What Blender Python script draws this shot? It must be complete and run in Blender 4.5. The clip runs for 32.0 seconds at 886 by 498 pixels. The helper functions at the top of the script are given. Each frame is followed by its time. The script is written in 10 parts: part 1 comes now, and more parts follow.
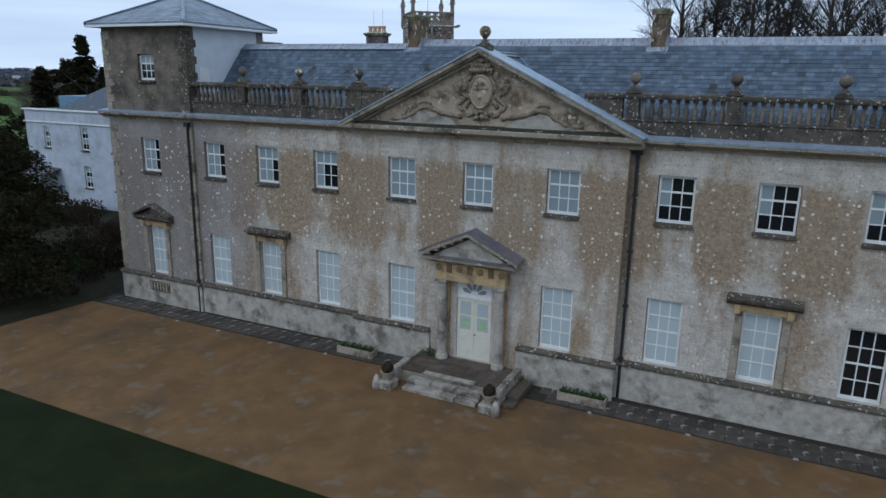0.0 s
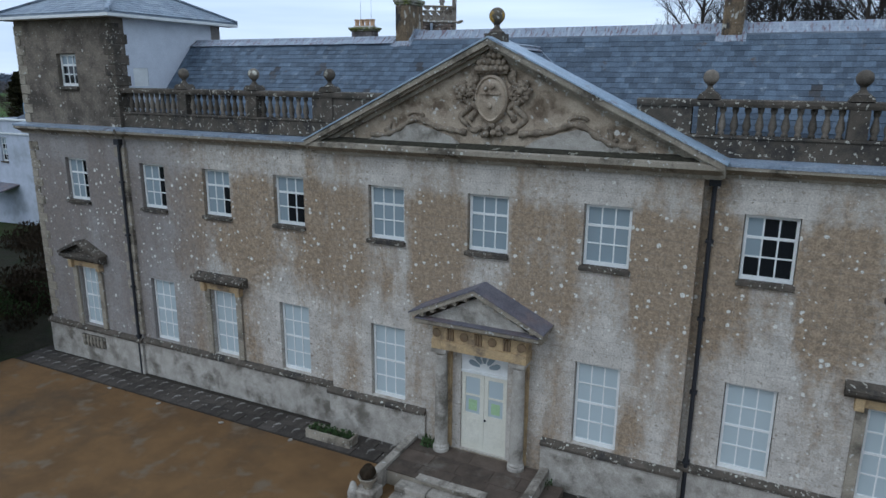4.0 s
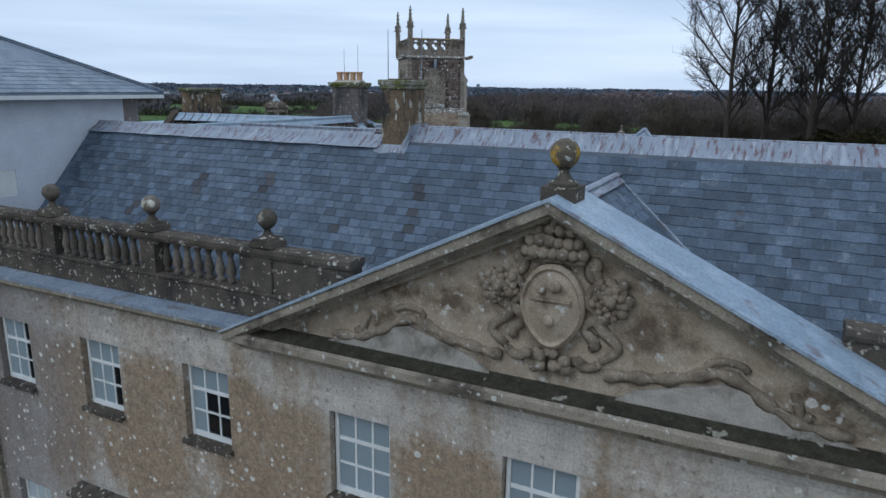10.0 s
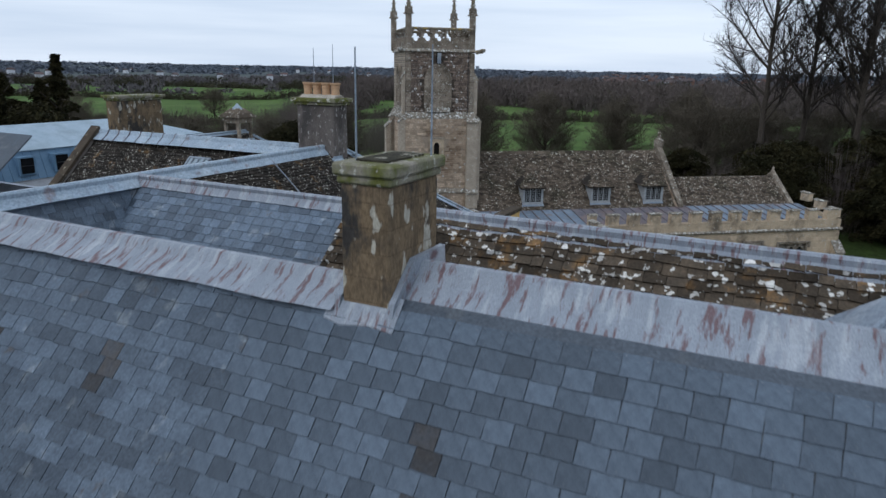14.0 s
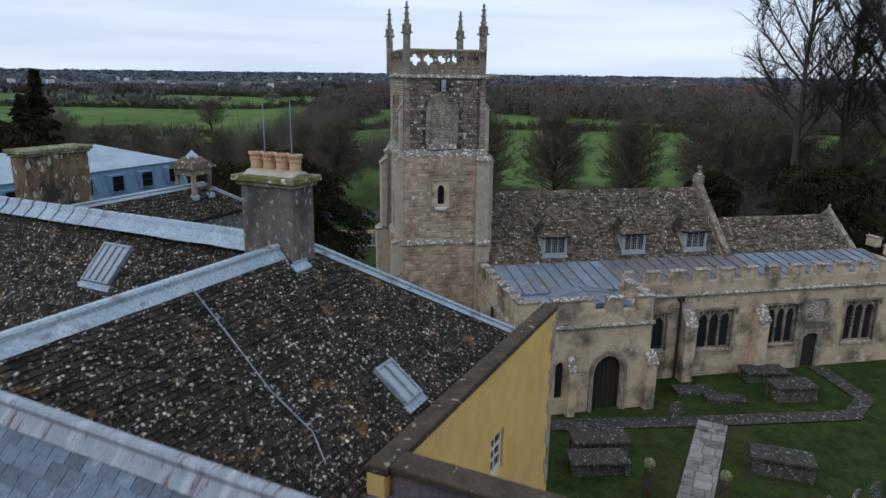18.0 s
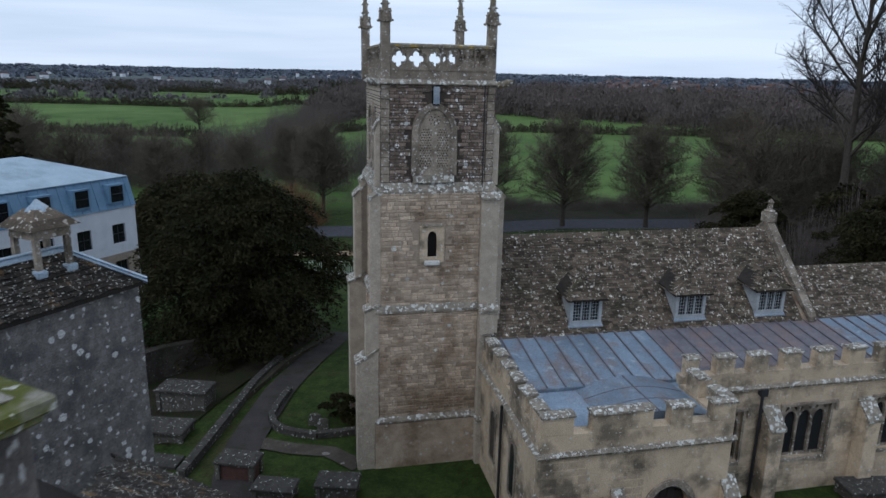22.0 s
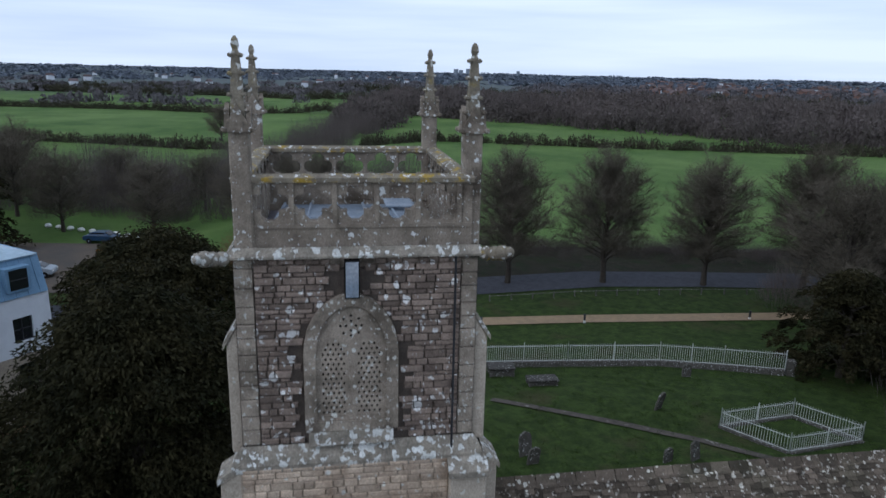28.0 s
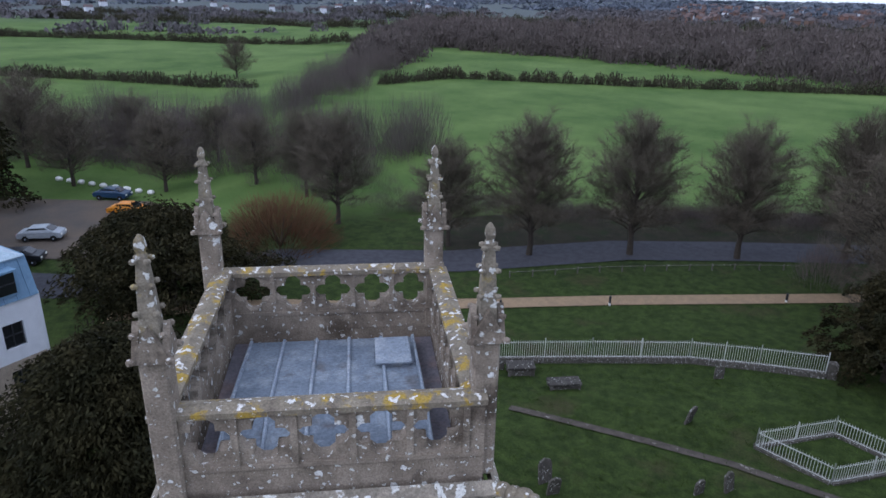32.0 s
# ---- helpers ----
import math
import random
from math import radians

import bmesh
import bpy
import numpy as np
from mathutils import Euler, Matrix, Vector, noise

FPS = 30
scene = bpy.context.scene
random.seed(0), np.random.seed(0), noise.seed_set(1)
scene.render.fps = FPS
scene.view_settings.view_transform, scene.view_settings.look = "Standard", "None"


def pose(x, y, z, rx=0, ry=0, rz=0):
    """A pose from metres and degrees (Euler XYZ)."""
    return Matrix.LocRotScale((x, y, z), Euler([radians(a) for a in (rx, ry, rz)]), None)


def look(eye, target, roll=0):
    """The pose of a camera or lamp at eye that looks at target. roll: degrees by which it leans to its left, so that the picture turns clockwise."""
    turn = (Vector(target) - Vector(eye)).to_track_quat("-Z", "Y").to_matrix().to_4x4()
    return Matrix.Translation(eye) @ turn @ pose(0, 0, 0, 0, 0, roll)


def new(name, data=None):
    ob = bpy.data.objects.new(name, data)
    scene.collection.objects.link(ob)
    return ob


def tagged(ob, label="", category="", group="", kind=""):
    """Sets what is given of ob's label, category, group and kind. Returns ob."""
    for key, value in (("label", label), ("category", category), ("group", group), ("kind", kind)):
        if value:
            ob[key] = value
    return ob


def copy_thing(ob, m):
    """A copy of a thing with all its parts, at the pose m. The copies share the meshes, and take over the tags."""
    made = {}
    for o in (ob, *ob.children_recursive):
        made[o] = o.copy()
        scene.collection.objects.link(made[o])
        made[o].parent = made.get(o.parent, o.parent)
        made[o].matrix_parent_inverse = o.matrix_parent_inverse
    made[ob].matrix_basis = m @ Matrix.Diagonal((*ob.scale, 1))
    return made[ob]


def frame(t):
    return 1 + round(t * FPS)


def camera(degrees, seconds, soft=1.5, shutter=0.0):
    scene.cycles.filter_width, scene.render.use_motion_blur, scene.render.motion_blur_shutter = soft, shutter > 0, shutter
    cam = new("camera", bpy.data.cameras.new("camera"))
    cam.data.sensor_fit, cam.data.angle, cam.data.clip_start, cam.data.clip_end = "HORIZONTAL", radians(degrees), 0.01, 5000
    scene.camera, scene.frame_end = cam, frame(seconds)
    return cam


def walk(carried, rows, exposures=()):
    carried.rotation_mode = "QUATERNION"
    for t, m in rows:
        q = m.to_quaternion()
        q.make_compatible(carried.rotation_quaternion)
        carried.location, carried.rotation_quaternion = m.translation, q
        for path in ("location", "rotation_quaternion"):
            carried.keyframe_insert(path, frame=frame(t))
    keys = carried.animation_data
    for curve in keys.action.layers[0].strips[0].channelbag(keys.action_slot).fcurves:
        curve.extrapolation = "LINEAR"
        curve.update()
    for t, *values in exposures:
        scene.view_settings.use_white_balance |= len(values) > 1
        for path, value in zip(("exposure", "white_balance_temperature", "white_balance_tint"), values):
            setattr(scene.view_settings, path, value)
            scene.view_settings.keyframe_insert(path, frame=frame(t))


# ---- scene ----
cam = camera(65.9, 32.0, shutter=0.5)
PATH = [
    (0, (9.771, -23.296, 11.773), (8.93, -21.549, 11.281), 1.0),
    (0.5, (9.336, -22.4, 11.738), (8.495, -20.652, 11.248), 1.0),
    (1, (8.925, -21.536, 11.72), (8.085, -19.788, 11.232), 0.9),
    (1.5, (8.531, -20.661, 11.694), (7.69, -18.913, 11.208), 0.9),
    (2, (8.199, -19.894, 11.697), (7.355, -18.147, 11.212), 0.8),
    (2.5, (7.901, -19.12, 11.73), (7.052, -17.375, 11.242), 0.7),
    (3, (7.592, -18.355, 11.741), (6.74, -16.612, 11.252), 0.5),
    (3.5, (7.277, -17.706, 11.732), (6.423, -15.964, 11.246), 0.5),
    (5.5, (5.884, -14.953, 11.986), (5.026, -13.216, 11.492), 0.3),
    (6, (5.544, -14.325, 12.074), (4.686, -12.586, 11.586), 0.4),
    (6.5, (5.212, -13.646, 12.224), (4.352, -11.907, 11.738), 0.4),
    (7, (4.825, -12.954, 12.416), (3.967, -11.213, 11.934), 0.5),
    (7.5, (4.479, -12.308, 12.656), (3.621, -10.567, 12.174), 0.4),
    (8, (4.137, -11.63, 12.927), (3.277, -9.89, 12.444), 0.4),
    (8.5, (3.751, -10.918, 13.288), (2.89, -9.178, 12.804), 0.4),
    (9, (3.395, -10.2, 13.667), (2.532, -8.464, 13.176), 0.3),
    (9.5, (3.009, -9.562, 13.929), (2.149, -7.819, 13.459), 0.6),
    (10, (2.651, -8.91, 14.164), (1.79, -7.166, 13.7), 0.8),
    (10.5, (2.209, -8.218, 14.253), (1.358, -6.469, 13.788), 1.0),
    (11, (1.65, -7.234, 14.305), (0.803, -5.485, 13.83), 0.7),
    (11.5, (1.124, -6.156, 14.379), (0.264, -4.416, 13.897), 0.3),
    (12, (0.549, -5.066, 14.55), (-0.315, -3.33, 14.059), 0.2),
    (12.5, (-0.075, -3.991, 14.683), (-0.934, -2.256, 14.184), 0.6),
    (13, (-0.63, -3.047, 14.769), (-1.484, -1.31, 14.265), 0.8),
    (13.5, (-1.171, -2.086, 14.904), (-2.022, -0.348, 14.396), 0.9),
    (14, (-1.509, -1.405, 15.134), (-2.359, 0.331, 14.621), 1.1),
    (14.5, (-1.818, -0.777, 15.465), (-2.669, 0.957, 14.947), 1.2),
    (16.5, (-3.221, 1.608, 16.016), (-4.068, 3.341, 15.493), 1.1),
    (17, (-3.616, 2.509, 16.069), (-4.469, 4.242, 15.551), 1.0),
    (17.5, (-4.06, 3.44, 16.10), (-4.919, 5.175, 15.6), 0.85),
    (18, (-4.6, 4.44, 16.2), (-5.459, 6.177, 15.70), 0.75),
    (18.5, (-5.162, 5.43, 16.34), (-6.018, 7.17, 15.845), 0.7),
    (19, (-5.75, 6.519, 16.485), (-6.605, 8.256, 15.983), 0.7),
    (19.5, (-6.282, 7.482, 16.531), (-7.134, 9.219, 16.024), 0.9),
    (20, (-6.775, 8.585, 16.439), (-7.629, 10.322, 15.936), 0.7),
    (20.5, (-7.259, 9.602, 16.445), (-8.115, 11.338, 15.942), 0.6),
    (21, (-7.765, 10.623, 16.423), (-8.62, 12.36, 15.918), 0.7),
    (21.5, (-8.171, 11.664, 16.399), (-9.025, 13.401, 15.894), 1.0),
    (22, (-8.465, 12.661, 16.395), (-9.318, 14.398, 15.891), 1.2),
    (22.5, (-8.683, 13.683, 16.374), (-9.534, 15.422, 15.871), 1.4),
    (23, (-8.862, 14.758, 16.349), (-9.712, 16.497, 15.847), 1.5),
    (23.5, (-9.026, 15.747, 16.335), (-9.877, 17.486, 15.832), 1.4),
    (24, (-9.276, 16.784, 16.404), (-10.127, 18.522, 15.899), 1.4),
    (24.5, (-9.681, 18.012, 16.543), (-10.533, 19.75, 16.04), 1.3),
    (25, (-10.136, 19.21, 16.774), (-10.987, 20.948, 16.271), 1.4),
    (25.5, (-10.63, 20.446, 17.054), (-11.481, 22.184, 16.551), 1.5),
    (27.5, (-12.278, 24.228, 18.411), (-13.207, 25.925, 17.904), 1.4),
    (28, (-12.577, 24.808, 18.825), (-13.525, 26.495, 18.32), 1.3),
    (28.5, (-12.871, 25.442, 19.311), (-13.85, 27.111, 18.805), 1.4),
    (29, (-13.182, 25.967, 19.72), (-14.178, 27.625, 19.214), 1.5),
    (29.5, (-13.516, 26.549, 20.096), (-14.515, 28.205, 19.588), 1.7),
    (30, (-13.797, 27.065, 20.371), (-14.795, 28.72, 19.854), 1.7),
    (30.5, (-14.039, 27.535, 20.685), (-15.032, 29.184, 20.142), 1.7),
    (31, (-14.267, 27.993, 21.028), (-15.254, 29.633, 20.449), 1.4),
    (31.5, (-14.416, 28.273, 21.304), (-15.394, 29.9, 20.674), 1.4),
    (32, (-14.446, 28.391, 21.562), (-15.411, 29.995, 20.857), 1.2),
]
walk(cam, [(t, look(eye, target, roll)) for t, eye, target, roll in PATH],
     [(0, -0.04, 5300, 8), (1.2, 0.08, 5300, 8), (6, 0.10, 5300, 8), (11, -0.06, 5500, 9), (14, 0.05, 5800, 10), (18, 0.08, 5800, 10), (21, 0.03, 5600, 10), (29.2, 0.1, 5450, 12), (31.0, 0.14, 5450, 12), (32, 0.56, 5450, 19)])

# ---- end of camera ----

# ---- world and light ----
world = bpy.data.worlds.new("overcast_sky")
scene.world = world
world.use_nodes = True
wn, wl = world.node_tree.nodes, world.node_tree.links
wn.clear()
w_out = wn.new("ShaderNodeOutputWorld")
w_bg = wn.new("ShaderNodeBackground")
w_sky = wn.new("ShaderNodeTexSky")
w_sky.sky_type = "NISHITA"
w_sky.sun_disc = False
w_sky.sun_elevation = radians(24)
w_sky.sun_rotation = radians(200)
w_sky_dim = wn.new("ShaderNodeVectorMath")
w_sky_dim.operation = "SCALE"
w_sky_dim.inputs["Scale"].default_value = 0.05
w_tc = wn.new("ShaderNodeTexCoord")
w_map = wn.new("ShaderNodeMapping")
w_map.inputs["Scale"].default_value = (1.2, 1.2, 17.0)
w_noise = wn.new("ShaderNodeTexNoise")
w_noise.inputs["Scale"].default_value = 1.2
w_noise.inputs["Detail"].default_value = 5.0
w_noise.inputs["Roughness"].default_value = 0.5
w_ramp = wn.new("ShaderNodeValToRGB")
w_ramp.color_ramp.elements[0].position = 0.30
w_ramp.color_ramp.elements[0].color = (0.60, 0.68, 0.78, 1)
w_ramp.color_ramp.elements[1].position = 0.66
w_ramp.color_ramp.elements[1].color = (0.90, 0.94, 0.975, 1)
w_mix = wn.new("ShaderNodeMixRGB")
w_mix.inputs[0].default_value = 0.88
wl.new(w_tc.outputs["Generated"], w_map.inputs[0])
wl.new(w_map.outputs[0], w_noise.inputs["Vector"])
wl.new(w_noise.outputs[0], w_ramp.inputs[0])
wl.new(w_sky.outputs[0], w_sky_dim.inputs[0])
wl.new(w_sky_dim.outputs[0], w_mix.inputs[1])
wl.new(w_ramp.outputs[0], w_mix.inputs[2])
wl.new(w_mix.outputs[0], w_bg.inputs[0])
wl.new(w_bg.outputs[0], w_out.inputs[0])
w_bg.inputs[1].default_value = 1.0

sun_data = bpy.data.lights.new("sun", "SUN")
sun_data.energy = 0.6
sun_data.angle = radians(25)
sun_data.color = (1.0, 0.97, 0.92)
sun = new("sun", sun_data)
sun.matrix_world = look((-20, -60, 60), (0, 0, 0))


# ---- mesh helpers ----
def box(bm, x0, x1, y0, y1, z0, z1):
    v = [bm.verts.new(p) for p in ((x0, y0, z0), (x1, y0, z0), (x1, y1, z0), (x0, y1, z0), (x0, y0, z1), (x1, y0, z1), (x1, y1, z1), (x0, y1, z1))]
    for f in ((0, 3, 2, 1), (4, 5, 6, 7), (0, 1, 5, 4), (1, 2, 6, 5), (2, 3, 7, 6), (3, 0, 4, 7)):
        bm.faces.new([v[i] for i in f])
    return v


def obox(bm, m, sx, sy, sz):
    """A box of that size, centred in x and y, standing on z = 0 of the pose m."""
    v = box(bm, -sx / 2, sx / 2, -sy / 2, sy / 2, 0, sz)
    for w in v:
        w.co = m @ w.co
    return v


def prism(bm, poly, axis, a, b):
    """A flat outline of (p, q) pushed along an axis: x takes (y, z), y takes (x, z), z takes (x, y)."""
    def at(p, q, k):
        return {"x": (k, p, q), "y": (p, k, q), "z": (p, q, k)}[axis]
    lo = [bm.verts.new(at(p, q, a)) for p, q in poly]
    hi = [bm.verts.new(at(p, q, b)) for p, q in poly]
    n = len(poly)
    bm.faces.new(lo)
    bm.faces.new(hi[::-1])
    for i in range(n):
        bm.faces.new((lo[i], hi[i], hi[(i + 1) % n], lo[(i + 1) % n]))
    return lo + hi


def lathe(bm, profile, seg=12, at=(0, 0, 0), caps=True):
    """A turned shape about z from (radius, height) pairs."""
    rings = []
    for r, z in profile:
        rings.append([bm.verts.new((at[0] + r * math.cos(2 * math.pi * k / seg), at[1] + r * math.sin(2 * math.pi * k / seg), at[2] + z)) for k in range(seg)])
    for a, b in zip(rings, rings[1:]):
        for k in range(seg):
            bm.faces.new((a[k], a[(k + 1) % seg], b[(k + 1) % seg], b[k]))
    if caps:
        bm.faces.new(rings[0][::-1])
        bm.faces.new(rings[-1])
    return [v for r in rings for v in r]


def tube(bm, a, b, ra, rb, seg=6):
    """A tapered rod from a to b."""
    a, b = Vector(a), Vector(b)
    q = (b - a).to_track_quat("Z", "Y")
    rings = []
    for p, r in ((a, ra), (b, rb)):
        rings.append([bm.verts.new(p + q @ Vector((r * math.cos(2 * math.pi * k / seg), r * math.sin(2 * math.pi * k / seg), 0))) for k in range(seg)])
    for k in range(seg):
        bm.faces.new((rings[0][k], rings[0][(k + 1) % seg], rings[1][(k + 1) % seg], rings[1][k]))
    bm.faces.new(rings[0][::-1])
    bm.faces.new(rings[1])


def rope(bm, pts, r, seg=6):
    """A round rod that bends through points, in one piece."""
    pts = [Vector(p) for p in pts]
    rings = []
    for i, p in enumerate(pts):
        q = (pts[min(i + 1, len(pts) - 1)] - pts[max(i - 1, 0)]).to_track_quat("Z", "Y")
        rings.append([bm.verts.new(p + q @ Vector((r * math.cos(2 * math.pi * k / seg), r * math.sin(2 * math.pi * k / seg), 0))) for k in range(seg)])
    for a, b in zip(rings, rings[1:]):
        for k in range(seg):
            bm.faces.new((a[k], a[(k + 1) % seg], b[(k + 1) % seg], b[k]))
    bm.faces.new(rings[0][::-1])
    bm.faces.new(rings[-1])


def sweep(bm, pts, half, thick):
    """A flat band with thickness along a line of points, lying on its upper side."""
    for a, b in zip(pts, pts[1:]):
        a, b = Vector(a), Vector(b)
        d = (b - a).normalized()
        s = d.cross(Vector((0, 0, 1))).normalized() * half
        u = s.cross(d).normalized() * thick
        v = [bm.verts.new(p) for p in (a - s, a + s, b + s, b - s, a - s + u, a + s + u, b + s + u, b - s + u)]
        for f in ((0, 3, 2, 1), (4, 5, 6, 7), (0, 1, 5, 4), (1, 2, 6, 5), (2, 3, 7, 6), (3, 0, 4, 7)):
            bm.faces.new([v[i] for i in f])


def finish(bm, name, smooth=False, bevel=0.0):
    bmesh.ops.recalc_face_normals(bm, faces=bm.faces)
    if bevel:
        bmesh.ops.bevel(bm, geom=[e for e in bm.edges if len(e.link_faces) == 2 and e.calc_face_angle(0) > 0.5], offset=bevel, segments=1, affect="EDGES")
    me = bpy.data.meshes.new(name)
    bm.to_mesh(me)
    bm.free()
    if smooth:
        me.shade_smooth()
    return me


def part(name, bm, material, parent=None, label="", smooth=False, bevel=0.0):
    """One mesh object under a thing or a part. bm: a bmesh or a mesh."""
    me = bm if isinstance(bm, bpy.types.Mesh) else finish(bm, name, smooth, bevel)
    if not me.materials:
        me.materials.append(material)
    ob = new(name, me)
    ob.parent = parent
    return tagged(ob, label)


def thing(name, label, category, m=None, group="", kind=""):
    ob = new(name)
    ob.empty_display_size = 0.2
    if m is not None:
        ob.matrix_world = m
    return tagged(ob, label, category, group, kind)


def solid(name, bm, material, label, category, m=None, group="", kind="", smooth=False, bevel=0.0):
    """A thing that is one mesh."""
    ob = part(name, bm, material, None, "", smooth, bevel)
    if m is not None:
        ob.matrix_world = m
    return tagged(ob, label, category, group, kind)


def fast(name, verts, faces, material, parent=None, label=""):
    me = bpy.data.meshes.new(name)
    me.from_pydata(verts, [], faces)
    return part(name, me, material, parent, label)


# ---- materials ----
def grain(name, base, second, scale=6.0, rough=0.85, bump=0.3, fine=40.0, stain=None, stain_scale=0.5, stain_at=(0.5, 0.66), spots=None, spot_scale=5.0, spot_at=(0.60, 0.64), island=0.0, per_object=0.0, metal=0.0, rarity=2.5, stretch=(1, 1, 1), depth=0.02, fleck=None, fleck_scale=4.0, fleck_size=0.45, band=None, courses=None, speck=1.5, bare=(), west=None):
    """A surface with two scales of variation, soft stains and lichen spots. island, per_object: how much each piece differs."""
    m = bpy.data.materials.new(name)
    m.use_nodes = True
    n, l = m.node_tree.nodes, m.node_tree.links
    b = n["Principled BSDF"]
    b.inputs["Roughness"].default_value = rough
    b.inputs["Metallic"].default_value = metal
    b.inputs["Specular IOR Level"].default_value = 0.1 if rough >= 0.85 else 0.3
    tc = n.new("ShaderNodeTexCoord")
    mp = n.new("ShaderNodeMapping")
    mp.inputs["Scale"].default_value = stretch
    l.new(tc.outputs["Object"], mp.inputs[0])

    def noise_of(s, detail=4.0, rough_=0.6):
        x = n.new("ShaderNodeTexNoise")
        x.inputs["Scale"].default_value = s
        x.inputs["Detail"].default_value = detail
        x.inputs["Roughness"].default_value = rough_
        l.new(mp.outputs[0], x.inputs["Vector"])
        return x

    def ramp(src, lo, hi):
        r = n.new("ShaderNodeMapRange")
        r.inputs["From Min"].default_value = lo
        r.inputs["From Max"].default_value = hi
        l.new(src, r.inputs["Value"])
        return r.outputs[0]

    def mix(fac, a, c):
        x = n.new("ShaderNodeMixRGB")
        l.new(fac, x.inputs[0])
        if isinstance(a, tuple):
            x.inputs[1].default_value = (*a, 1)
        else:
            l.new(a, x.inputs[1])
        x.inputs[2].default_value = (*c, 1)
        return x.outputs[0]

    def sums(op, a, c):
        x = n.new("ShaderNodeMath")
        x.operation = op
        for k, v in enumerate((a, c)):
            if isinstance(v, (int, float)):
                x.inputs[k].default_value = v
            else:
                l.new(v, x.inputs[k])
        return x.outputs[0]

    coarse = noise_of(scale)
    col = mix(ramp(coarse.outputs[0], 0.35, 0.65), base, second)
    joint = None
    if courses:
        sx = n.new("ShaderNodeSeparateXYZ")
        cx = n.new("ShaderNodeCombineXYZ")
        l.new(tc.outputs["Object"], sx.inputs[0])
        l.new(sums("ADD", sx.outputs[0], sx.outputs[1]), cx.inputs[0])
        l.new(sx.outputs[2], cx.inputs[1])
        bt = n.new("ShaderNodeTexBrick")
        bt.inputs["Scale"].default_value = 1.0
        bt.inputs["Brick Width"].default_value = courses[0]
        bt.inputs["Row Height"].default_value = courses[1]
        bt.inputs["Mortar Size"].default_value = 0.008
        bt.inputs["Mortar Smooth"].default_value = 0.5
        bt.inputs["Color1"].default_value = (0, 0, 0, 1)
        bt.inputs["Color2"].default_value = (1, 1, 1, 1)
        bt.inputs["Mortar"].default_value = (0.5, 0.5, 0.5, 1)
        l.new(cx.outputs[0], bt.inputs["Vector"])
        joint = bt.outputs["Fac"]
        col = mix(sums("MULTIPLY", bt.outputs["Color"], courses[2]), col, tuple(c * 0.55 for c in base))
    if stain:
        s = noise_of(stain_scale, 6.0, 0.65)
        amount = s.outputs[0]
        if band:
            sz = n.new("ShaderNodeSeparateXYZ")
            l.new(tc.outputs["Object"], sz.inputs[0])
            inside = sums("MULTIPLY", ramp(sz.outputs[2], band[0] - 0.5, band[0] + 0.7), ramp(sz.outputs[2], band[1] + 0.25, band[1] - 0.25))
            tall = n.new("ShaderNodeMapping")
            tall.inputs["Scale"].default_value = (1, 1, 0.28)
            l.new(tc.outputs["Object"], tall.inputs[0])
            l.new(tall.outputs[0], s.inputs["Vector"])
            crumb = noise_of(stain_scale * 9, 4.0, 0.7)
            amount = sums("ADD", sums("MULTIPLY", s.outputs[0], 0.72), sums("MULTIPLY", crumb.outputs[0], 0.28))
            amount = sums("ADD", amount, sums("MULTIPLY", inside, band[2]))
            drift = sums("ADD", sz.outputs[0], sums("MULTIPLY", sums("SUBTRACT", s.outputs[0], 0.5), 1.6))
            for c in bare:      # rain washes the wall clean below each window
                off = sums("ABSOLUTE", sums("SUBTRACT", drift, c), 0.0)
                amount = sums("SUBTRACT", amount, sums("MULTIPLY", ramp(off, 1.0, 0.55), 0.11))
            mottle = noise_of(8.0, 5.0, 0.75)
            x = n.new("ShaderNodeMixRGB")
            l.new(ramp(mottle.outputs[0], 0.36, 0.64), x.inputs[0])
            x.inputs[1].default_value = (*(v * 0.66 for v in stain), 1)
            x.inputs[2].default_value = (*(v * 1.42 for v in stain), 1)
            y = n.new("ShaderNodeMixRGB")
            l.new(sums("MULTIPLY", ramp(amount, *stain_at), 0.88), y.inputs[0])
            l.new(col, y.inputs[1])
            l.new(x.outputs[0], y.inputs[2])
            col = y.outputs[0]
        else:
            col = mix(ramp(amount, *stain_at), col, stain)
        if west:            # the end bays are greyer and darker
            west_edge = sums("ADD", sz.outputs[0], sums("MULTIPLY", s.outputs[0], 4.0))
            col = mix(sums("MULTIPLY", ramp(west_edge, west[0] + 2.0, west[0] - 2.0), west[1]), col, west[2])
    if fleck:
        warp = noise_of(fleck_scale * 2.5, 2.0, 0.5)
        add = n.new("ShaderNodeVectorMath")
        add.operation = "MULTIPLY_ADD"
        l.new(warp.outputs["Color"], add.inputs[0])
        add.inputs[1].default_value = (0.45 / fleck_scale,) * 3
        l.new(mp.outputs[0], add.inputs[2])
        vo = n.new("ShaderNodeTexVoronoi")
        vo.inputs["Scale"].default_value = fleck_scale
        l.new(add.outputs[0], vo.inputs["Vector"])
        vr = n.new("ShaderNodeSeparateColor")
        l.new(vo.outputs["Color"], vr.inputs[0])
        reach = sums("MULTIPLY", sums("POWER", vr.outputs[0], rarity), fleck_size)
        cluster = noise_of(fleck_scale * 0.22, 2.0, 0.5)
        crowd = sums("ADD", cluster.outputs[0], sums("MULTIPLY", inside, 0.14)) if band else cluster.outputs[0]
        reach = sums("MULTIPLY", reach, ramp(crowd, 0.34, 0.62))
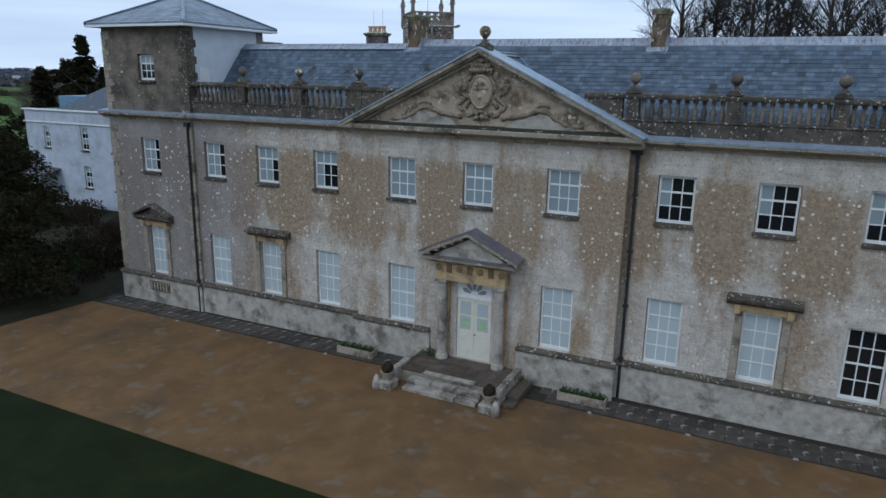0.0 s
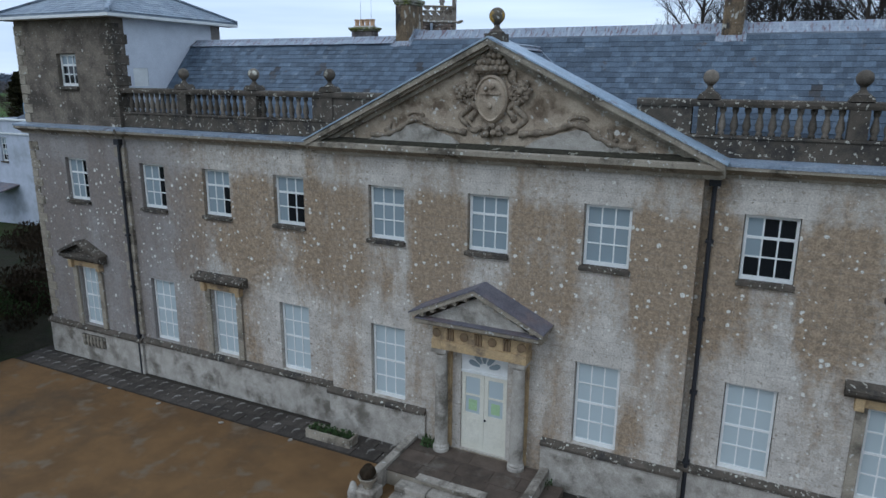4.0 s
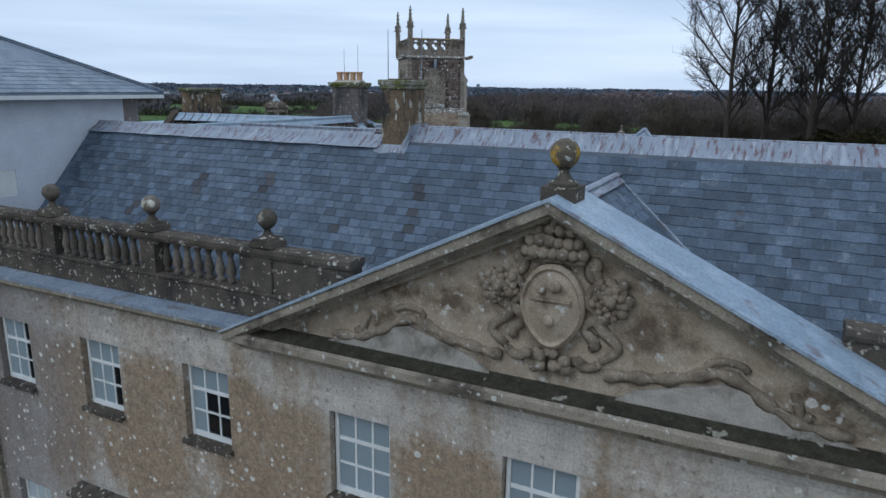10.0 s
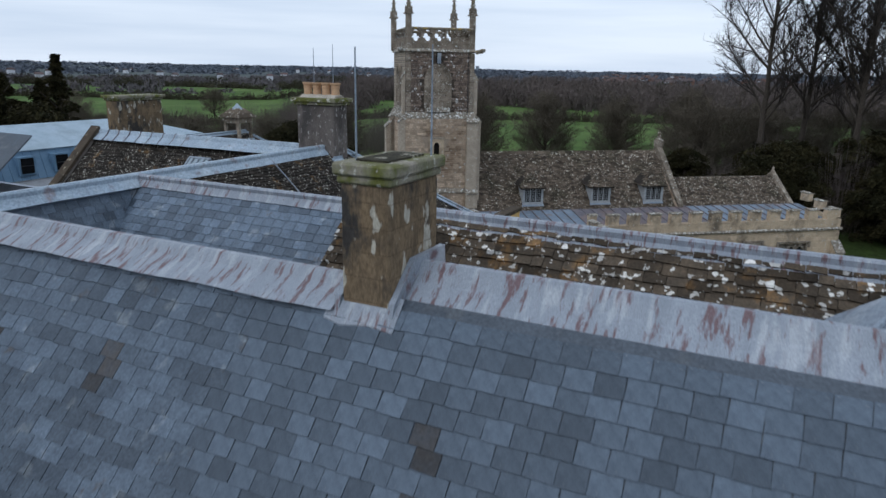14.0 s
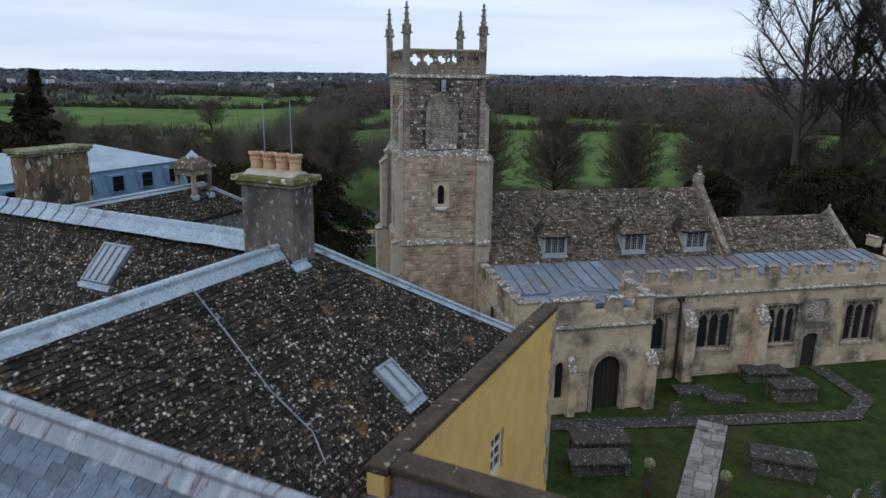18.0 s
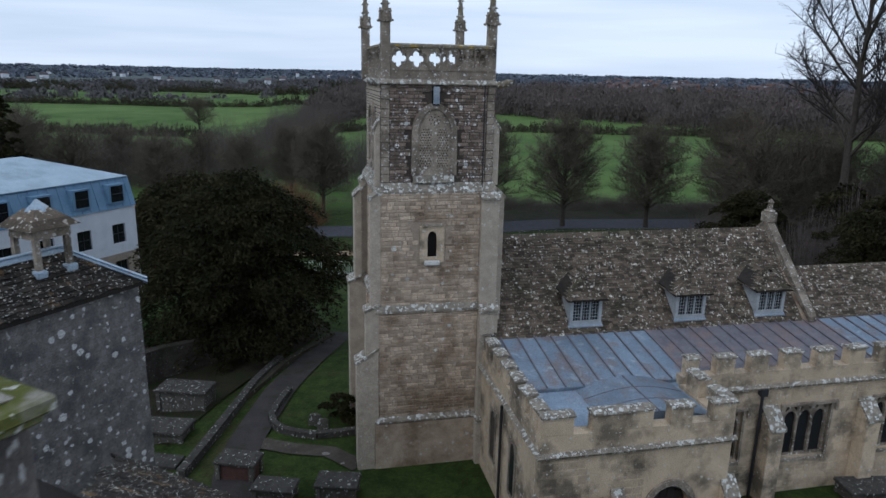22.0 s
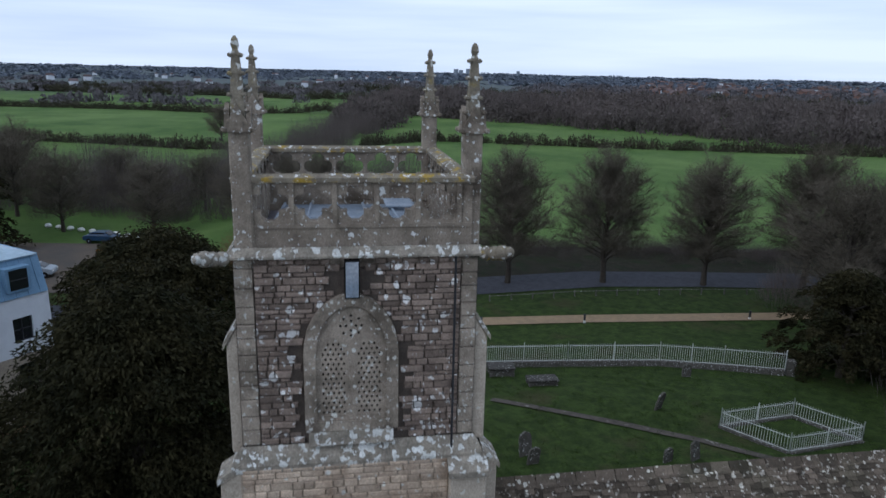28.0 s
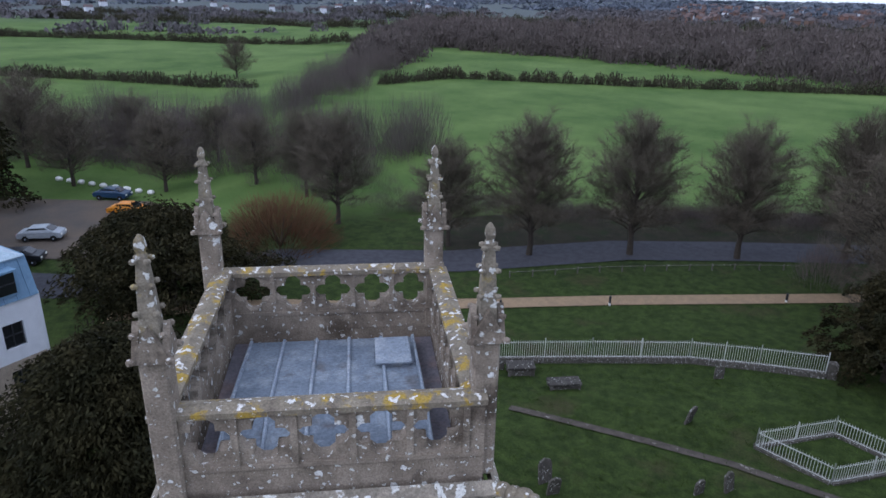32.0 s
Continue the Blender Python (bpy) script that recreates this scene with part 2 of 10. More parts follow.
        col = mix(ramp(sums("SUBTRACT", vo.outputs["Distance"], reach), 0.03, -0.05), col, fleck)
    if spots:
        s = noise_of(spot_scale, 3.0, 0.5)
        col = mix(ramp(s.outputs[0], *spot_at), col, spots)
    if joint:
        col = mix(sums("MULTIPLY", joint, 0.45), col, tuple(c * 0.4 for c in base))
    f = noise_of(fine, 3.0, 0.7)
    hsv = n.new("ShaderNodeHueSaturation")
    l.new(col, hsv.inputs["Color"])
    value = n.new("ShaderNodeMath")
    value.operation = "MULTIPLY_ADD"
    l.new(f.outputs[0], value.inputs[0])
    value.inputs[1].default_value = speck
    value.inputs[2].default_value = 1 - speck / 2
    out = value.outputs[0]
    for amount, kind in ((island, "g"), (per_object, "o")):
        if amount:
            g = n.new("ShaderNodeNewGeometry" if kind == "g" else "ShaderNodeObjectInfo")
            k = n.new("ShaderNodeMath")
            k.operation = "MULTIPLY_ADD"
            l.new(g.outputs["Random Per Island" if kind == "g" else "Random"], k.inputs[0])
            k.inputs[1].default_value = amount
            k.inputs[2].default_value = 1 - amount / 2
            p = n.new("ShaderNodeMath")
            p.operation = "MULTIPLY"
            l.new(out, p.inputs[0])
            l.new(k.outputs[0], p.inputs[1])
            out = p.outputs[0]
    l.new(out, hsv.inputs["Value"])
    l.new(hsv.outputs[0], b.inputs["Base Color"])
    if bump:
        bp = n.new("ShaderNodeBump")
        bp.inputs["Strength"].default_value = bump
        bp.inputs["Distance"].default_value = depth
        l.new(f.outputs[0], bp.inputs["Height"])
        l.new(bp.outputs[0], b.inputs["Normal"])
    return m


def plain(name, colour, rough=0.6, metal=0.0, fine=60.0):
    return grain(name, colour, tuple(c * 0.85 for c in colour), 3.0, rough, 0.1, fine, metal=metal)


def glass(name, colour, rough=0.05):
    """Old window glass seen from outside: dark room behind a sharp reflection."""
    m = bpy.data.materials.new(name)
    m.use_nodes = True
    n, l = m.node_tree.nodes, m.node_tree.links
    b = n["Principled BSDF"]
    b.inputs["Base Color"].default_value = (*colour, 1)
    b.inputs["Roughness"].default_value = rough
    b.inputs["IOR"].default_value = 1.5
    tc, x, bp = n.new("ShaderNodeTexCoord"), n.new("ShaderNodeTexNoise"), n.new("ShaderNodeBump")
    x.inputs["Scale"].default_value = 2.5
    l.new(tc.outputs["Object"], x.inputs["Vector"])
    bp.inputs["Strength"].default_value = 0.08
    l.new(x.outputs[0], bp.inputs["Height"])
    l.new(bp.outputs[0], b.inputs["Normal"])
    return m


M = {}
M["house_stone"] = grain("weathered_ashlar", (0.61, 0.555, 0.475), (0.44, 0.39, 0.33), 2.2, 0.9, 0.35, 22, stain=(0.27, 0.193, 0.118), stain_scale=0.8, stain_at=(0.44, 0.60), spots=(0.24, 0.20, 0.15), spot_scale=9, spot_at=(0.59, 0.74), fleck=(0.66, 0.63, 0.55), fleck_scale=7.5, fleck_size=0.5, rarity=4.2, speck=1.2, band=(5.0, 8.5, 0.15), courses=(0.85, 0.36, 0.25), bare=(-17.2, -13.25, -10.22, -7.13, -3.3, -0.07, 3.2, 6.95, 10.05, 13.1, 16.2), west=(-9.5, 0.72, (0.20, 0.18, 0.172)))
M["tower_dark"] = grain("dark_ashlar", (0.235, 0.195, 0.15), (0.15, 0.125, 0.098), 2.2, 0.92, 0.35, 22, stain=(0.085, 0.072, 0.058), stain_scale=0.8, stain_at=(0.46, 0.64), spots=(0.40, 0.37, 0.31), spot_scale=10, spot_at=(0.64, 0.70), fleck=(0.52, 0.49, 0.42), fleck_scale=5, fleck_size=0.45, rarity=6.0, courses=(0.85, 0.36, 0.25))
M["trim_stone"] = grain("dressed_stone", (0.36, 0.31, 0.235), (0.26, 0.22, 0.165), 2.0, 0.9, 0.3, 45, stain=(0.10, 0.085, 0.065), stain_scale=1.2, stain_at=(0.52, 0.66), spots=(0.5, 0.48, 0.42), spot_scale=9, spot_at=(0.64, 0.68), fleck=(0.56, 0.54, 0.47), fleck_scale=9, fleck_size=0.45, rarity=4.5)
M["dark_stone"] = grain("lichened_stone", (0.125, 0.103, 0.08), (0.07, 0.06, 0.047), 2.5, 0.95, 0.4, 40, stain=(0.05, 0.045, 0.04), stain_scale=1.2, stain_at=(0.52, 0.66), spots=(0.40, 0.37, 0.30), spot_scale=10, spot_at=(0.62, 0.66), fleck=(0.50, 0.48, 0.40), fleck_scale=9, fleck_size=0.45, rarity=4.5)
M["slate"] = grain("blue_slate", (0.112, 0.142, 0.180), (0.076, 0.098, 0.128), 3.0, 0.5, 0.25, 30, stain=(0.085, 0.066, 0.052), stain_scale=1.6, stain_at=(0.63, 0.72), spots=(0.17, 0.195, 0.22), spot_scale=4.0, spot_at=(0.62, 0.70), island=0.65, per_object=0.65)
M["slate_stain"] = grain("stained_slate", (0.056, 0.060, 0.068), (0.062, 0.056, 0.052), 5.0, 0.7, 0.3, 30, island=0.6)
M["lead"] = grain("lead_sheet", (0.27, 0.31, 0.36), (0.20, 0.235, 0.28), 1.2, 0.45, 0.12, 20, stain=(0.33, 0.35, 0.38), stain_scale=1.8, spots=(0.17, 0.165, 0.17), spot_scale=2.6, spot_at=(0.60, 0.72))
M["slate_pale"] = grain("pale_slate", (0.23, 0.265, 0.305), (0.18, 0.21, 0.245), 2.0, 0.45, 0.2, 30, stain=(0.30, 0.33, 0.36), stain_scale=1.5, island=0.3)
M["lead_bright"] = grain("bright_lead", (0.34, 0.41, 0.48), (0.27, 0.33, 0.39), 1.2, 0.4, 0.12, 20, stain=(0.42, 0.48, 0.53), stain_scale=1.6, spots=(0.22, 0.20, 0.21), spot_scale=3.0, spot_at=(0.62, 0.72))
M["lead_tower"] = grain("tower_lead", (0.165, 0.195, 0.235), (0.12, 0.145, 0.18), 1.4, 0.45, 0.12, 20, stain=(0.23, 0.26, 0.29), stain_scale=2.2, spots=(0.10, 0.10, 0.11), spot_scale=3, spot_at=(0.6, 0.72))
M["lead_stained"] = grain("stained_lead", (0.30, 0.325, 0.365), (0.235, 0.26, 0.295), 0.6, 0.5, 0.12, 20, stain=(0.155, 0.10, 0.105), stain_scale=1.5, stain_at=(0.53, 0.61), spots=(0.38, 0.40, 0.43), spot_scale=1.0, spot_at=(0.55, 0.68), stretch=(9.0, 1.8, 1.8))
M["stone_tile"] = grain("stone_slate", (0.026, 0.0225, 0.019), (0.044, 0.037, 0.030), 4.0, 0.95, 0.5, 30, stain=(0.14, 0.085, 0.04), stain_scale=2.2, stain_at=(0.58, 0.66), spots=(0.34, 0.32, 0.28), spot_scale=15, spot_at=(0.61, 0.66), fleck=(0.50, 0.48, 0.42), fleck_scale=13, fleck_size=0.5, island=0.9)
M["yellow"] = grain("yellow_limewash", (0.80, 0.54, 0.19), (0.72, 0.47, 0.15), 1.0, 0.85, 0.04, 30, stain=(0.66, 0.45, 0.19), stain_scale=0.7, speck=0.3)
M["white_render"] = grain("white_render", (0.66, 0.67, 0.70), (0.58, 0.59, 0.62), 1.5, 0.85, 0.1, 30, speck=0.5)
M["grey_render"] = grain("weathered_white_render", (0.50, 0.52, 0.57), (0.42, 0.44, 0.48), 1.5, 0.85, 0.1, 30, stain=(0.34, 0.35, 0.37), stain_scale=0.5, speck=0.5)
M["white_paint"] = grain("white_paint", (0.78, 0.77, 0.73), (0.70, 0.69, 0.64), 3, 0.5, 0.05, 60, speck=0.5)
M["glass_dark"] = glass("dark_window_glass", (0.012, 0.013, 0.015))
M["glass_blind"] = glass("blinded_window_glass", (0.45, 0.50, 0.50), 0.12)
M["gravel"] = grain("ochre_gravel", (0.185, 0.108, 0.047), (0.135, 0.080, 0.037), 0.9, 0.95, 0.5, 60, stain=(0.085, 0.062, 0.04), stain_scale=0.3, stain_at=(0.52, 0.72), spots=(0.17, 0.125, 0.08), spot_scale=1.6, spot_at=(0.56, 0.7))
M["grass"] = grain("grass", (0.035, 0.065, 0.016), (0.025, 0.045, 0.013), 2.0, 0.95, 0.5, 40, stain=(0.05, 0.06, 0.02), stain_scale=0.3)
M["pot"] = grain("terracotta_pot", (0.56, 0.37, 0.225), (0.47, 0.29, 0.17), 5, 0.85, 0.1, 40)
M["bark"] = grain("bark", (0.075, 0.062, 0.05), (0.05, 0.042, 0.034), 6, 0.95, 0.5, 30)
M["evergreen"] = grain("yew_needles", (0.016, 0.0165, 0.007), (0.034, 0.0285, 0.0115), 0.7, 0.85, 0, 20, island=0.9)
M["yew_sprays"] = grain("old_yew_needles", (0.0155, 0.016, 0.0068), (0.031, 0.027, 0.011), 0.7, 0.85, 0, 20, island=0.9)
M["asphalt"] = grain("asphalt", (0.066, 0.066, 0.074), (0.048, 0.048, 0.055), 2, 0.9, 0.3, 60)
M["path_tarmac"] = grain("old_path_tarmac", (0.058, 0.050, 0.047), (0.040, 0.035, 0.034), 1.2, 0.92, 0.3, 40, stain=(0.035, 0.035, 0.022), stain_scale=0.8)
M["damp_wall"] = grain("damp_garden_wall", (0.082, 0.070, 0.060), (0.050, 0.043, 0.038), 3.0, 0.95, 0.5, 25, stain=(0.035, 0.036, 0.022), stain_scale=0.9, spots=(0.22, 0.21, 0.19), spot_scale=9, spot_at=(0.66, 0.70), courses=(0.45, 0.16, 0.3))
M["path_dirt"] = grain("hoggin_path", (0.28, 0.20, 0.12), (0.22, 0.16, 0.10), 2, 0.95, 0.3, 50)
M["glass_grey"] = glass("curtained_window_glass", (0.27, 0.315, 0.33), 0.10)
M["ochre_stone"] = grain("sheltered_stone", (0.50, 0.36, 0.19), (0.42, 0.30, 0.165), 2.0, 0.9, 0.25, 45, stain=(0.20, 0.15, 0.10), stain_scale=1.5)
M["ochre_dark"] = grain("carved_frieze_stone", (0.24, 0.16, 0.09), (0.18, 0.13, 0.08), 4.0, 0.9, 0.25, 45)
M["pale_stone"] = grain("pale_washed_stone", (0.46, 0.415, 0.35), (0.33, 0.295, 0.245), 3.0, 0.9, 0.3, 45, stain=(0.16, 0.14, 0.11), stain_scale=1.3)
M["tympanum"] = grain("tympanum_stone", (0.46, 0.375, 0.275), (0.33, 0.26, 0.185), 2.0, 0.9, 0.3, 45, stain=(0.15, 0.112, 0.076), stain_scale=1.3, stain_at=(0.48, 0.62), spots=(0.55, 0.52, 0.45), spot_scale=5, spot_at=(0.62, 0.70), fleck=(0.60, 0.57, 0.5), fleck_scale=6, fleck_size=0.5, rarity=5)
M["carving"] = grain("carved_stone", (0.31, 0.25, 0.18), (0.155, 0.122, 0.088), 4.0, 0.95, 0.3, 45, spots=(0.42, 0.39, 0.33), spot_scale=14, spot_at=(0.62, 0.68))
M["baluster"] = grain("baluster_stone", (0.19, 0.16, 0.125), (0.095, 0.08, 0.063), 3.0, 0.95, 0.3, 45, spots=(0.45, 0.42, 0.34), spot_scale=3, spot_at=(0.6, 0.68), per_object=0.9)
M["lichen_ball"] = grain("lichened_ball_stone", (0.17, 0.14, 0.10), (0.10, 0.085, 0.065), 4.0, 0.95, 0.3, 40, stain=(0.40, 0.25, 0.05), stain_scale=3.0, stain_at=(0.54, 0.62), spots=(0.45, 0.43, 0.38), spot_scale=14, spot_at=(0.62, 0.66))
M["worn_step"] = grain("worn_step_stone", (0.40, 0.355, 0.29), (0.27, 0.235, 0.19), 3.0, 0.92, 0.35, 40, stain=(0.13, 0.11, 0.085), stain_scale=1.6, stain_at=(0.48, 0.64), spots=(0.5, 0.48, 0.42), spot_scale=9, spot_at=(0.66, 0.70))
M["moss"] = grain("black_moss", (0.035, 0.033, 0.024), (0.065, 0.058, 0.04), 6.0, 1.0, 0.6, 30, spots=(0.3, 0.28, 0.22), spot_scale=5, spot_at=(0.66, 0.70))
M["iron"] = plain("black_iron", (0.03, 0.03, 0.033), 0.6)
M["slate_plain"] = grain("old_slate", (0.085, 0.10, 0.12), (0.06, 0.07, 0.085), 1.2, 0.6, 0.3, 30, stain=(0.13, 0.14, 0.15), stain_scale=1.2)
M["lead_dull"] = grain("dull_lead", (0.12, 0.11, 0.125), (0.17, 0.16, 0.175), 3.0, 0.6, 0.2, 20, stain=(0.20, 0.15, 0.14), stain_scale=1.2)
M["cream_paint"] = grain("cream_paint", (0.72, 0.68, 0.56), (0.66, 0.62, 0.50), 2.0, 0.5, 0.05, 50)
M["green_notice"] = plain("green_paper", (0.40, 0.55, 0.30), 0.8)
M["flagstone"] = grain("mossy_flagstone", (0.10, 0.085, 0.07), (0.065, 0.055, 0.045), 2.0, 0.9, 0.4, 40, spots=(0.25, 0.23, 0.2), spot_scale=3, spot_at=(0.64, 0.68), per_object=0.5)
M["damp_flag"] = grain("damp_brown_flag", (0.12, 0.092, 0.07), (0.08, 0.062, 0.048), 2.0, 0.9, 0.4, 40, stain=(0.17, 0.15, 0.12), stain_scale=1.4, stain_at=(0.55, 0.72), per_object=0.4)
M["joint_dirt"] = grain("damp_earth", (0.05, 0.042, 0.032), (0.035, 0.03, 0.024), 3.0, 0.95, 0.5, 50)
M["soil"] = plain("dark_soil", (0.03, 0.024, 0.018), 0.95)
M["dark_plant"] = grain("dark_leaf", (0.028, 0.022, 0.014), (0.045, 0.03, 0.018), 9, 0.9, 0.8, 30, depth=0.05)
M["plant_green"] = grain("small_leaves", (0.04, 0.075, 0.02), (0.06, 0.09, 0.03), 3, 0.8, 0.1, 20, island=0.7)
M["chimney_stone"] = grain("stained_chimney_stone", (0.215, 0.155, 0.095), (0.115, 0.088, 0.06), 4.0, 0.95, 0.4, 30, stain=(0.05, 0.046, 0.042), stain_scale=2.0, stain_at=(0.48, 0.58), spots=(0.42, 0.39, 0.32), spot_scale=6.0, spot_at=(0.60, 0.64), fleck=(0.52, 0.50, 0.45), fleck_scale=5, fleck_size=0.6, stretch=(1, 1, 0.5), courses=(0.6, 0.24, 0.3))
M["grey_stack"] = grain("grey_roughcast", (0.19, 0.165, 0.15), (0.11, 0.095, 0.085), 2.5, 0.95, 0.5, 40, stain=(0.075, 0.068, 0.064), stain_scale=1.4, stain_at=(0.48, 0.62), spots=(0.36, 0.34, 0.32), spot_scale=12, spot_at=(0.60, 0.66), stretch=(1, 1, 0.5))
M["mossy_cap"] = grain("mossy_cap", (0.30, 0.27, 0.22), (0.15, 0.15, 0.08), 3.0, 0.95, 0.4, 40, stain=(0.12, 0.125, 0.035), stain_scale=2.5, stain_at=(0.46, 0.58), spots=(0.5, 0.48, 0.42), spot_scale=9, spot_at=(0.60, 0.66))
M["stone_tile_base"] = grain("roof_underlay_stone", (0.045, 0.038, 0.032), (0.03, 0.026, 0.022), 3, 0.95, 0.4, 30)
# Lit copy of stone_tile: the brighter, browner tone is put into the colour.
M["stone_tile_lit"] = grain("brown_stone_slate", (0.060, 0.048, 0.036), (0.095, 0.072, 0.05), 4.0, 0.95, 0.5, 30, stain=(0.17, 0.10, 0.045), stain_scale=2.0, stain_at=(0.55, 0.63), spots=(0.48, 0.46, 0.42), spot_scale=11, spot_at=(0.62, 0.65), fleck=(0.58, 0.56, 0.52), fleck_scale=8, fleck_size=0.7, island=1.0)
M["stone_tile_brown"] = grain("church_stone_slate", (0.088, 0.069, 0.052), (0.13, 0.102, 0.076), 3.0, 0.95, 0.5, 30, stain=(0.075, 0.065, 0.045), stain_scale=0.6, spots=(0.40, 0.36, 0.30), spot_scale=9.0, spot_at=(0.61, 0.65), fleck=(0.48, 0.45, 0.38), fleck_scale=8, fleck_size=0.55, island=1.0)
M["cream_render"] = grain("stained_cream_render", (0.34, 0.29, 0.20), (0.26, 0.22, 0.15), 1.5, 0.9, 0.2, 30, stain=(0.12, 0.10, 0.07), stain_scale=1.2)
# The reflected pale sky is put into this glass colour.
M["skylight_glass"] = glass("rooflight_glass", (0.30, 0.36, 0.39), 0.10)
M["brown_coping"] = grain("brown_coping_stone", (0.095, 0.074, 0.055), (0.06, 0.048, 0.036), 3.0, 0.95, 0.4, 40, spots=(0.3, 0.27, 0.2), spot_scale=5, spot_at=(0.64, 0.68))
M["grey_rubble"] = grain("grey_rubble", (0.32, 0.295, 0.27), (0.18, 0.165, 0.15), 5.0, 0.95, 0.6, 25, spots=(0.42, 0.40, 0.37), spot_scale=4, spot_at=(0.64, 0.68))
M["gable_rubble"] = grain("gable_rubble", (0.25, 0.23, 0.215), (0.14, 0.128, 0.12), 4.0, 0.95, 0.6, 25, stain=(0.10, 0.098, 0.095), stain_scale=1.3, stain_at=(0.48, 0.64), spots=(0.45, 0.43, 0.41), spot_scale=7, spot_at=(0.64, 0.69), fleck=(0.60, 0.58, 0.56), fleck_scale=5, fleck_size=0.6, courses=(0.42, 0.17, 0.4), rarity=3.5)
M["church_mortar"] = grain("church_mortar", (0.40, 0.32, 0.245), (0.31, 0.25, 0.19), 3.0, 0.95, 0.4, 40)
M["belfry_mortar"] = grain("belfry_mortar", (0.10, 0.08, 0.065), (0.07, 0.057, 0.047), 3.0, 0.95, 0.4, 40)
M["church_stone"] = grain("coursed_rubble", (0.54, 0.425, 0.315), (0.41, 0.315, 0.232), 3.0, 0.95, 0.5, 30, stain=(0.24, 0.17, 0.115), stain_scale=0.55, stain_at=(0.46, 0.6), spots=(0.5, 0.48, 0.42), spot_scale=7, spot_at=(0.66, 0.70), fleck=(0.56, 0.54, 0.49), fleck_scale=4.0, fleck_size=0.42, island=0.55)
M["belfry_stone"] = grain("belfry_rubble", (0.25, 0.192, 0.152), (0.15, 0.115, 0.093), 3.0, 0.95, 0.5, 30, spots=(0.50, 0.48, 0.45), spot_scale=10.0, spot_at=(0.63, 0.66), fleck=(0.62, 0.60, 0.57), fleck_scale=6.5, fleck_size=0.72, island=0.8)
M["pale_rubble"] = grain("pale_rubble", (0.42, 0.355, 0.28), (0.33, 0.28, 0.22), 3.0, 0.95, 0.4, 30, spots=(0.5, 0.48, 0.42), spot_scale=8, spot_at=(0.66, 0.70), island=0.3)
M["church_ashlar"] = grain("buff_ashlar", (0.58, 0.46, 0.325), (0.46, 0.36, 0.25), 1.5, 0.95, 0.35, 35, stain=(0.17, 0.14, 0.105), stain_scale=0.6, stain_at=(0.48, 0.62), spots=(0.48, 0.45, 0.38), spot_scale=7, spot_at=(0.65, 0.69), fleck=(0.54, 0.52, 0.46), fleck_scale=8, fleck_size=0.45, rarity=4.0, island=0.3)
M["church_dressed"] = grain("dressed_church_stone", (0.36, 0.30, 0.235), (0.23, 0.19, 0.148), 3.0, 0.9, 0.3, 40, stain=(0.12, 0.098, 0.075), stain_scale=1.2, stain_at=(0.44, 0.62), spots=(0.48, 0.46, 0.41), spot_scale=14, spot_at=(0.62, 0.66), fleck=(0.58, 0.56, 0.5), fleck_scale=9, fleck_size=0.5)
M["lichen_ledge"] = grain("lichened_ledge", (0.30, 0.26, 0.205), (0.17, 0.148, 0.118), 4.0, 0.95, 0.5, 30, spots=(0.52, 0.51, 0.47), spot_scale=7.5, spot_at=(0.56, 0.60), fleck=(0.64, 0.63, 0.59), fleck_scale=9, fleck_size=0.7)
M["lichen_white"] = grain("white_lichen", (0.60, 0.59, 0.55), (0.45, 0.43, 0.39), 5.0, 0.95, 0.5, 30)
M["parapet_stone"] = grain("parapet_stone", (0.30, 0.25, 0.195), (0.19, 0.155, 0.12), 3.0, 0.95, 0.4, 40, stain=(0.10, 0.08, 0.06), stain_scale=1.4, spots=(0.55, 0.54, 0.50), spot_scale=12, spot_at=(0.62, 0.66), fleck=(0.64, 0.63, 0.60), fleck_scale=8.0, fleck_size=0.60, rarity=3.5)
M["yellow_lichen"] = grain("orange_lichened_coping", (0.24, 0.205, 0.15), (0.15, 0.125, 0.095), 4.0, 0.95, 0.4, 35, stain=(0.33, 0.225, 0.045), stain_scale=3.2, stain_at=(0.53, 0.62), spots=(0.6, 0.58, 0.54), spot_scale=11, spot_at=(0.60, 0.64))
M["yellow_lichen_thin"] = grain("lichened_pinnacle", (0.26, 0.225, 0.17), (0.17, 0.145, 0.11), 4.0, 0.95, 0.4, 35, stain=(0.27, 0.21, 0.08), stain_scale=3.2, stain_at=(0.55, 0.66), spots=(0.55, 0.54, 0.5), spot_scale=10, spot_at=(0.60, 0.64))
# Near-black colour stands for the unlit depth behind openings.
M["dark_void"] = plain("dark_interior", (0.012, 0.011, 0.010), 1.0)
M["lead_church"] = grain("blue_lead_roof", (0.20, 0.25, 0.31), (0.15, 0.19, 0.24), 1.2, 0.45, 0.15, 20, stain=(0.19, 0.165, 0.165), stain_scale=1.1, stain_at=(0.5, 0.64), spots=(0.27, 0.31, 0.35), spot_scale=3, spot_at=(0.58, 0.72), per_object=0.45)
M["grey_wood"] = grain("grey_painted_wood", (0.38, 0.40, 0.41), (0.30, 0.315, 0.32), 4.0, 0.7, 0.2, 50)
M["glass_leaded"] = glass("leaded_glass", (0.02, 0.021, 0.023), 0.25)
M["dark_oak"] = grain("dark_oak", (0.035, 0.03, 0.026), (0.022, 0.019, 0.017), 5, 0.8, 0.3, 40, stretch=(8, 8, 1))
M["land_grass"] = grain("turf", (0.040, 0.060, 0.014), (0.020, 0.031, 0.008), 1.6, 0.95, 0.7, 9, stain=(0.046, 0.044, 0.019), stain_scale=0.22, stain_at=(0.55, 0.70), depth=0.06)


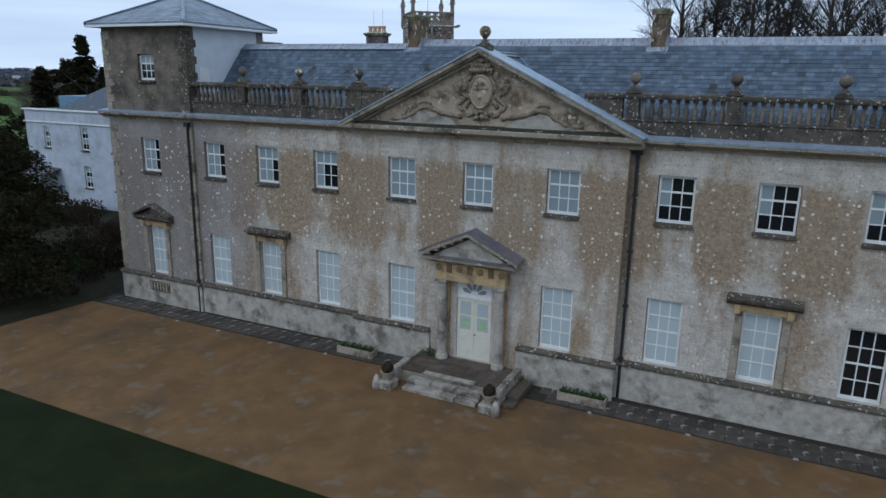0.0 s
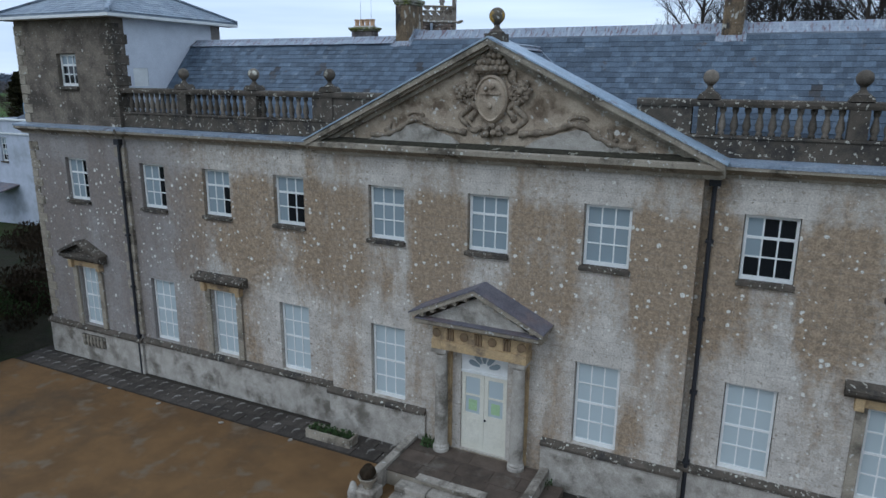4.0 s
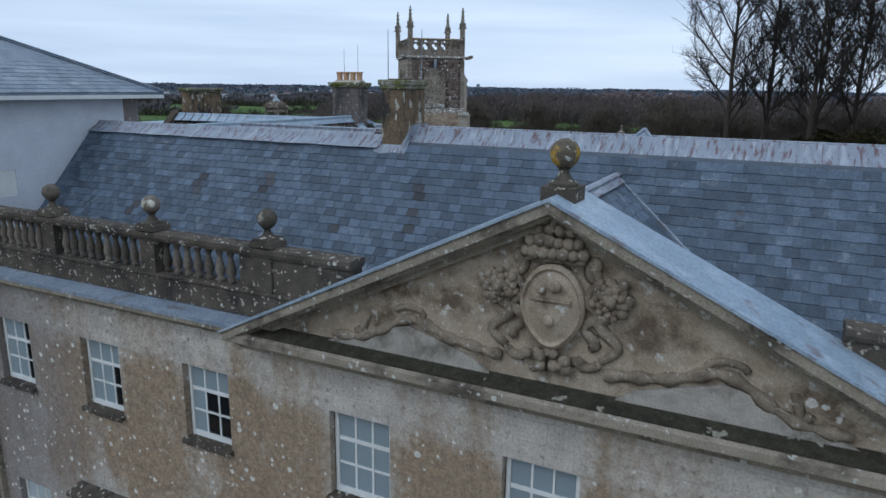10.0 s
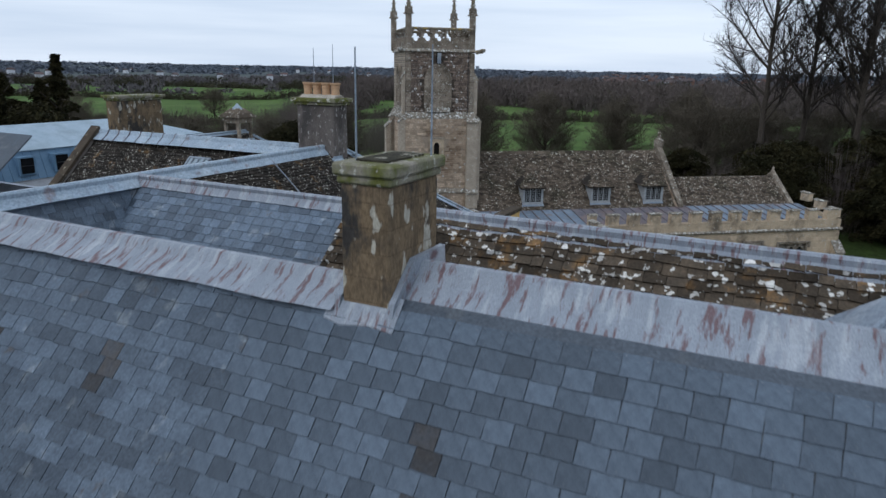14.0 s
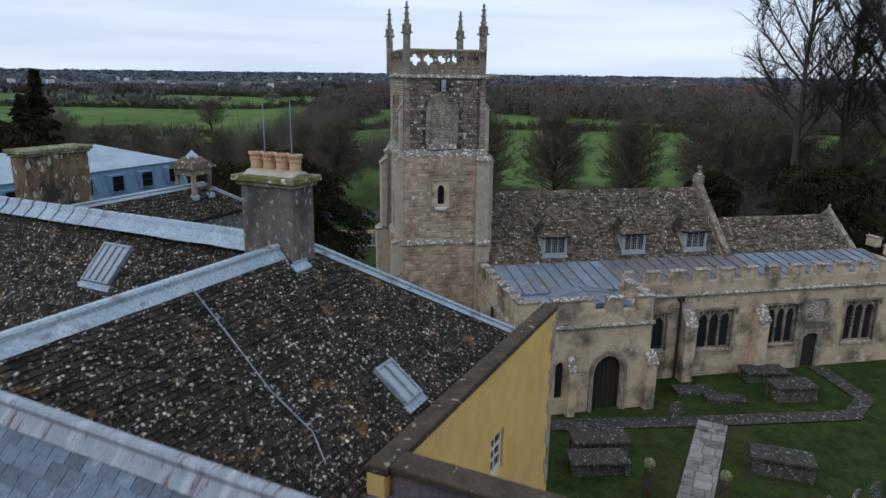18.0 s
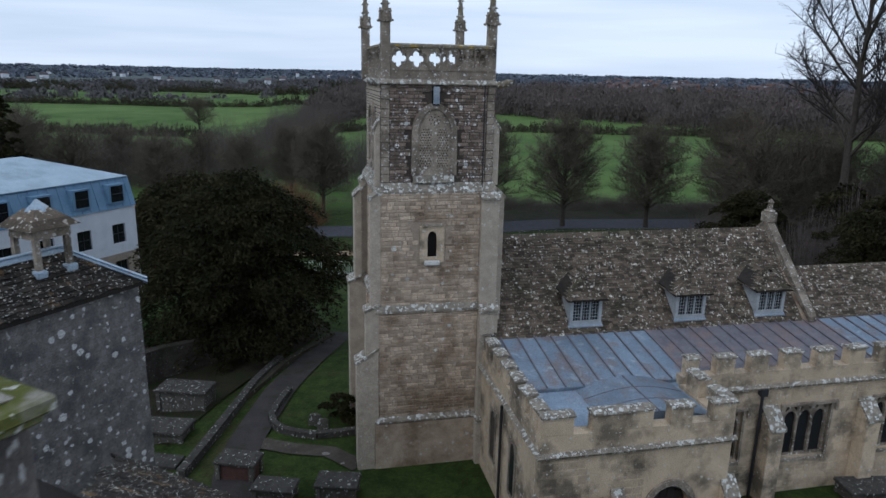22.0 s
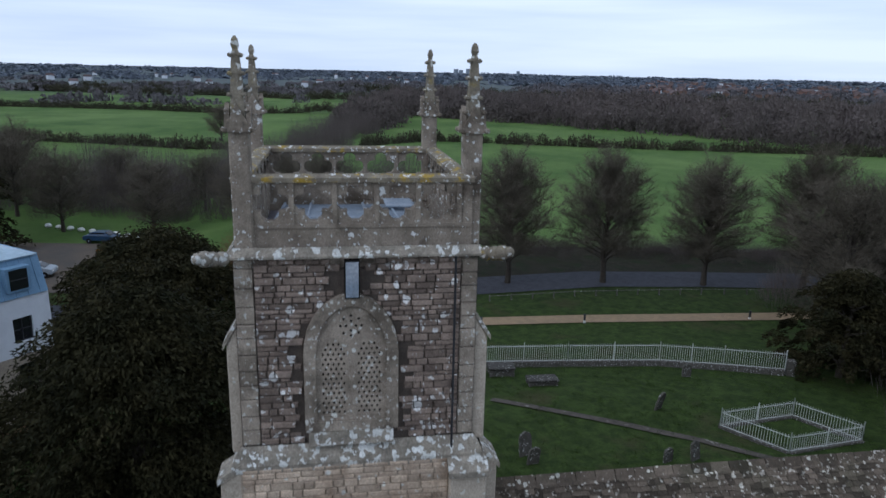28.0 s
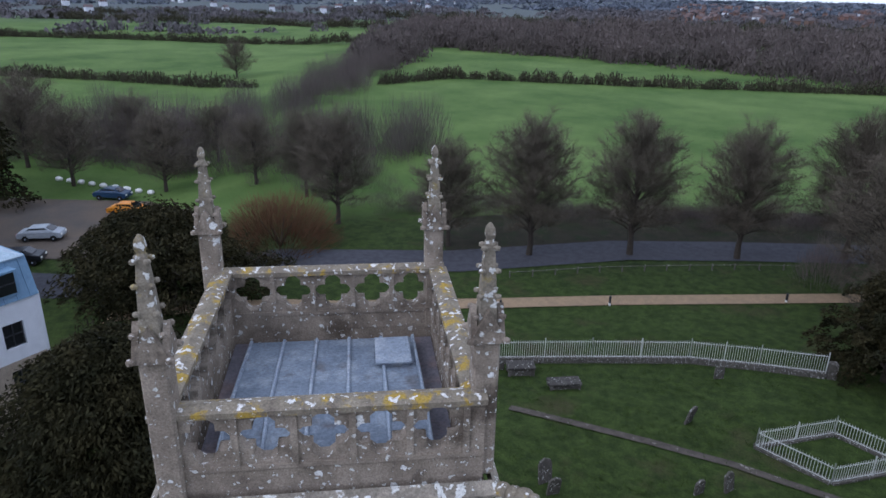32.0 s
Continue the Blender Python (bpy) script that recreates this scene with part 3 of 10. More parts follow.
def add_pasture(m):
    """Beyond the road the turf gives way to brighter grazed pasture, mottled at field size."""
    n, l = m.node_tree.nodes, m.node_tree.links
    hsv = next(x for x in n if x.type == "HUE_SAT")
    old = hsv.inputs["Color"].links[0].from_socket
    geo, dot = n.new("ShaderNodeNewGeometry"), n.new("ShaderNodeVectorMath")
    dot.operation = "DOT_PRODUCT"
    dot.inputs[1].default_value = (-0.6, 0.8, 0)
    l.new(geo.outputs["Position"], dot.inputs[0])
    wob = n.new("ShaderNodeTexNoise")
    wob.inputs["Scale"].default_value = 0.09
    l.new(geo.outputs["Position"], wob.inputs["Vector"])
    ma = n.new("ShaderNodeMath")
    ma.operation = "MULTIPLY_ADD"
    l.new(wob.outputs[0], ma.inputs[0])
    ma.inputs[1].default_value = 16.0
    l.new(dot.outputs["Value"], ma.inputs[2])
    rg = n.new("ShaderNodeMapRange")
    rg.inputs["From Min"].default_value = 104
    rg.inputs["From Max"].default_value = 112
    l.new(ma.outputs[0], rg.inputs["Value"])
    big = n.new("ShaderNodeTexNoise")
    big.inputs["Scale"].default_value = 0.03
    big.inputs["Detail"].default_value = 6
    big.inputs["Roughness"].default_value = 0.72
    l.new(geo.outputs["Position"], big.inputs["Vector"])
    rp = n.new("ShaderNodeValToRGB")
    rp.color_ramp.elements[0].position = 0.36
    rp.color_ramp.elements[0].color = (0.050, 0.092, 0.020, 1)
    rp.color_ramp.elements[1].position = 0.64
    rp.color_ramp.elements[1].color = (0.112, 0.165, 0.046, 1)
    l.new(big.outputs[0], rp.inputs[0])
    mx = n.new("ShaderNodeMixRGB")
    l.new(rg.outputs[0], mx.inputs[0])
    l.new(old, mx.inputs[1])
    l.new(rp.outputs[0], mx.inputs[2])
    # distance haze, put into the ground colour: far land fades to grey-blue
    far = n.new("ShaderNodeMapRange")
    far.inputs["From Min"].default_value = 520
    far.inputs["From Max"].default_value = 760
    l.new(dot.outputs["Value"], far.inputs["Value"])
    haze_tint = n.new("ShaderNodeMixRGB")
    l.new(far.outputs[0], haze_tint.inputs[0])
    l.new(mx.outputs[0], haze_tint.inputs[1])
    haze_tint.inputs[2].default_value = (0.085, 0.098, 0.095, 1)
    l.new(haze_tint.outputs[0], hsv.inputs["Color"])


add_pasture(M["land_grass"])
# Blue-grey base colour holds the haze over the farthest woods.
M["hazed_wood"] = grain("distant_wood", (0.125, 0.140, 0.168), (0.105, 0.118, 0.142), 0.004, 0.95, 0, 5, island=0.3)
M["leaf_litter"] = grain("leaf_litter", (0.022, 0.020, 0.012), (0.034, 0.030, 0.018), 1.2, 0.95, 0.6, 12, stain=(0.020, 0.028, 0.010), stain_scale=0.5, depth=0.06)
M["grass_blade"] = grain("grass_blades", (0.056, 0.088, 0.018), (0.032, 0.050, 0.011), 0.5, 0.9, 0, 10, island=0.9)
M["lawn_dark"] = grain("mown_lawn", (0.011, 0.015, 0.0045), (0.016, 0.021, 0.006), 1.0, 0.95, 0.4, 30, stain=(0.021, 0.025, 0.008), stain_scale=0.4)
M["tarmac_pale"] = grain("worn_tarmac", (0.085, 0.075, 0.066), (0.12, 0.095, 0.072), 0.25, 0.95, 0.3, 20)
M["pale_flag"] = grain("pale_flagstone", (0.30, 0.29, 0.27), (0.22, 0.21, 0.19), 2.0, 0.9, 0.3, 30, stain=(0.12, 0.11, 0.09), stain_scale=1.5, per_object=0.5)
M["twig_brown"] = grain("brown_twigs", (0.125, 0.106, 0.078), (0.090, 0.076, 0.057), 0.6, 0.95, 0, 10, island=0.5)
M["twig_dark"] = grain("dark_twigs", (0.050, 0.043, 0.038), (0.035, 0.030, 0.027), 1.0, 0.95, 0, 10)
M["twig_rust"] = grain("rust_twigs", (0.16, 0.085, 0.045), (0.11, 0.06, 0.035), 1.0, 0.95, 0, 10)
M["twig_haze"] = grain("thicket_twigs", (0.128, 0.104, 0.094), (0.092, 0.077, 0.069), 0.05, 0.95, 0, 10, island=0.3)
M["hedge"] = grain("hedge_leaves", (0.050, 0.048, 0.030), (0.066, 0.060, 0.038), 0.2, 0.95, 0, 10, island=0.7)
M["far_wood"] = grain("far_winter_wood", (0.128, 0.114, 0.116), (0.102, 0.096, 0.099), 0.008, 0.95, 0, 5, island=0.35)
M["town_wall"] = grain("town_brick", (0.17, 0.095, 0.075), (0.20, 0.13, 0.10), 0.02, 0.9, 0, 5, island=0.6)
M["town_roof"] = grain("town_roofs", (0.13, 0.085, 0.075), (0.10, 0.088, 0.088), 0.02, 0.9, 0, 5, island=0.6)
# Concrete with the horizon haze mixed into its base colour.
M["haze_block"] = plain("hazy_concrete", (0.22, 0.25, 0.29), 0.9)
M["buff_block"] = grain("buff_block", (0.34, 0.28, 0.22), (0.28, 0.23, 0.18), 2.0, 0.9, 0.2, 30)
M["blue_metal"] = grain("blue_metal_roofing", (0.16, 0.26, 0.37), (0.13, 0.22, 0.32), 1.0, 0.5, 0.05, 20)
M["pale_metal"] = grain("pale_metal_roofing", (0.34, 0.42, 0.48), (0.28, 0.36, 0.42), 0.8, 0.45, 0.05, 20, stain=(0.24, 0.30, 0.34), stain_scale=0.4)
M["fence_wood"] = grain("larch_boards", (0.26, 0.16, 0.09), (0.20, 0.12, 0.07), 3, 0.85, 0.2, 40)
M["headstone"] = grain("grave_stone", (0.115, 0.105, 0.09), (0.068, 0.063, 0.053), 4, 0.95, 0.4, 40, spots=(0.42, 0.41, 0.38), spot_scale=10, spot_at=(0.61, 0.66))
M["red_stone"] = grain("red_sandstone", (0.105, 0.055, 0.045), (0.075, 0.042, 0.036), 4, 0.95, 0.4, 40)
M["lichen_slab"] = grain("lichened_slab", (0.075, 0.068, 0.06), (0.042, 0.039, 0.034), 3, 0.95, 0.4, 40, spots=(0.34, 0.33, 0.30), spot_scale=9, spot_at=(0.63, 0.67))
M["rail_paint"] = plain("white_rail_paint", (0.50, 0.51, 0.47), 0.6)
M["tyre"] = plain("tyre_rubber", (0.02, 0.02, 0.02), 0.9)
M["red_lamp"] = plain("red_lens", (0.25, 0.02, 0.02), 0.3)
for key, c in (("car_blue", (0.02, 0.05, 0.10)), ("car_orange", (0.60, 0.22, 0.01)), ("car_black", (0.012, 0.013, 0.016)), ("car_silver", (0.34, 0.37, 0.40))):
    M[key] = plain(key + "_paint", c, 0.3)

# ---- builders for walls, windows and roofs ----
GZ = 0.35          # level of the forecourt


def wall_grid(bm, x0, x1, z0, z1, y0, y1, holes=(), swap=False):
    """A wall with openings that go through it, front at y0 and back at y1. swap: the wall runs along y instead."""
    xs = sorted({x0, x1, *[h[0] for h in holes], *[h[1] for h in holes]})
    zs = sorted({z0, z1, *[h[2] for h in holes], *[h[3] for h in holes]})
    at = {}

    def v(x, y, z):
        k = (round(x, 4), round(y, 4), round(z, 4))
        if k not in at:
            at[k] = bm.verts.new((y, x, z) if swap else (x, y, z))
        return at[k]

    def full(i, j):
        if not (0 <= i < len(xs) - 1 and 0 <= j < len(zs) - 1):
            return False
        cx, cz = (xs[i] + xs[i + 1]) / 2, (zs[j] + zs[j + 1]) / 2
        return not any(h[0] < cx < h[1] and h[2] < cz < h[3] for h in holes)
    for i in range(len(xs) - 1):
        for j in range(len(zs) - 1):
            if not full(i, j):
                continue
            a, b, c, d = xs[i], xs[i + 1], zs[j], zs[j + 1]
            bm.faces.new((v(a, y0, c), v(b, y0, c), v(b, y0, d), v(a, y0, d)))
            bm.faces.new((v(a, y1, d), v(b, y1, d), v(b, y1, c), v(a, y1, c)))
            for di, dj, (p, q), (r, s) in ((-1, 0, (a, c), (a, d)), (1, 0, (b, d), (b, c)), (0, -1, (b, c), (a, c)), (0, 1, (a, d), (b, d))):
                if not full(i + di, j + dj):
                    bm.faces.new((v(p, y0, q), v(r, y0, s), v(r, y1, s), v(p, y1, q)))


def moved(bm, m):
    for v in bm.verts:
        v.co = m @ v.co
    return bm


PANES = {}


def pane_mesh(w, h, material):
    key = (round(w, 3), round(h, 3), material.name)
    if key not in PANES:
        bm = bmesh.new()
        box(bm, -w / 2, w / 2, -0.006, 0.006, -h / 2, h / 2)
        PANES[key] = finish(bm, "pane")
        PANES[key].materials.append(material)
    return PANES[key]


def sash(parent, x0, x1, z0, z1, y, cols, rows, look_of, sill=True, m=None, name="window"):
    """A painted sash window in a wall that faces -y: frame, glazing bars, every pane, a stone sill."""
    m = m or Matrix()
    bm = bmesh.new()
    f, d = 0.07, 0.09
    wall_grid(bm, x0, x1, z0, z1, y, y + d, [(x0 + f, x1 - f, z0 + f * 1.7, z1 - f)])
    for w_ in bm.verts:
        w_.co = m @ w_.co
    frame_ob = part(name, bm, M["white_paint"], parent)
    ix0, ix1, iz0, iz1 = x0 + f, x1 - f, z0 + f * 1.7, z1 - f
    w, h = (ix1 - ix0) / cols, (iz1 - iz0) / rows
    bar = 0.018
    bars = [(ix0 + i * w - bar, ix0 + i * w + bar, y + 0.02, y + 0.06, iz0, iz1) for i in range(1, cols)]
    for j in range(1, rows):
        thick = bar * (1.9 if j == rows // 2 + rows % 2 else 1.0)
        bars.append((ix0, ix1, y + 0.015, y + 0.062, iz0 + j * h - thick, iz0 + j * h + thick))
    for b_ in bars:
        bm = bmesh.new()
        box(bm, *b_)
        part("glazing_bar", moved(bm, m), M["white_paint"], frame_ob)
    for i in range(cols):
        for j in range(rows):
            p = part("pane", pane_mesh(w, h, M[look_of(i, rows - 1 - j)]), None, frame_ob)
            p.matrix_basis = m @ Matrix.Translation((ix0 + (i + 0.5) * w, y + 0.045, iz0 + (j + 0.5) * h))
    if sill:
        bm = bmesh.new()
        box(bm, x0 - 0.06, x1 + 0.06, y - 0.26, y + 0.05, z0 - 0.11, z0 + 0.012)
        for w_ in bm.verts:
            w_.co = m @ w_.co
        part("sill", bm, M["dark_stone"], frame_ob, "weathered stone sill", bevel=0.012)
    return frame_ob


def tiles_on(origin, along, up, length, height, w, h, thick, keep=None, ragged=0.0, seed=1, lift=1.9):
    """Overlapping roof tiles in courses on a slope; yields (rows, verts, faces) tile by tile. origin: eaves corner; along, up: unit vectors."""
    rnd = random.Random(seed)
    o, a, u = Vector(origin), Vector(along).normalized(), Vector(up).normalized()
    n = a.cross(u).normalized()
    if n.z < 0:
        n = -n
    out = []
    rows = int(height / h)
    for r in range(rows):
        x = -w * (0.5 if r % 2 else 0.0) - rnd.random() * w * ragged
        while x < length:
            ww = w * (1 + ragged * rnd.uniform(-0.55, 0.6))
            x0, x1 = max(x, 0) + 0.004, min(x + ww, length) - 0.004
            x += ww
            if x1 - x0 < 0.03:
                continue
            y0 = r * h + rnd.uniform(-0.02, 0.02) * (0.3 + ragged)
            y1 = min(y0 + h * 1.55, height)
            if keep and not keep((x0 + x1) / 2, y0 + h / 2):
                continue
            t0 = thick * lift + rnd.uniform(0, 1) * thick * (0.25 + ragged)
            skew = rnd.uniform(-1, 1) * 0.006 * (1 + 2 * ragged)
            p = [o + a * x0 + u * (y0 + skew) + n * t0, o + a * x1 + u * (y0 - skew) + n * t0, o + a * x1 + u * y1 + n * thick * 0.4, o + a * x0 + u * y1 + n * thick * 0.4]
            q = [p[0] - n * thick, p[1] - n * thick]
            out.append((r, (x0 + x1) / 2, p + q))
    return out


TILE_FACES = ((0, 1, 2, 3), (4, 5, 1, 0), (4, 0, 3), (1, 5, 2))


def tile_mesh(name, tiles, material, parent, label="", kind="stuff"):
    verts, faces = [], []
    for _, _, p in tiles:
        k = len(verts)
        verts += p
        faces += [tuple(k + i for i in f) for f in TILE_FACES]
    ob = fast(name, verts, faces, material, parent, label)
    if kind:
        ob["kind"] = kind
    return ob


def slope(bm, pts, thick=0.08):
    """A roof face with thickness below it."""
    top = [bm.verts.new(p) for p in pts]
    low = [bm.verts.new((p[0], p[1], p[2] - thick)) for p in pts]
    bm.faces.new(top)
    bm.faces.new(low[::-1])
    k = len(pts)
    for i in range(k):
        bm.faces.new((top[i], low[i], low[(i + 1) % k], top[(i + 1) % k]))


def ridge_roll(bm, a, b, half, drop, bulge=0.05, steps=1, seed=0):
    """A lead ridge: two wings and a rounded roll, from a to b, with soft uneven edges."""
    a, b = Vector(a), Vector(b)
    d = b - a
    side = d.cross(Vector((0, 0, 1))).normalized()
    rnd = random.Random(seed)
    rows = []
    for i in range(steps + 1):
        c = a + d * (i / steps)
        wob = 1 + rnd.uniform(-0.025, 0.025)
        prof = [(-half * wob, -drop * wob), (-half * 0.3, -drop * 0.27), (-0.07, 0.02), (-0.04, bulge), (0.04, bulge), (0.07, 0.02), (half * 0.3, -drop * 0.27), (half * wob, -drop * wob)]
        rows.append([bm.verts.new(c + side * s + Vector((0, 0, z + 0.035))) for s, z in prof] + [bm.verts.new(c + Vector((0, 0, -drop - 0.05)))])
    n = len(rows[0])
    for r, s in zip(rows, rows[1:]):
        for k in range(n):
            bm.faces.new((r[k], r[(k + 1) % n], s[(k + 1) % n], s[k]))
    bm.faces.new(rows[0])
    bm.faces.new(rows[-1][::-1])


# ---- the manor house: walls ----
house = thing("manor_house", "long two-storey weathered stone mansion with pediment and slate roofs", "house")
UP = (7.03, 8.66)
LOW = (1.9, 4.33)
CENTRE = (-3.3, -0.07, 3.2)
LEFT = (-13.25, -10.22, -7.13)
RIGHT = (6.95, 10.05, 13.1, 16.2)
HW = 0.61
holes = [(x - HW, x + HW, *UP) for x in CENTRE] + [(x - HW, x + HW, *LOW) for x in (CENTRE[0], CENTRE[2])] + [(-0.80, 0.66, GZ + 0.5, 4.25)]
bm = bmesh.new()
wall_grid(bm, -5.4, 5.4, 0, 9.5, 0.0, 0.5, holes)
part("central_wall", bm, M["house_stone"], house, "pale ashlar with brown lichen patches")
bm = bmesh.new()
wall_grid(bm, -14.45, -5.4, 0, 9.5, 0.3, 0.8, [(x - HW, x + HW, *z) for x in LEFT for z in (UP, LOW)])
part("wing_wall", bm, M["house_stone"], house)
bm = bmesh.new()
wall_grid(bm, 5.4, 20.0, 0, 9.5, 0.45, 0.95, [(x - HW, x + HW, *z) for x in RIGHT for z in (UP, LOW)])
part("wing_wall", bm, M["house_stone"], house)
bm = bmesh.new()
wall_grid(bm, -19.8, -14.45, 0, 9.7, 0.2, 0.7, [(-17.8, -16.6, *UP), (-17.75, -16.65, *LOW)])
part("corner_tower_wall", bm, M["house_stone"], house)
bm = bmesh.new()
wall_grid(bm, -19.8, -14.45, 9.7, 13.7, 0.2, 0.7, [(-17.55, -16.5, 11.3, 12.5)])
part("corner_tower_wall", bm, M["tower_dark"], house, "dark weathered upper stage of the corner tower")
bm = bmesh.new()
box(bm, -19.8, -19.3, 0.7, 5.4, 0, 13.7)
box(bm, -19.3, -14.45, 4.9, 5.4, 0, 13.7)
part("corner_tower_side", bm, M["house_stone"], house)
bm = bmesh.new()
wall_grid(bm, 0.704, 4.9, 9.0, 13.7, -14.45, -14.9, [(0.95, 1.6, 11.35, 12.0)], swap=True)
part("rendered_wall", bm, M["white_render"], house, "white rendered tower side")
bm = bmesh.new()
box(bm, -14.47, -14.49, 0.95, 1.6, 11.35, 12.0)
part("board", bm, M["white_paint"], house, "white board closing an opening")
bm = bmesh.new()
box(bm, 19.5, 20.0, 0.95, 9, 0, 9.5)
box(bm, -14.4, 19.5, 8.9, 9.3, 0, 10.6)
part("back_wall", bm, M["house_stone"], house)

# quoins of the corner tower
rnd = random.Random(5)
for side in (-19.8, -14.45):
    z = 2.0
    k = 0
    while z < 13.4:
        h = 0.36
        w = 0.5 if k % 2 else 0.3
        if not 9.3 < z + h / 2 < 10.1:
            bm = bmesh.new()
            x0 = side - 0.03 if side < -17 else side - w
            x1 = side + w if side < -17 else side + 0.03
            box(bm, x0, x1, 0.17, 0.5 if k % 2 else 0.8, z + 0.012, z + h - 0.012)
            part("quoin", bm, M["trim_stone"] if side < -17 or z < 9 else M["dark_stone"], house, bevel=0.012)
        z += h
        k += 1

# plinth, string course and cornice
for x0, x1, y in ((-19.8, -14.45, 0.2), (-14.45, -5.4, 0.3), (-5.4, -1.95, 0.0), (1.75, 5.4, 0.0), (5.4, 20, 0.45)):
    bm = bmesh.new()
    box(bm, x0 - (0.1 if x0 in (-19.8, -5.4) else -0.002), x1 + (0.1 if x1 == 5.4 else -0.002), y - 0.1, y - 0.002, 0, 1.66)
    part("plinth", bm, M["pale_stone"], house, "pale washed plinth stones", bevel=0.01)
for x0, x1, y in ((-19.8, -14.45, 0.2), (-14.45, -5.4, 0.3), (-5.4, -1.95, 0.0), (1.75, 5.4, 0.0), (5.4, 20, 0.45)):
    bm = bmesh.new()
    prism(bm, [(y - 0.002, 1.662), (y - 0.16, 1.662), (y - 0.17, 1.75), (y - 0.12, 1.80), (y - 0.002, 1.87)], "x", x0 - (0.16 if x0 in (-19.8, -5.4) else -0.003), x1 + (0.16 if x1 == 5.4 else -0.003))
    part("string_course", bm, M["dark_stone"], house, "dark weathered moulding")


def cornice(bm, x0, x1, y):
    prism(bm, [(y + 0.3, 9.5), (y - 0.04, 9.5), (y - 0.06, 9.58), (y - 0.16, 9.62), (y - 0.32, 9.70), (y - 0.36, 9.72), (y - 0.36, 9.82), (y - 0.30, 9.85), (y + 0.3, 9.93)], "x", x0, x1)


for x0, x1, y in ((-20.15, -14.45, 0.2), (-14.448, -5.46, 0.3), (5.46, 20.0, 0.45)):
    bm = bmesh.new()
    cornice(bm, x0, x1, y)
    part("cornice", bm, M["trim_stone"], house)
    bm = bmesh.new()
    prism(bm, [(y + 0.3, 9.934), (y + 0.3, 9.96), (y - 0.38, 9.875), (y - 0.38, 9.80), (y - 0.364, 9.80), (y - 0.364, 9.855)], "x", x0 - 0.01, x1)
    part("cornice_flashing", bm, M["lead"], house, "blue-grey lead capping")

# ---- windows of the house ----
ALL_PALE = lambda i, j: "glass_blind"
for x in CENTRE:
    sash(house, x - HW + 0.02, x + HW - 0.02, UP[0], UP[1] - 0.02, 0.14, 3, 3, (lambda i, j: "glass_grey"))
for x in (CENTRE[0], CENTRE[2]):
    sash(house, x - HW + 0.02, x + HW - 0.02, LOW[0], LOW[1] - 0.02, 0.14, 3, 4, ALL_PALE, sill=False)
for k, x in enumerate(LEFT):
    dark = {0: lambda i, j: "glass_dark" if i == 2 else "glass_grey", 1: lambda i, j: "glass_dark" if i == 2 and j > 0 else "glass_grey", 2: lambda i, j: "glass_dark" if j > 0 and i > 0 else "glass_grey"}[k]
    sash(house, x - HW + 0.02, x + HW - 0.02, UP[0], UP[1] - 0.02, 0.44, 3, 3, dark)
    sash(house, x - HW + 0.02, x + HW - 0.02, LOW[0], LOW[1] - 0.02, 0.44, 3, 4, ALL_PALE, sill=False)
for k, x in enumerate(RIGHT):
    sash(house, x - HW + 0.02, x + HW - 0.02, UP[0], UP[1] - 0.02, 0.59, 3, 3, lambda i, j: "glass_grey" if i == 0 and j < 2 else "glass_dark")
    sash(house, x - HW + 0.02, x + HW - 0.02, LOW[0], LOW[1] - 0.02, 0.59, 3, 4, ALL_PALE if k < 2 else (lambda i, j: "glass_dark"), sill=False)
sash(house, -17.78, -16.62, UP[0], UP[1] - 0.02, 0.34, 3, 3, lambda i, j: "glass_dark" if i == 2 else "glass_grey")
sash(house, -17.73, -16.67, LOW[0], LOW[1] - 0.02, 0.34, 3, 4, ALL_PALE, sill=False)
sash(house, -17.53, -16.52, 11.32, 12.48, 0.34, 3, 3, lambda i, j: "glass_dark" if j else "glass_grey")

# hoods over three ground-floor windows
for x, y, peaked in ((LEFT[1], 0.3, False), (RIGHT[1], 0.45, False), (-17.2, 0.2, True)):
    bm = bmesh.new()
    for s in (-1, 1):
        box(bm, x + s * 0.72 - 0.12, x + s * 0.72 + 0.12, y - 0.09, y - 0.003, 1.88, 4.36)
    part("window_surround", bm, M["trim_stone"], house, "plain stone window jambs", bevel=0.01)
    bm = bmesh.new()
    for s in (-1, 1):
        box(bm, x + s * 0.80 - 0.1, x + s * 0.80 + 0.1, y - 0.22, y - 0.003, 4.30, 4.62)
    box(bm, x - 0.84, x + 0.84, y - 0.09, y - 0.003, 4.362, 4.62)
    part("window_frieze", bm, M["ochre_stone"], house, "ochre sheltered stone frieze", bevel=0.01)
    bm = bmesh.new()
    prism(bm, [(y - 0.003, 4.62), (y - 0.2, 4.62), (y - 0.26, 4.70), (y - 0.40, 4.76), (y - 0.42, 4.86), (y - 0.003, 4.97)], "x", x - 1.14, x + 1.14)
    if peaked:
        prism(bm, [(x - 1.2, 4.88), (x - 1.2, 4.97), (x, 5.50), (x + 1.2, 4.97), (x + 1.2, 4.88), (x, 5.36)], "y", y - 0.42, y - 0.003)
        prism(bm, [(x - 1.0, 4.9), (x + 1.0, 4.9), (x, 5.38)], "y", y - 0.12, y - 0.004)
    part("window_hood", bm, M["dark_stone"], house, "dark lead-topped moulded hood")
bm = bmesh.new()
box(bm, -17.85, -16.55, 0.04, 0.1, 1.02, 1.5)
part("balustrade_panel", bm, M["dark_stone"], house)
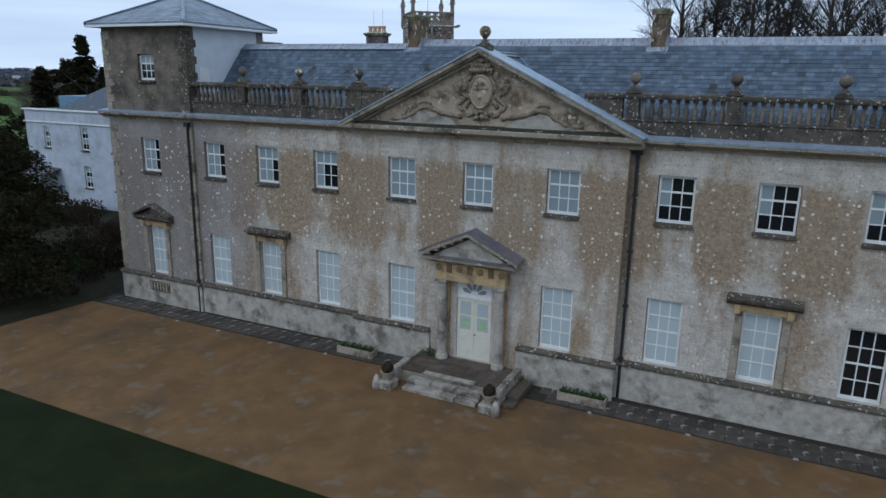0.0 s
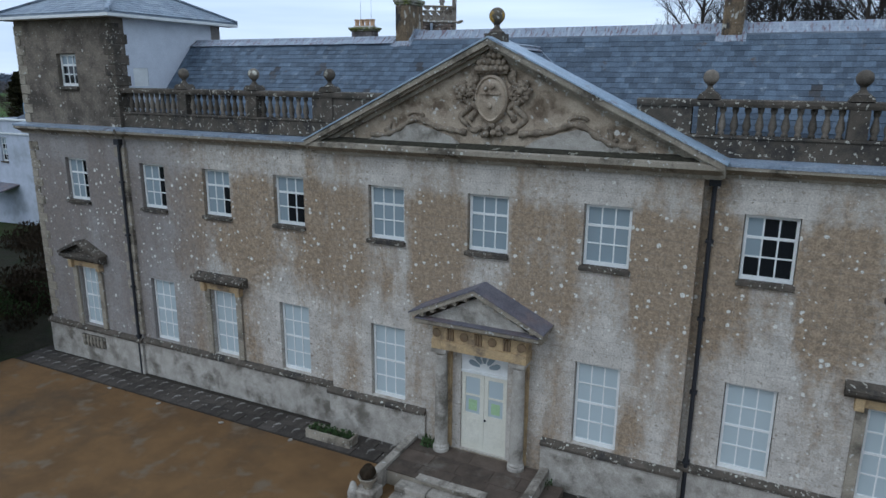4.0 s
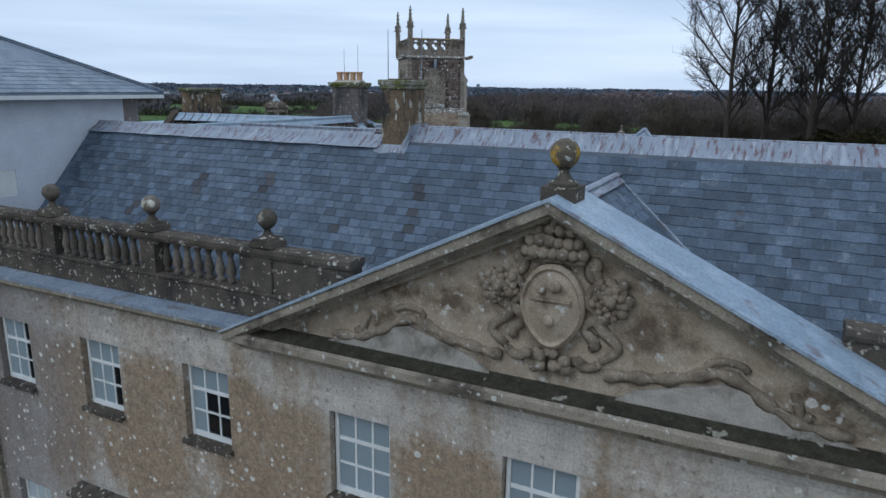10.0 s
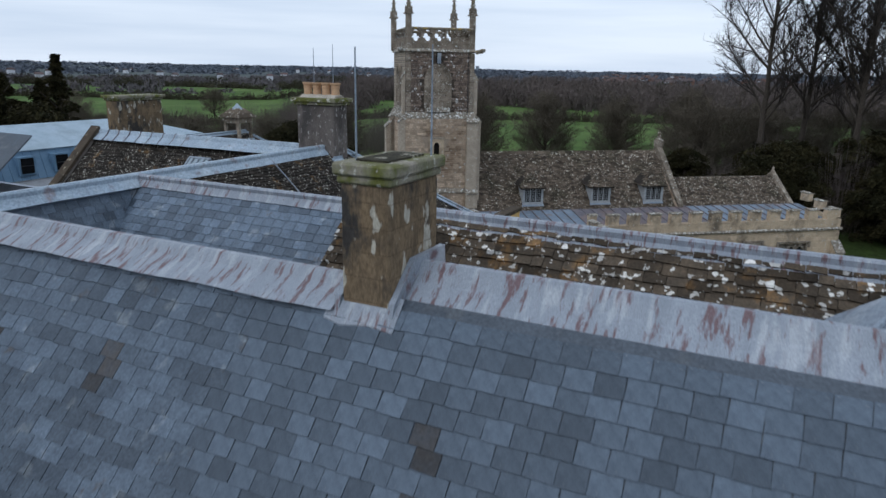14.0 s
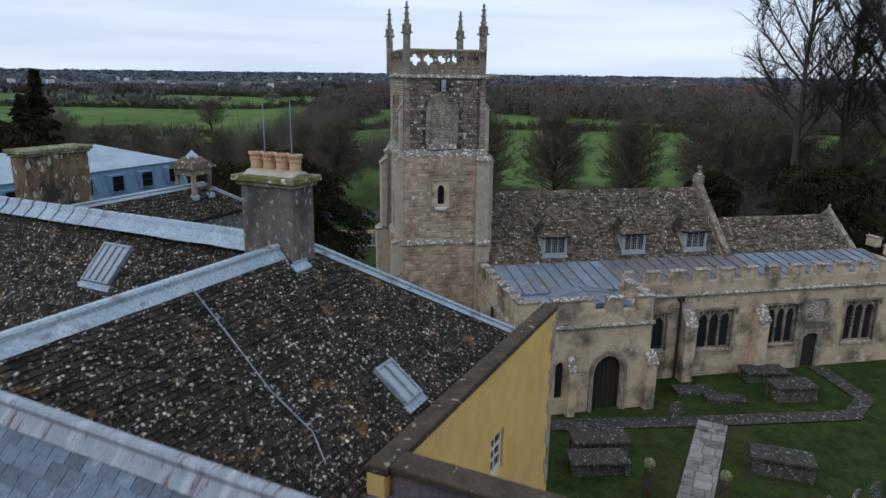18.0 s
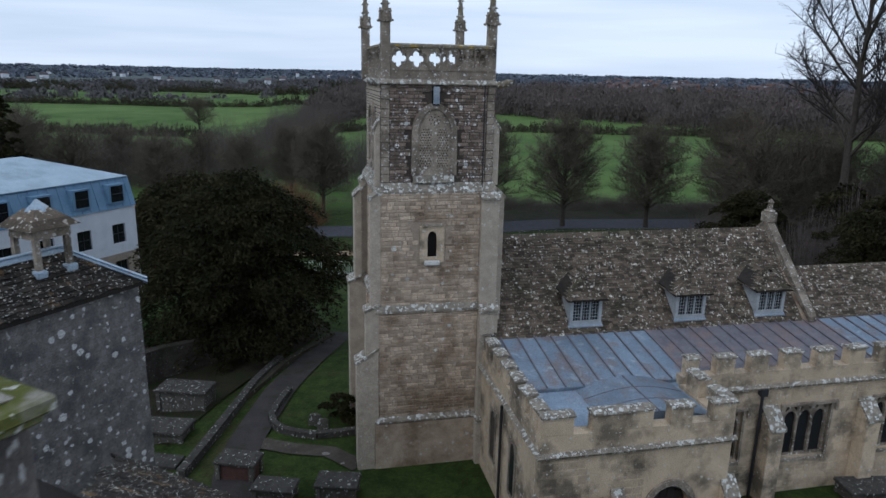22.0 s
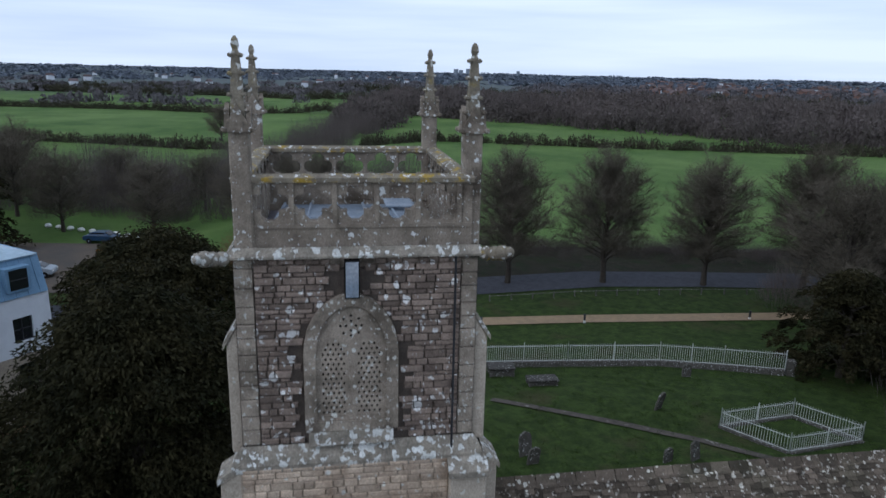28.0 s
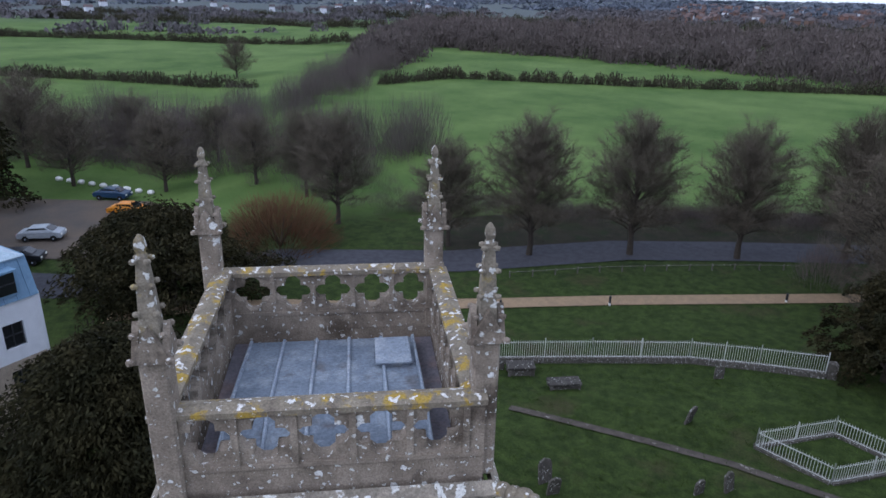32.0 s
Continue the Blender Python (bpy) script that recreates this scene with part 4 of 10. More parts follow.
for k in range(6):
    bm = bmesh.new()
    lathe(bm, [(0.05, 0), (0.05, 0.05), (0.035, 0.08), (0.07, 0.2), (0.04, 0.34), (0.055, 0.4), (0.055, 0.45)], 10, (-17.7 + k * 0.2, 0.02, 1.04))
    part("baluster", bm, M["trim_stone"], house, smooth=True)

# downpipes
for x, y in ((-14.62, 0.12), (5.62, 0.35)):
    bm = bmesh.new()
    tube(bm, (x, y, 0.2), (x, y, 9.45), 0.055, 0.055, 8)
    for z in (1.9, 3.9, 5.9, 7.9):
        box(bm, x - 0.09, x + 0.09, y - 0.065, y + 0.1, z, z + 0.07)
    box(bm, x - 0.13, x + 0.13, y - 0.1, y + 0.09, 9.3, 9.5)
    part("downpipe", bm, M["iron"], house, "dark cast-iron rainwater pipe")

# ---- pediment ----
bm = bmesh.new()
prism(bm, [(-5.35, 9.5), (5.35, 9.5), (5.35, 9.9), (0, 12.45), (-5.35, 9.9)], "y", -0.05, 0.4)
part("tympanum", bm, M["tympanum"], house, "smooth stone field behind the carving")
bm = bmesh.new()
prism(bm, [(-0.05, 9.5), (-0.09, 9.5), (-0.12, 9.6), (-0.22, 9.64), (-0.36, 9.72), (-0.42, 9.74), (-0.42, 9.86), (-0.36, 9.90), (-0.05, 9.99)], "x", -5.8, 5.8)
part("cornice", bm, M["trim_stone"], house, "moulded stone cornice with black moss on top")
bm = bmesh.new()
prism(bm, [(-0.052, 9.995), (-0.36, 9.905), (-0.36, 9.925), (-0.052, 10.03)], "x", -5.3, 5.3)
part("moss", bm, M["moss"], house, "black moss along the ledge")
for s in (-1, 1):
    d = Vector((s * 5.8, 0, 9.92)) - Vector((0, 0, 12.72))
    bm = bmesh.new()
    for v in prism(bm, [(0.3, 0.0), (-0.46, 0.0), (-0.46, -0.16), (-0.34, -0.16), (-0.34, -0.24), (-0.18, -0.24), (-0.18, -0.36), (0.3, -0.36)], "x", 0.0, s * 5.85):
        v.co.z += 12.72 - 2.82 * abs(v.co.x) / 5.85
    part("raking_cornice", bm, M["trim_stone"], house)
    bm = bmesh.new()
    prism(bm, [(0, 12.725), (s * 5.9, 9.88), (s * 5.9, 9.92), (0, 12.775)], "y", -0.50, 0.85)
    part("rake_flashing", bm, M["lead_bright"], house, "pale lead strip on the pediment")
bm = bmesh.new()
prism(bm, [(-3.8, 9.8), (3.8, 9.8), (0, 12.58)], "y", 0.85, 3.6)
pediment_roof = part("pediment_roof", bm, M["slate_plain"], house, "steep slate cross roof behind the pediment")
for s in (-1, 1):
    upP = Vector((-s * 3.8, 0, 2.78))
    tile_mesh("slate_field", tiles_on((s * 3.8, 0.87, 9.8), (0, 1, 0), upP, 2.73, upP.length - 0.05, 0.25, 0.19, 0.010, seed=30 + s, ragged=0.06), M["slate"], pediment_roof)
    bm = bmesh.new()
    ridge_roll(bm, (0, 3.56, 12.60), (s * 3.55, 1.26, 10.03), 0.11, 0.015, 0.0, 8, 40 + s)
    part("valley_lead", bm, M["lead"], pediment_roof)
bm = bmesh.new()
ridge_roll(bm, (0, 0.5, 12.60), (0, 3.6, 12.60), 0.17, 0.10, 0.05, 6)
part("ridge_lead", bm, M["lead_stained"], pediment_roof)


def ball_finial(r, m, name="ball_finial", mat_name="lichen_ball", lab="stone ball with yellow lichen"):
    """A stone ball on a moulded pedestal foot; two parts."""
    bm = bmesh.new()
    lathe(bm, [(0.24, 0), (0.24, 0.05), (0.15, 0.10), (0.085, 0.2), (0.085, 0.26), (0.13, 0.30)], 14)
    for w in bm.verts:
        w.co = m @ (w.co * (r / 0.24))
    foot = part(name, bm, M["dark_stone"], house, "lichened stone ball on a stem", smooth=False)
    bm = bmesh.new()
    bmesh.ops.create_uvsphere(bm, u_segments=20, v_segments=14, radius=r, matrix=m @ Matrix.Translation((0, 0, 0.30 * r / 0.24 + r * 0.9)))
    part("ball", bm, M[mat_name], foot, lab, smooth=True)
    return foot


bm = bmesh.new()
box(bm, -0.24, 0.24, -0.1, 0.4, 12.55, 12.86)
part("finial_block", bm, M["dark_stone"], house)
ball_finial(0.205, Matrix.Translation((0, 0.15, 12.86)))

# ---- carved arms in the pediment ----
rnd = random.Random(11)


def strand(bm, pts, r, seg=7):
    """A rounded rope through points (x, z, r) on the tympanum."""
    rings = []
    for i, (x, z, s) in enumerate(pts):
        a = pts[max(i - 1, 0)]
        b = pts[min(i + 1, len(pts) - 1)]
        t = Vector((b[0] - a[0], 0, b[1] - a[1])).normalized()
        nrm = Vector((-t.z, 0, t.x))
        rings.append([bm.verts.new(Vector((x, -0.06, z)) + nrm * (r * s * math.cos(2 * math.pi * k / seg)) + Vector((0, r * s * 1.1 * math.sin(2 * math.pi * k / seg), 0))) for k in range(seg)])
    for a, b in zip(rings, rings[1:]):
        for k in range(seg):
            bm.faces.new((a[k], a[(k + 1) % seg], b[(k + 1) % seg], b[k]))
    bm.faces.new(rings[0][::-1])
    bm.faces.new(rings[-1])


bm = bmesh.new()
shield = [(0.46 * math.sin(a) * (1.0 if math.cos(a) > 0 else 1.0 - 0.25 * math.cos(a) ** 2), 11.22 + 0.62 * math.cos(a)) for a in [2 * math.pi * k / 28 for k in range(28)]]
rings = []
for s, y in ((1.0, -0.05), (1.0, -0.20), (0.90, -0.26), (0.84, -0.22), (0.80, -0.22), (0.4, -0.29)):
    rings.append([bm.verts.new((0.03 + x * s, y, 11.22 + (z - 11.22) * s)) for x, z in shield])
for a, b in zip(rings, rings[1:]):
    for k in range(28):
        bm.faces.new((a[k], a[(k + 1) % 28], b[(k + 1) % 28], b[k]))
bm.faces.new(rings[-1])
arms = part("shield", bm, M["tympanum"], house, "carved stone shield in a raised oval frame", smooth=False)
bm = bmesh.new()
box(bm, -0.26, 0.32, -0.285, -0.2, 11.34, 11.37)
for x, z in ((0.1, 11.55), (-0.1, 11.5), (0.03, 11.05)):
    bmesh.ops.create_uvsphere(bm, u_segments=8, v_segments=6, radius=0.08, matrix=Matrix.Translation((x, -0.26, z)) @ Matrix.Diagonal((1, 0.6, 1.1, 1)))
strand(bm, [(0.12 * math.cos(a) + 0.03, 11.05 + 0.14 * math.sin(a), 1) for a in [k * 0.5 for k in range(12)]], 0.03)
for w in bm.verts:
    w.co.y -= 0.05
part("charge", bm, M["tympanum"], arms)
bm = bmesh.new()
for tier, (n, w, z, r) in enumerate(((7, 0.40, 11.98, 0.10), (6, 0.33, 12.15, 0.09), (4, 0.22, 12.30, 0.085), (1, 0.0, 12.44, 0.08))):
    for k in range(n):
        x = 0 if n == 1 else -w + 2 * w * k / (n - 1)
        bmesh.ops.create_uvsphere(bm, u_segments=9, v_segments=7, radius=r * rnd.uniform(0.85, 1.15), matrix=Matrix.Translation((0.03 + x, -0.17 - 0.06 * math.cos(x * 3), z + rnd.uniform(-0.02, 0.02))))
for z, w in ((11.86, 0.42), (12.07, 0.38)):
    box(bm, 0.03 - w, 0.03 + w, -0.24, -0.05, z, z + 0.06)
part("crest", bm, M["carving"], arms, "carved crown above the shield", smooth=True)
for s in (-1, 1):
    bm = bmesh.new()
    strand(bm, [(0.03 + s * (0.42 + 0.16 * math.sin(a * 0.5) + 0.13 * math.cos(a)), 11.78 + 0.13 * math.sin(a), 1.0) for a in [k * 0.45 for k in range(16)]], 0.075)
    strand(bm, [(0.03 + s * (0.52 + 0.09 * math.sin(k * 1.1)), 11.7 - k * 0.075, 0.8 + 0.5 * abs(math.sin(k * 0.9))) for k in range(15)], 0.075)
    for k in range(26):
        a = k * 2.399
        rr = 0.26 * math.sqrt(k / 26)
        bmesh.ops.create_uvsphere(bm, u_segments=7, v_segments=5, radius=rnd.uniform(0.05, 0.09), matrix=Matrix.Translation((0.03 + s * (0.80 + rr * math.cos(a)), -0.12 - 0.1 * (1 - rr / 0.3), 11.42 + rr * math.sin(a))))
    strand(bm, [(0.03 + s * (0.78 - 0.14 * math.sin(k * 0.7)), 11.2 - k * 0.07, 1.1 - k * 0.05) for k in range(11)], 0.10)
    strand(bm, [(0.03 + s * (0.30 + 0.05 * k + 0.06 * math.sin(k * 1.3)), 10.42 + 0.05 * math.sin(k * 1.1), 1.0) for k in range(9)], 0.075)
    part("mantling", bm, M["carving"], arms, "carved leafy mantling", smooth=True)
    bm = bmesh.new()
    line = []
    for k in range(30):
        q = k / 29
        x = 0.75 + 3.0 * q
        z = 10.32 + 0.30 * math.exp(-((q - 0.52) / 0.17) ** 2) + 0.10 * math.sin(q * 5) - 0.08 * q
        line.append((0.03 + s * x, z, 0.85 + 0.25 * math.sin(k * 1.7)))
    strand(bm, line, 0.10)
    top = [(0.03 + s * (2.3 + 0.24 * math.cos(a)), 10.72 + 0.10 * math.sin(a), 1.0) for a in [k * 0.5 for k in range(10)]]
    strand(bm, top, 0.055)
    strand(bm, [(0.03 + s * (3.05 + 0.12 * k / 3), 10.50 + 0.07 * math.sin(k * 1.4) - 0.05 * k, 1.0) for k in range(7)], 0.07)
    part("scroll", bm, M["carving"], house, "carved ribbon scroll", smooth=True)
    bm = bmesh.new()
    prism(bm, [(0.03 + s * 0.9, 9.99), (0.03 + s * 3.9, 9.99), (0.03 + s * 3.4, 10.16), (0.03 + s * 2.8, 10.4), (0.03 + s * 2.3, 10.52), (0.03 + s * 1.8, 10.38), (0.03 + s * 1.2, 10.2)], "y", -0.11, -0.054)
    part("scroll_bed", bm, M["pale_stone"], house, "pale stone below the scroll")
bm = bmesh.new()
for k in range(16):
    bmesh.ops.create_uvsphere(bm, u_segments=8, v_segments=6, radius=rnd.uniform(0.06, 0.10), matrix=Matrix.Translation((0.03 + rnd.uniform(-0.28, 0.28), -0.16, 10.42 + rnd.uniform(-0.15, 0.15))))
part("mask", bm, M["carving"], arms, "carved boss below the shield", smooth=True)

# ---- balustrade on the wings ----
for side, y, x0, x1, posts in ((-1, 0.32, -14.45, -3.6, (-11.5, -8.45, -5.52)), (1, 0.62, 3.6, 20.0, (5.25, 8.4, 11.4, 14.4, 17.4))):
    bm = bmesh.new()
    box(bm, x0, x1, y, y + 0.34, 9.94, 10.46)
    box(bm, x0, x1, y - 0.04, y + 0.38, 10.40, 10.47)
    rail = part("balustrade", bm, M["dark_stone"], house, "dark lichened stone balustrade", bevel=0.012)
    bm = bmesh.new()
    prism(bm, [(y - 0.03, 11.13), (y + 0.37, 11.13), (y + 0.40, 11.20), (y + 0.40, 11.28), (y + 0.17, 11.31), (y - 0.06, 11.28), (y - 0.06, 11.20)], "x", x0, x1)
    part("coping", bm, M["dark_stone"], rail)
    bm = bmesh.new()
    solid_x = (x0 + 8.35, x1) if side < 0 else (x0, 4.9)
    box(bm, *solid_x, y + 0.03, y + 0.31, 10.47, 11.13)
    part("dado", bm, M["dark_stone"], rail)
    for px in posts:
        bm = bmesh.new()
        box(bm, px - 0.2, px + 0.2, y - 0.02, y + 0.36, 10.47, 11.13)
        part("pedestal", bm, M["dark_stone"], rail, bevel=0.01)
        bm = bmesh.new()
        prism(bm, [(px - 0.26, 11.31), (px + 0.26, 11.31), (px + 0.22, 11.40), (px + 0.15, 11.46), (px - 0.15, 11.46), (px - 0.22, 11.40)], "y", y - 0.06, y + 0.40)
        part("finial_base", bm, M["dark_stone"], rail)
        ball_finial(0.18, Matrix.Translation((px, y + 0.17, 11.42)), mat_name="baluster", lab="grey weathered stone ball")
    edges = sorted([x0 if side < 0 else 4.9, *posts, x0 + 8.35 if side < 0 else x1])
    prof = [(0.075, 0), (0.075, 0.07), (0.05, 0.09), (0.085, 0.17), (0.095, 0.24), (0.07, 0.36), (0.045, 0.48), (0.05, 0.52), (0.065, 0.55), (0.075, 0.58), (0.075, 0.66)]
    bm = bmesh.new()
    lathe(bm, prof, 10)
    baluster = finish(bm, "baluster", True)
    baluster.materials.append(M["baluster"])
    for a, b in zip(edges, edges[1:]):
        if b - a < 0.6:
            continue
        n = max(2, round((b - a - 0.4) / 0.265))
        for k in range(n):
            ob = part("baluster", baluster, None, rail)
            ob.matrix_basis = Matrix.Translation((a + 0.2 + (b - a - 0.4) * (k + 0.5) / n, y + 0.17, 10.47))

# ---- doorcase ----
bm = bmesh.new()
box(bm, -2.2, 1.8, -2.0, -0.002, 0, GZ + 0.465)
doorcase = part("doorcase", bm, M["trim_stone"], house, "stone porch platform")
rnd = random.Random(17)
for row in range(3):
    x = -2.19
    while x < 1.75:
        w = min(rnd.uniform(0.6, 1.1), 1.79 - x)
        bm = bmesh.new()
        box(bm, x + 0.006, x + w - 0.006, -2.03 + row * 0.64, -2.03 + row * 0.64 + 0.628, GZ + 0.46, GZ + 0.497 + rnd.uniform(0, 0.006))
        part("flagstone", bm, M["damp_flag"], doorcase)
        x += w
for x in (-1.27, 1.12):
    bm = bmesh.new()
    lathe(bm, [(0.25, 0), (0.25, 0.1), (0.22, 0.13), (0.235, 0.17), (0.2, 0.22), (0.2, 1.2), (0.17, 3.0), (0.18, 3.02), (0.18, 3.06), (0.165, 3.1), (0.21, 3.18), (0.21, 3.2)], 20, (x, -0.34, GZ + 0.5))
    box(bm, x - 0.24, x + 0.24, -0.58, -0.10, GZ + 3.7, GZ + 3.8)
    part("column", bm, M["pale_stone"], doorcase, "plain round stone column")
    bm = bmesh.new()
    box(bm, x - 0.2, x + 0.2, -0.10, -0.003, GZ + 0.5, GZ + 3.7)
    part("pilaster", bm, M["ochre_stone"], doorcase)
bm = bmesh.new()
box(bm, -1.52, 1.37, -0.52, -0.003, 4.15, 4.42)
box(bm, -1.50, 1.35, -0.48, -0.003, 4.42, 4.84)
part("entablature", bm, M["ochre_stone"], doorcase, "ochre carved frieze over the door")
for k in range(7):
    x = -1.36 + k * 0.43
    bm = bmesh.new()
    if k % 2:
        for j in range(3):
            box(bm, x - 0.1 + j * 0.08, x - 0.05 + j * 0.08, -0.53, -0.482, 4.46, 4.80)
    else:
        lathe(bm, [(0.13, 0), (0.13, 0.03), (0.08, 0.05), (0.03, 0.06)], 12)
        for w in bm.verts:
            w.co = Vector((x + w.co.x, -0.482 - w.co.z, 4.63 + w.co.y))
    part("frieze_ornament", bm, M["ochre_dark"], doorcase)
bm = bmesh.new()
prism(bm, [(-0.003, 4.842), (-0.56, 4.842), (-0.64, 4.92), (-0.80, 4.97), (-0.82, 5.06), (-0.003, 5.10)], "x", -1.95, 1.80)
part("door_cornice", bm, M["trim_stone"], doorcase)
bm = bmesh.new()
prism(bm, [(-1.6, 5.1), (1.45, 5.1), (-0.07, 5.88)], "y", -0.55, -0.003)
part("door_tympanum", bm, M["pale_stone"], doorcase)
bm = bmesh.new()
box(bm, -1.93, 1.78, -0.81, -0.56, 5.085, 5.11)
part("shelf_lead", bm, M["lead_dull"], doorcase, "dull lead along the door cornice")
for s in (-1, 1):
    bm = bmesh.new()
    xe = -0.075 + s * 1.98
    prism(bm, [(-0.075, 6.02), (xe, 5.10), (xe, 5.24), (-0.075, 6.17)], "y", -0.84, -0.003)
    for k in range(5):
        q = 0.15 + k * 0.17
        xm, zm = -0.075 + (xe + 0.075) * q, 6.02 + (5.10 - 6.02) * q
        box(bm, xm - 0.06, xm + 0.06, -0.78, -0.6, zm - 0.09, zm + 0.03)
    part("door_pediment_rake", bm, M["trim_stone"], doorcase)
    bm = bmesh.new()
    prism(bm, [(-0.075, 6.175), (xe + s * 0.04, 5.225), (xe + s * 0.04, 5.26), (-0.075, 6.215)], "y", -0.88, -0.003)
    part("door_pediment_lead", bm, M["lead_dull"], doorcase, "purple-grey lead covering")
bm = bmesh.new()
box(bm, -0.80, 0.66, 0.05, 0.14, 3.42, 4.25)
box(bm, -0.80, 0.66, 0.0, 0.14, 3.35, 3.42)
fan = part("fanlight", bm, M["white_paint"], house, "white panel with five petal-shaped lights")
for k in range(5):
    a = radians(18 + 36 * k)
    bm = bmesh.new()
    pts = [(0.16, 0.035), (0.30, 0.075), (0.42, 0.085), (0.50, 0.05), (0.52, 0.0)]
    out = [(p, q) for p, q in pts] + [(p, -q) for p, q in pts[::-1][1:]]
    prism(bm, [(-0.07 + p * math.cos(a) - q * math.sin(a), 3.55 + p * math.sin(a) + q * math.cos(a)) for p, q in out], "y", 0.035, 0.049)
    part("petal_pane", bm, M["glass_grey"], fan)
for s, x0, x1 in ((-1, -0.79, -0.075), (1, -0.065, 0.65)):
    bm = bmesh.new()
    wall_grid(bm, x0, x1, GZ + 0.5, 3.345, 0.06, 0.13, [(x0 + 0.13, x1 - 0.13, 2.05, 2.6), (x0 + 0.13, x1 - 0.13, 2.66, 3.2)])
    leaf = part("door_leaf", bm, M["cream_paint"], house, "cream painted half-glazed door leaf")
    for z0, z1, mat_name in ((2.05, 2.6, "green_notice"), (2.66, 3.2, "glass_blind")):
        bm = bmesh.new()
        box(bm, x0 + 0.13, x1 - 0.13, 0.085, 0.1, z0, z1)
        part("door_pane", bm, M["glass_blind"], leaf)
        if mat_name == "green_notice":
            bm = bmesh.new()
            box(bm, x0 + 0.22, x1 - 0.22, 0.079, 0.084, z0 + 0.08, z1 - 0.12)
            part("notice", bm, M["green_notice"], leaf, "pale green paper notice")
    bm = bmesh.new()
    box(bm, x0 + 0.14, x1 - 0.14, 0.05, 0.058, GZ + 0.65, 1.85)
    part("door_panel", bm, M["cream_paint"], leaf, bevel=0.004)
bm = bmesh.new()
bmesh.ops.create_uvsphere(bm, u_segments=10, v_segments=8, radius=0.035, matrix=Matrix.Translation((-0.02, 0.03, 1.9)))
part("door_knob", bm, M["iron"], leaf, "small dark door knob", smooth=True)

# ---- steps, piers and planters ----
steps = thing("entrance_steps", "worn pale stone steps with low side walls up to the door", "steps", pose(-0.2, -2.0, GZ))
for k, (y0, y1, h) in enumerate(((-0.82, -0.03, 0.16), (-0.42, -0.03, 0.33))):
    x = -1.5
    while x < 1.35:
        w = min(rnd.uniform(0.8, 1.3), 1.5 - x)
        bm = bmesh.new()
        box(bm, x + 0.008, x + w - 0.008, y0 + rnd.uniform(-0.015, 0.015), y1 - 0.002 * k, h - 0.165 if k else 0, h + rnd.uniform(-0.008, 0.008))
        part("tread", bm, M["worn_step"], steps, bevel=0.018)
        x += w
for x0, x1 in ((-1.0, -0.05), (-0.04, 1.1)):
    bm = bmesh.new()
    box(bm, x0, x1, -0.12, 0.16, 0.47, 0.535)
    part("nosing", bm, M["worn_step"], steps, bevel=0.015)
for s in (-1, 1):
    bm = bmesh.new()
    xs = 0.0 + s * 2.12
    prism(bm, [(-0.55, 0), (1.9, 0), (1.9, 0.62), (-0.3, 0.60), (-0.55, 0.45)], "x", xs - 0.13, xs + 0.13)
    part("side_wall", bm, M["worn_step"], steps, bevel=0.015)
bm = bmesh.new()
for k, (y, h) in enumerate(((-0.35, 0.12), (0.15, 0.26))):
    box(bm, 2.26, 2.75, y, 1.7, 0 if k == 0 else 0.12, h)
part("side_step", bm, M["damp_flag"], steps, bevel=0.015)
for s in (-1, 1):
    pot = thing("stone_planter", "low stone urn with dark clipped plant on a block", "planter", pose(-0.25 + s * 2.05, -2.82, GZ), "planters by the steps")
    bm = bmesh.new()
    box(bm, -0.3, 0.3, -0.3, 0.3, 0, 0.34)
    part("block", bm, M["worn_step"], pot, bevel=0.03)
    bm = bmesh.new()
    lathe(bm, [(0.14, 0.34), (0.12, 0.4), (0.22, 0.52), (0.27, 0.66), (0.29, 0.68), (0.25, 0.68), (0.22, 0.62)], 16)
    part("urn", bm, M["trim_stone"], pot, smooth=True)
    bm = bmesh.new()
    bmesh.ops.create_icosphere(bm, subdivisions=3, radius=0.22, matrix=Matrix.Translation((0, 0, 0.80)))
    for w in bm.verts:
        w.co += w.normal * 0.05 * noise.noise(w.co * 9)
    part("plant", bm, M["dark_plant"], pot, "dark twiggy clipped plant")
    bm = bmesh.new()
    lathe(bm, [(0.17, 0), (0.16, 0.25), (0.08, 0.5), (0.02, 0.56)], 10, (s * 0.34, -0.24, 0))
    part("guard_stone", bm, M["pale_stone"], pot, "pale conical guard stone", smooth=True)


def leafy(bm, n, boxed, size, seed, shape="box"):
    """Small leaf quads scattered in a volume ((x0, x1), (y0, y1), (z0, z1))."""
    r = random.Random(seed)
    for _ in range(n):
        while True:
            u = Vector((r.uniform(-1, 1), r.uniform(-1, 1), r.uniform(-1, 1)))
            if shape == "box" or u.length < 1:
                break
        c = Vector([(b[0] + b[1]) / 2 + u[i] * (b[1] - b[0]) / 2 for i, b in enumerate(boxed)])
        e = Euler((r.uniform(0, 6), r.uniform(0, 6), r.uniform(0, 6))).to_matrix()
        s = size * r.uniform(0.6, 1.4)
        bm.faces.new([bm.verts.new(c + e @ Vector(p)) for p in ((-s, 0, 0), (0, -s * 0.5, 0.1 * s), (s, 0, 0), (0, s * 0.5, 0.1 * s))])


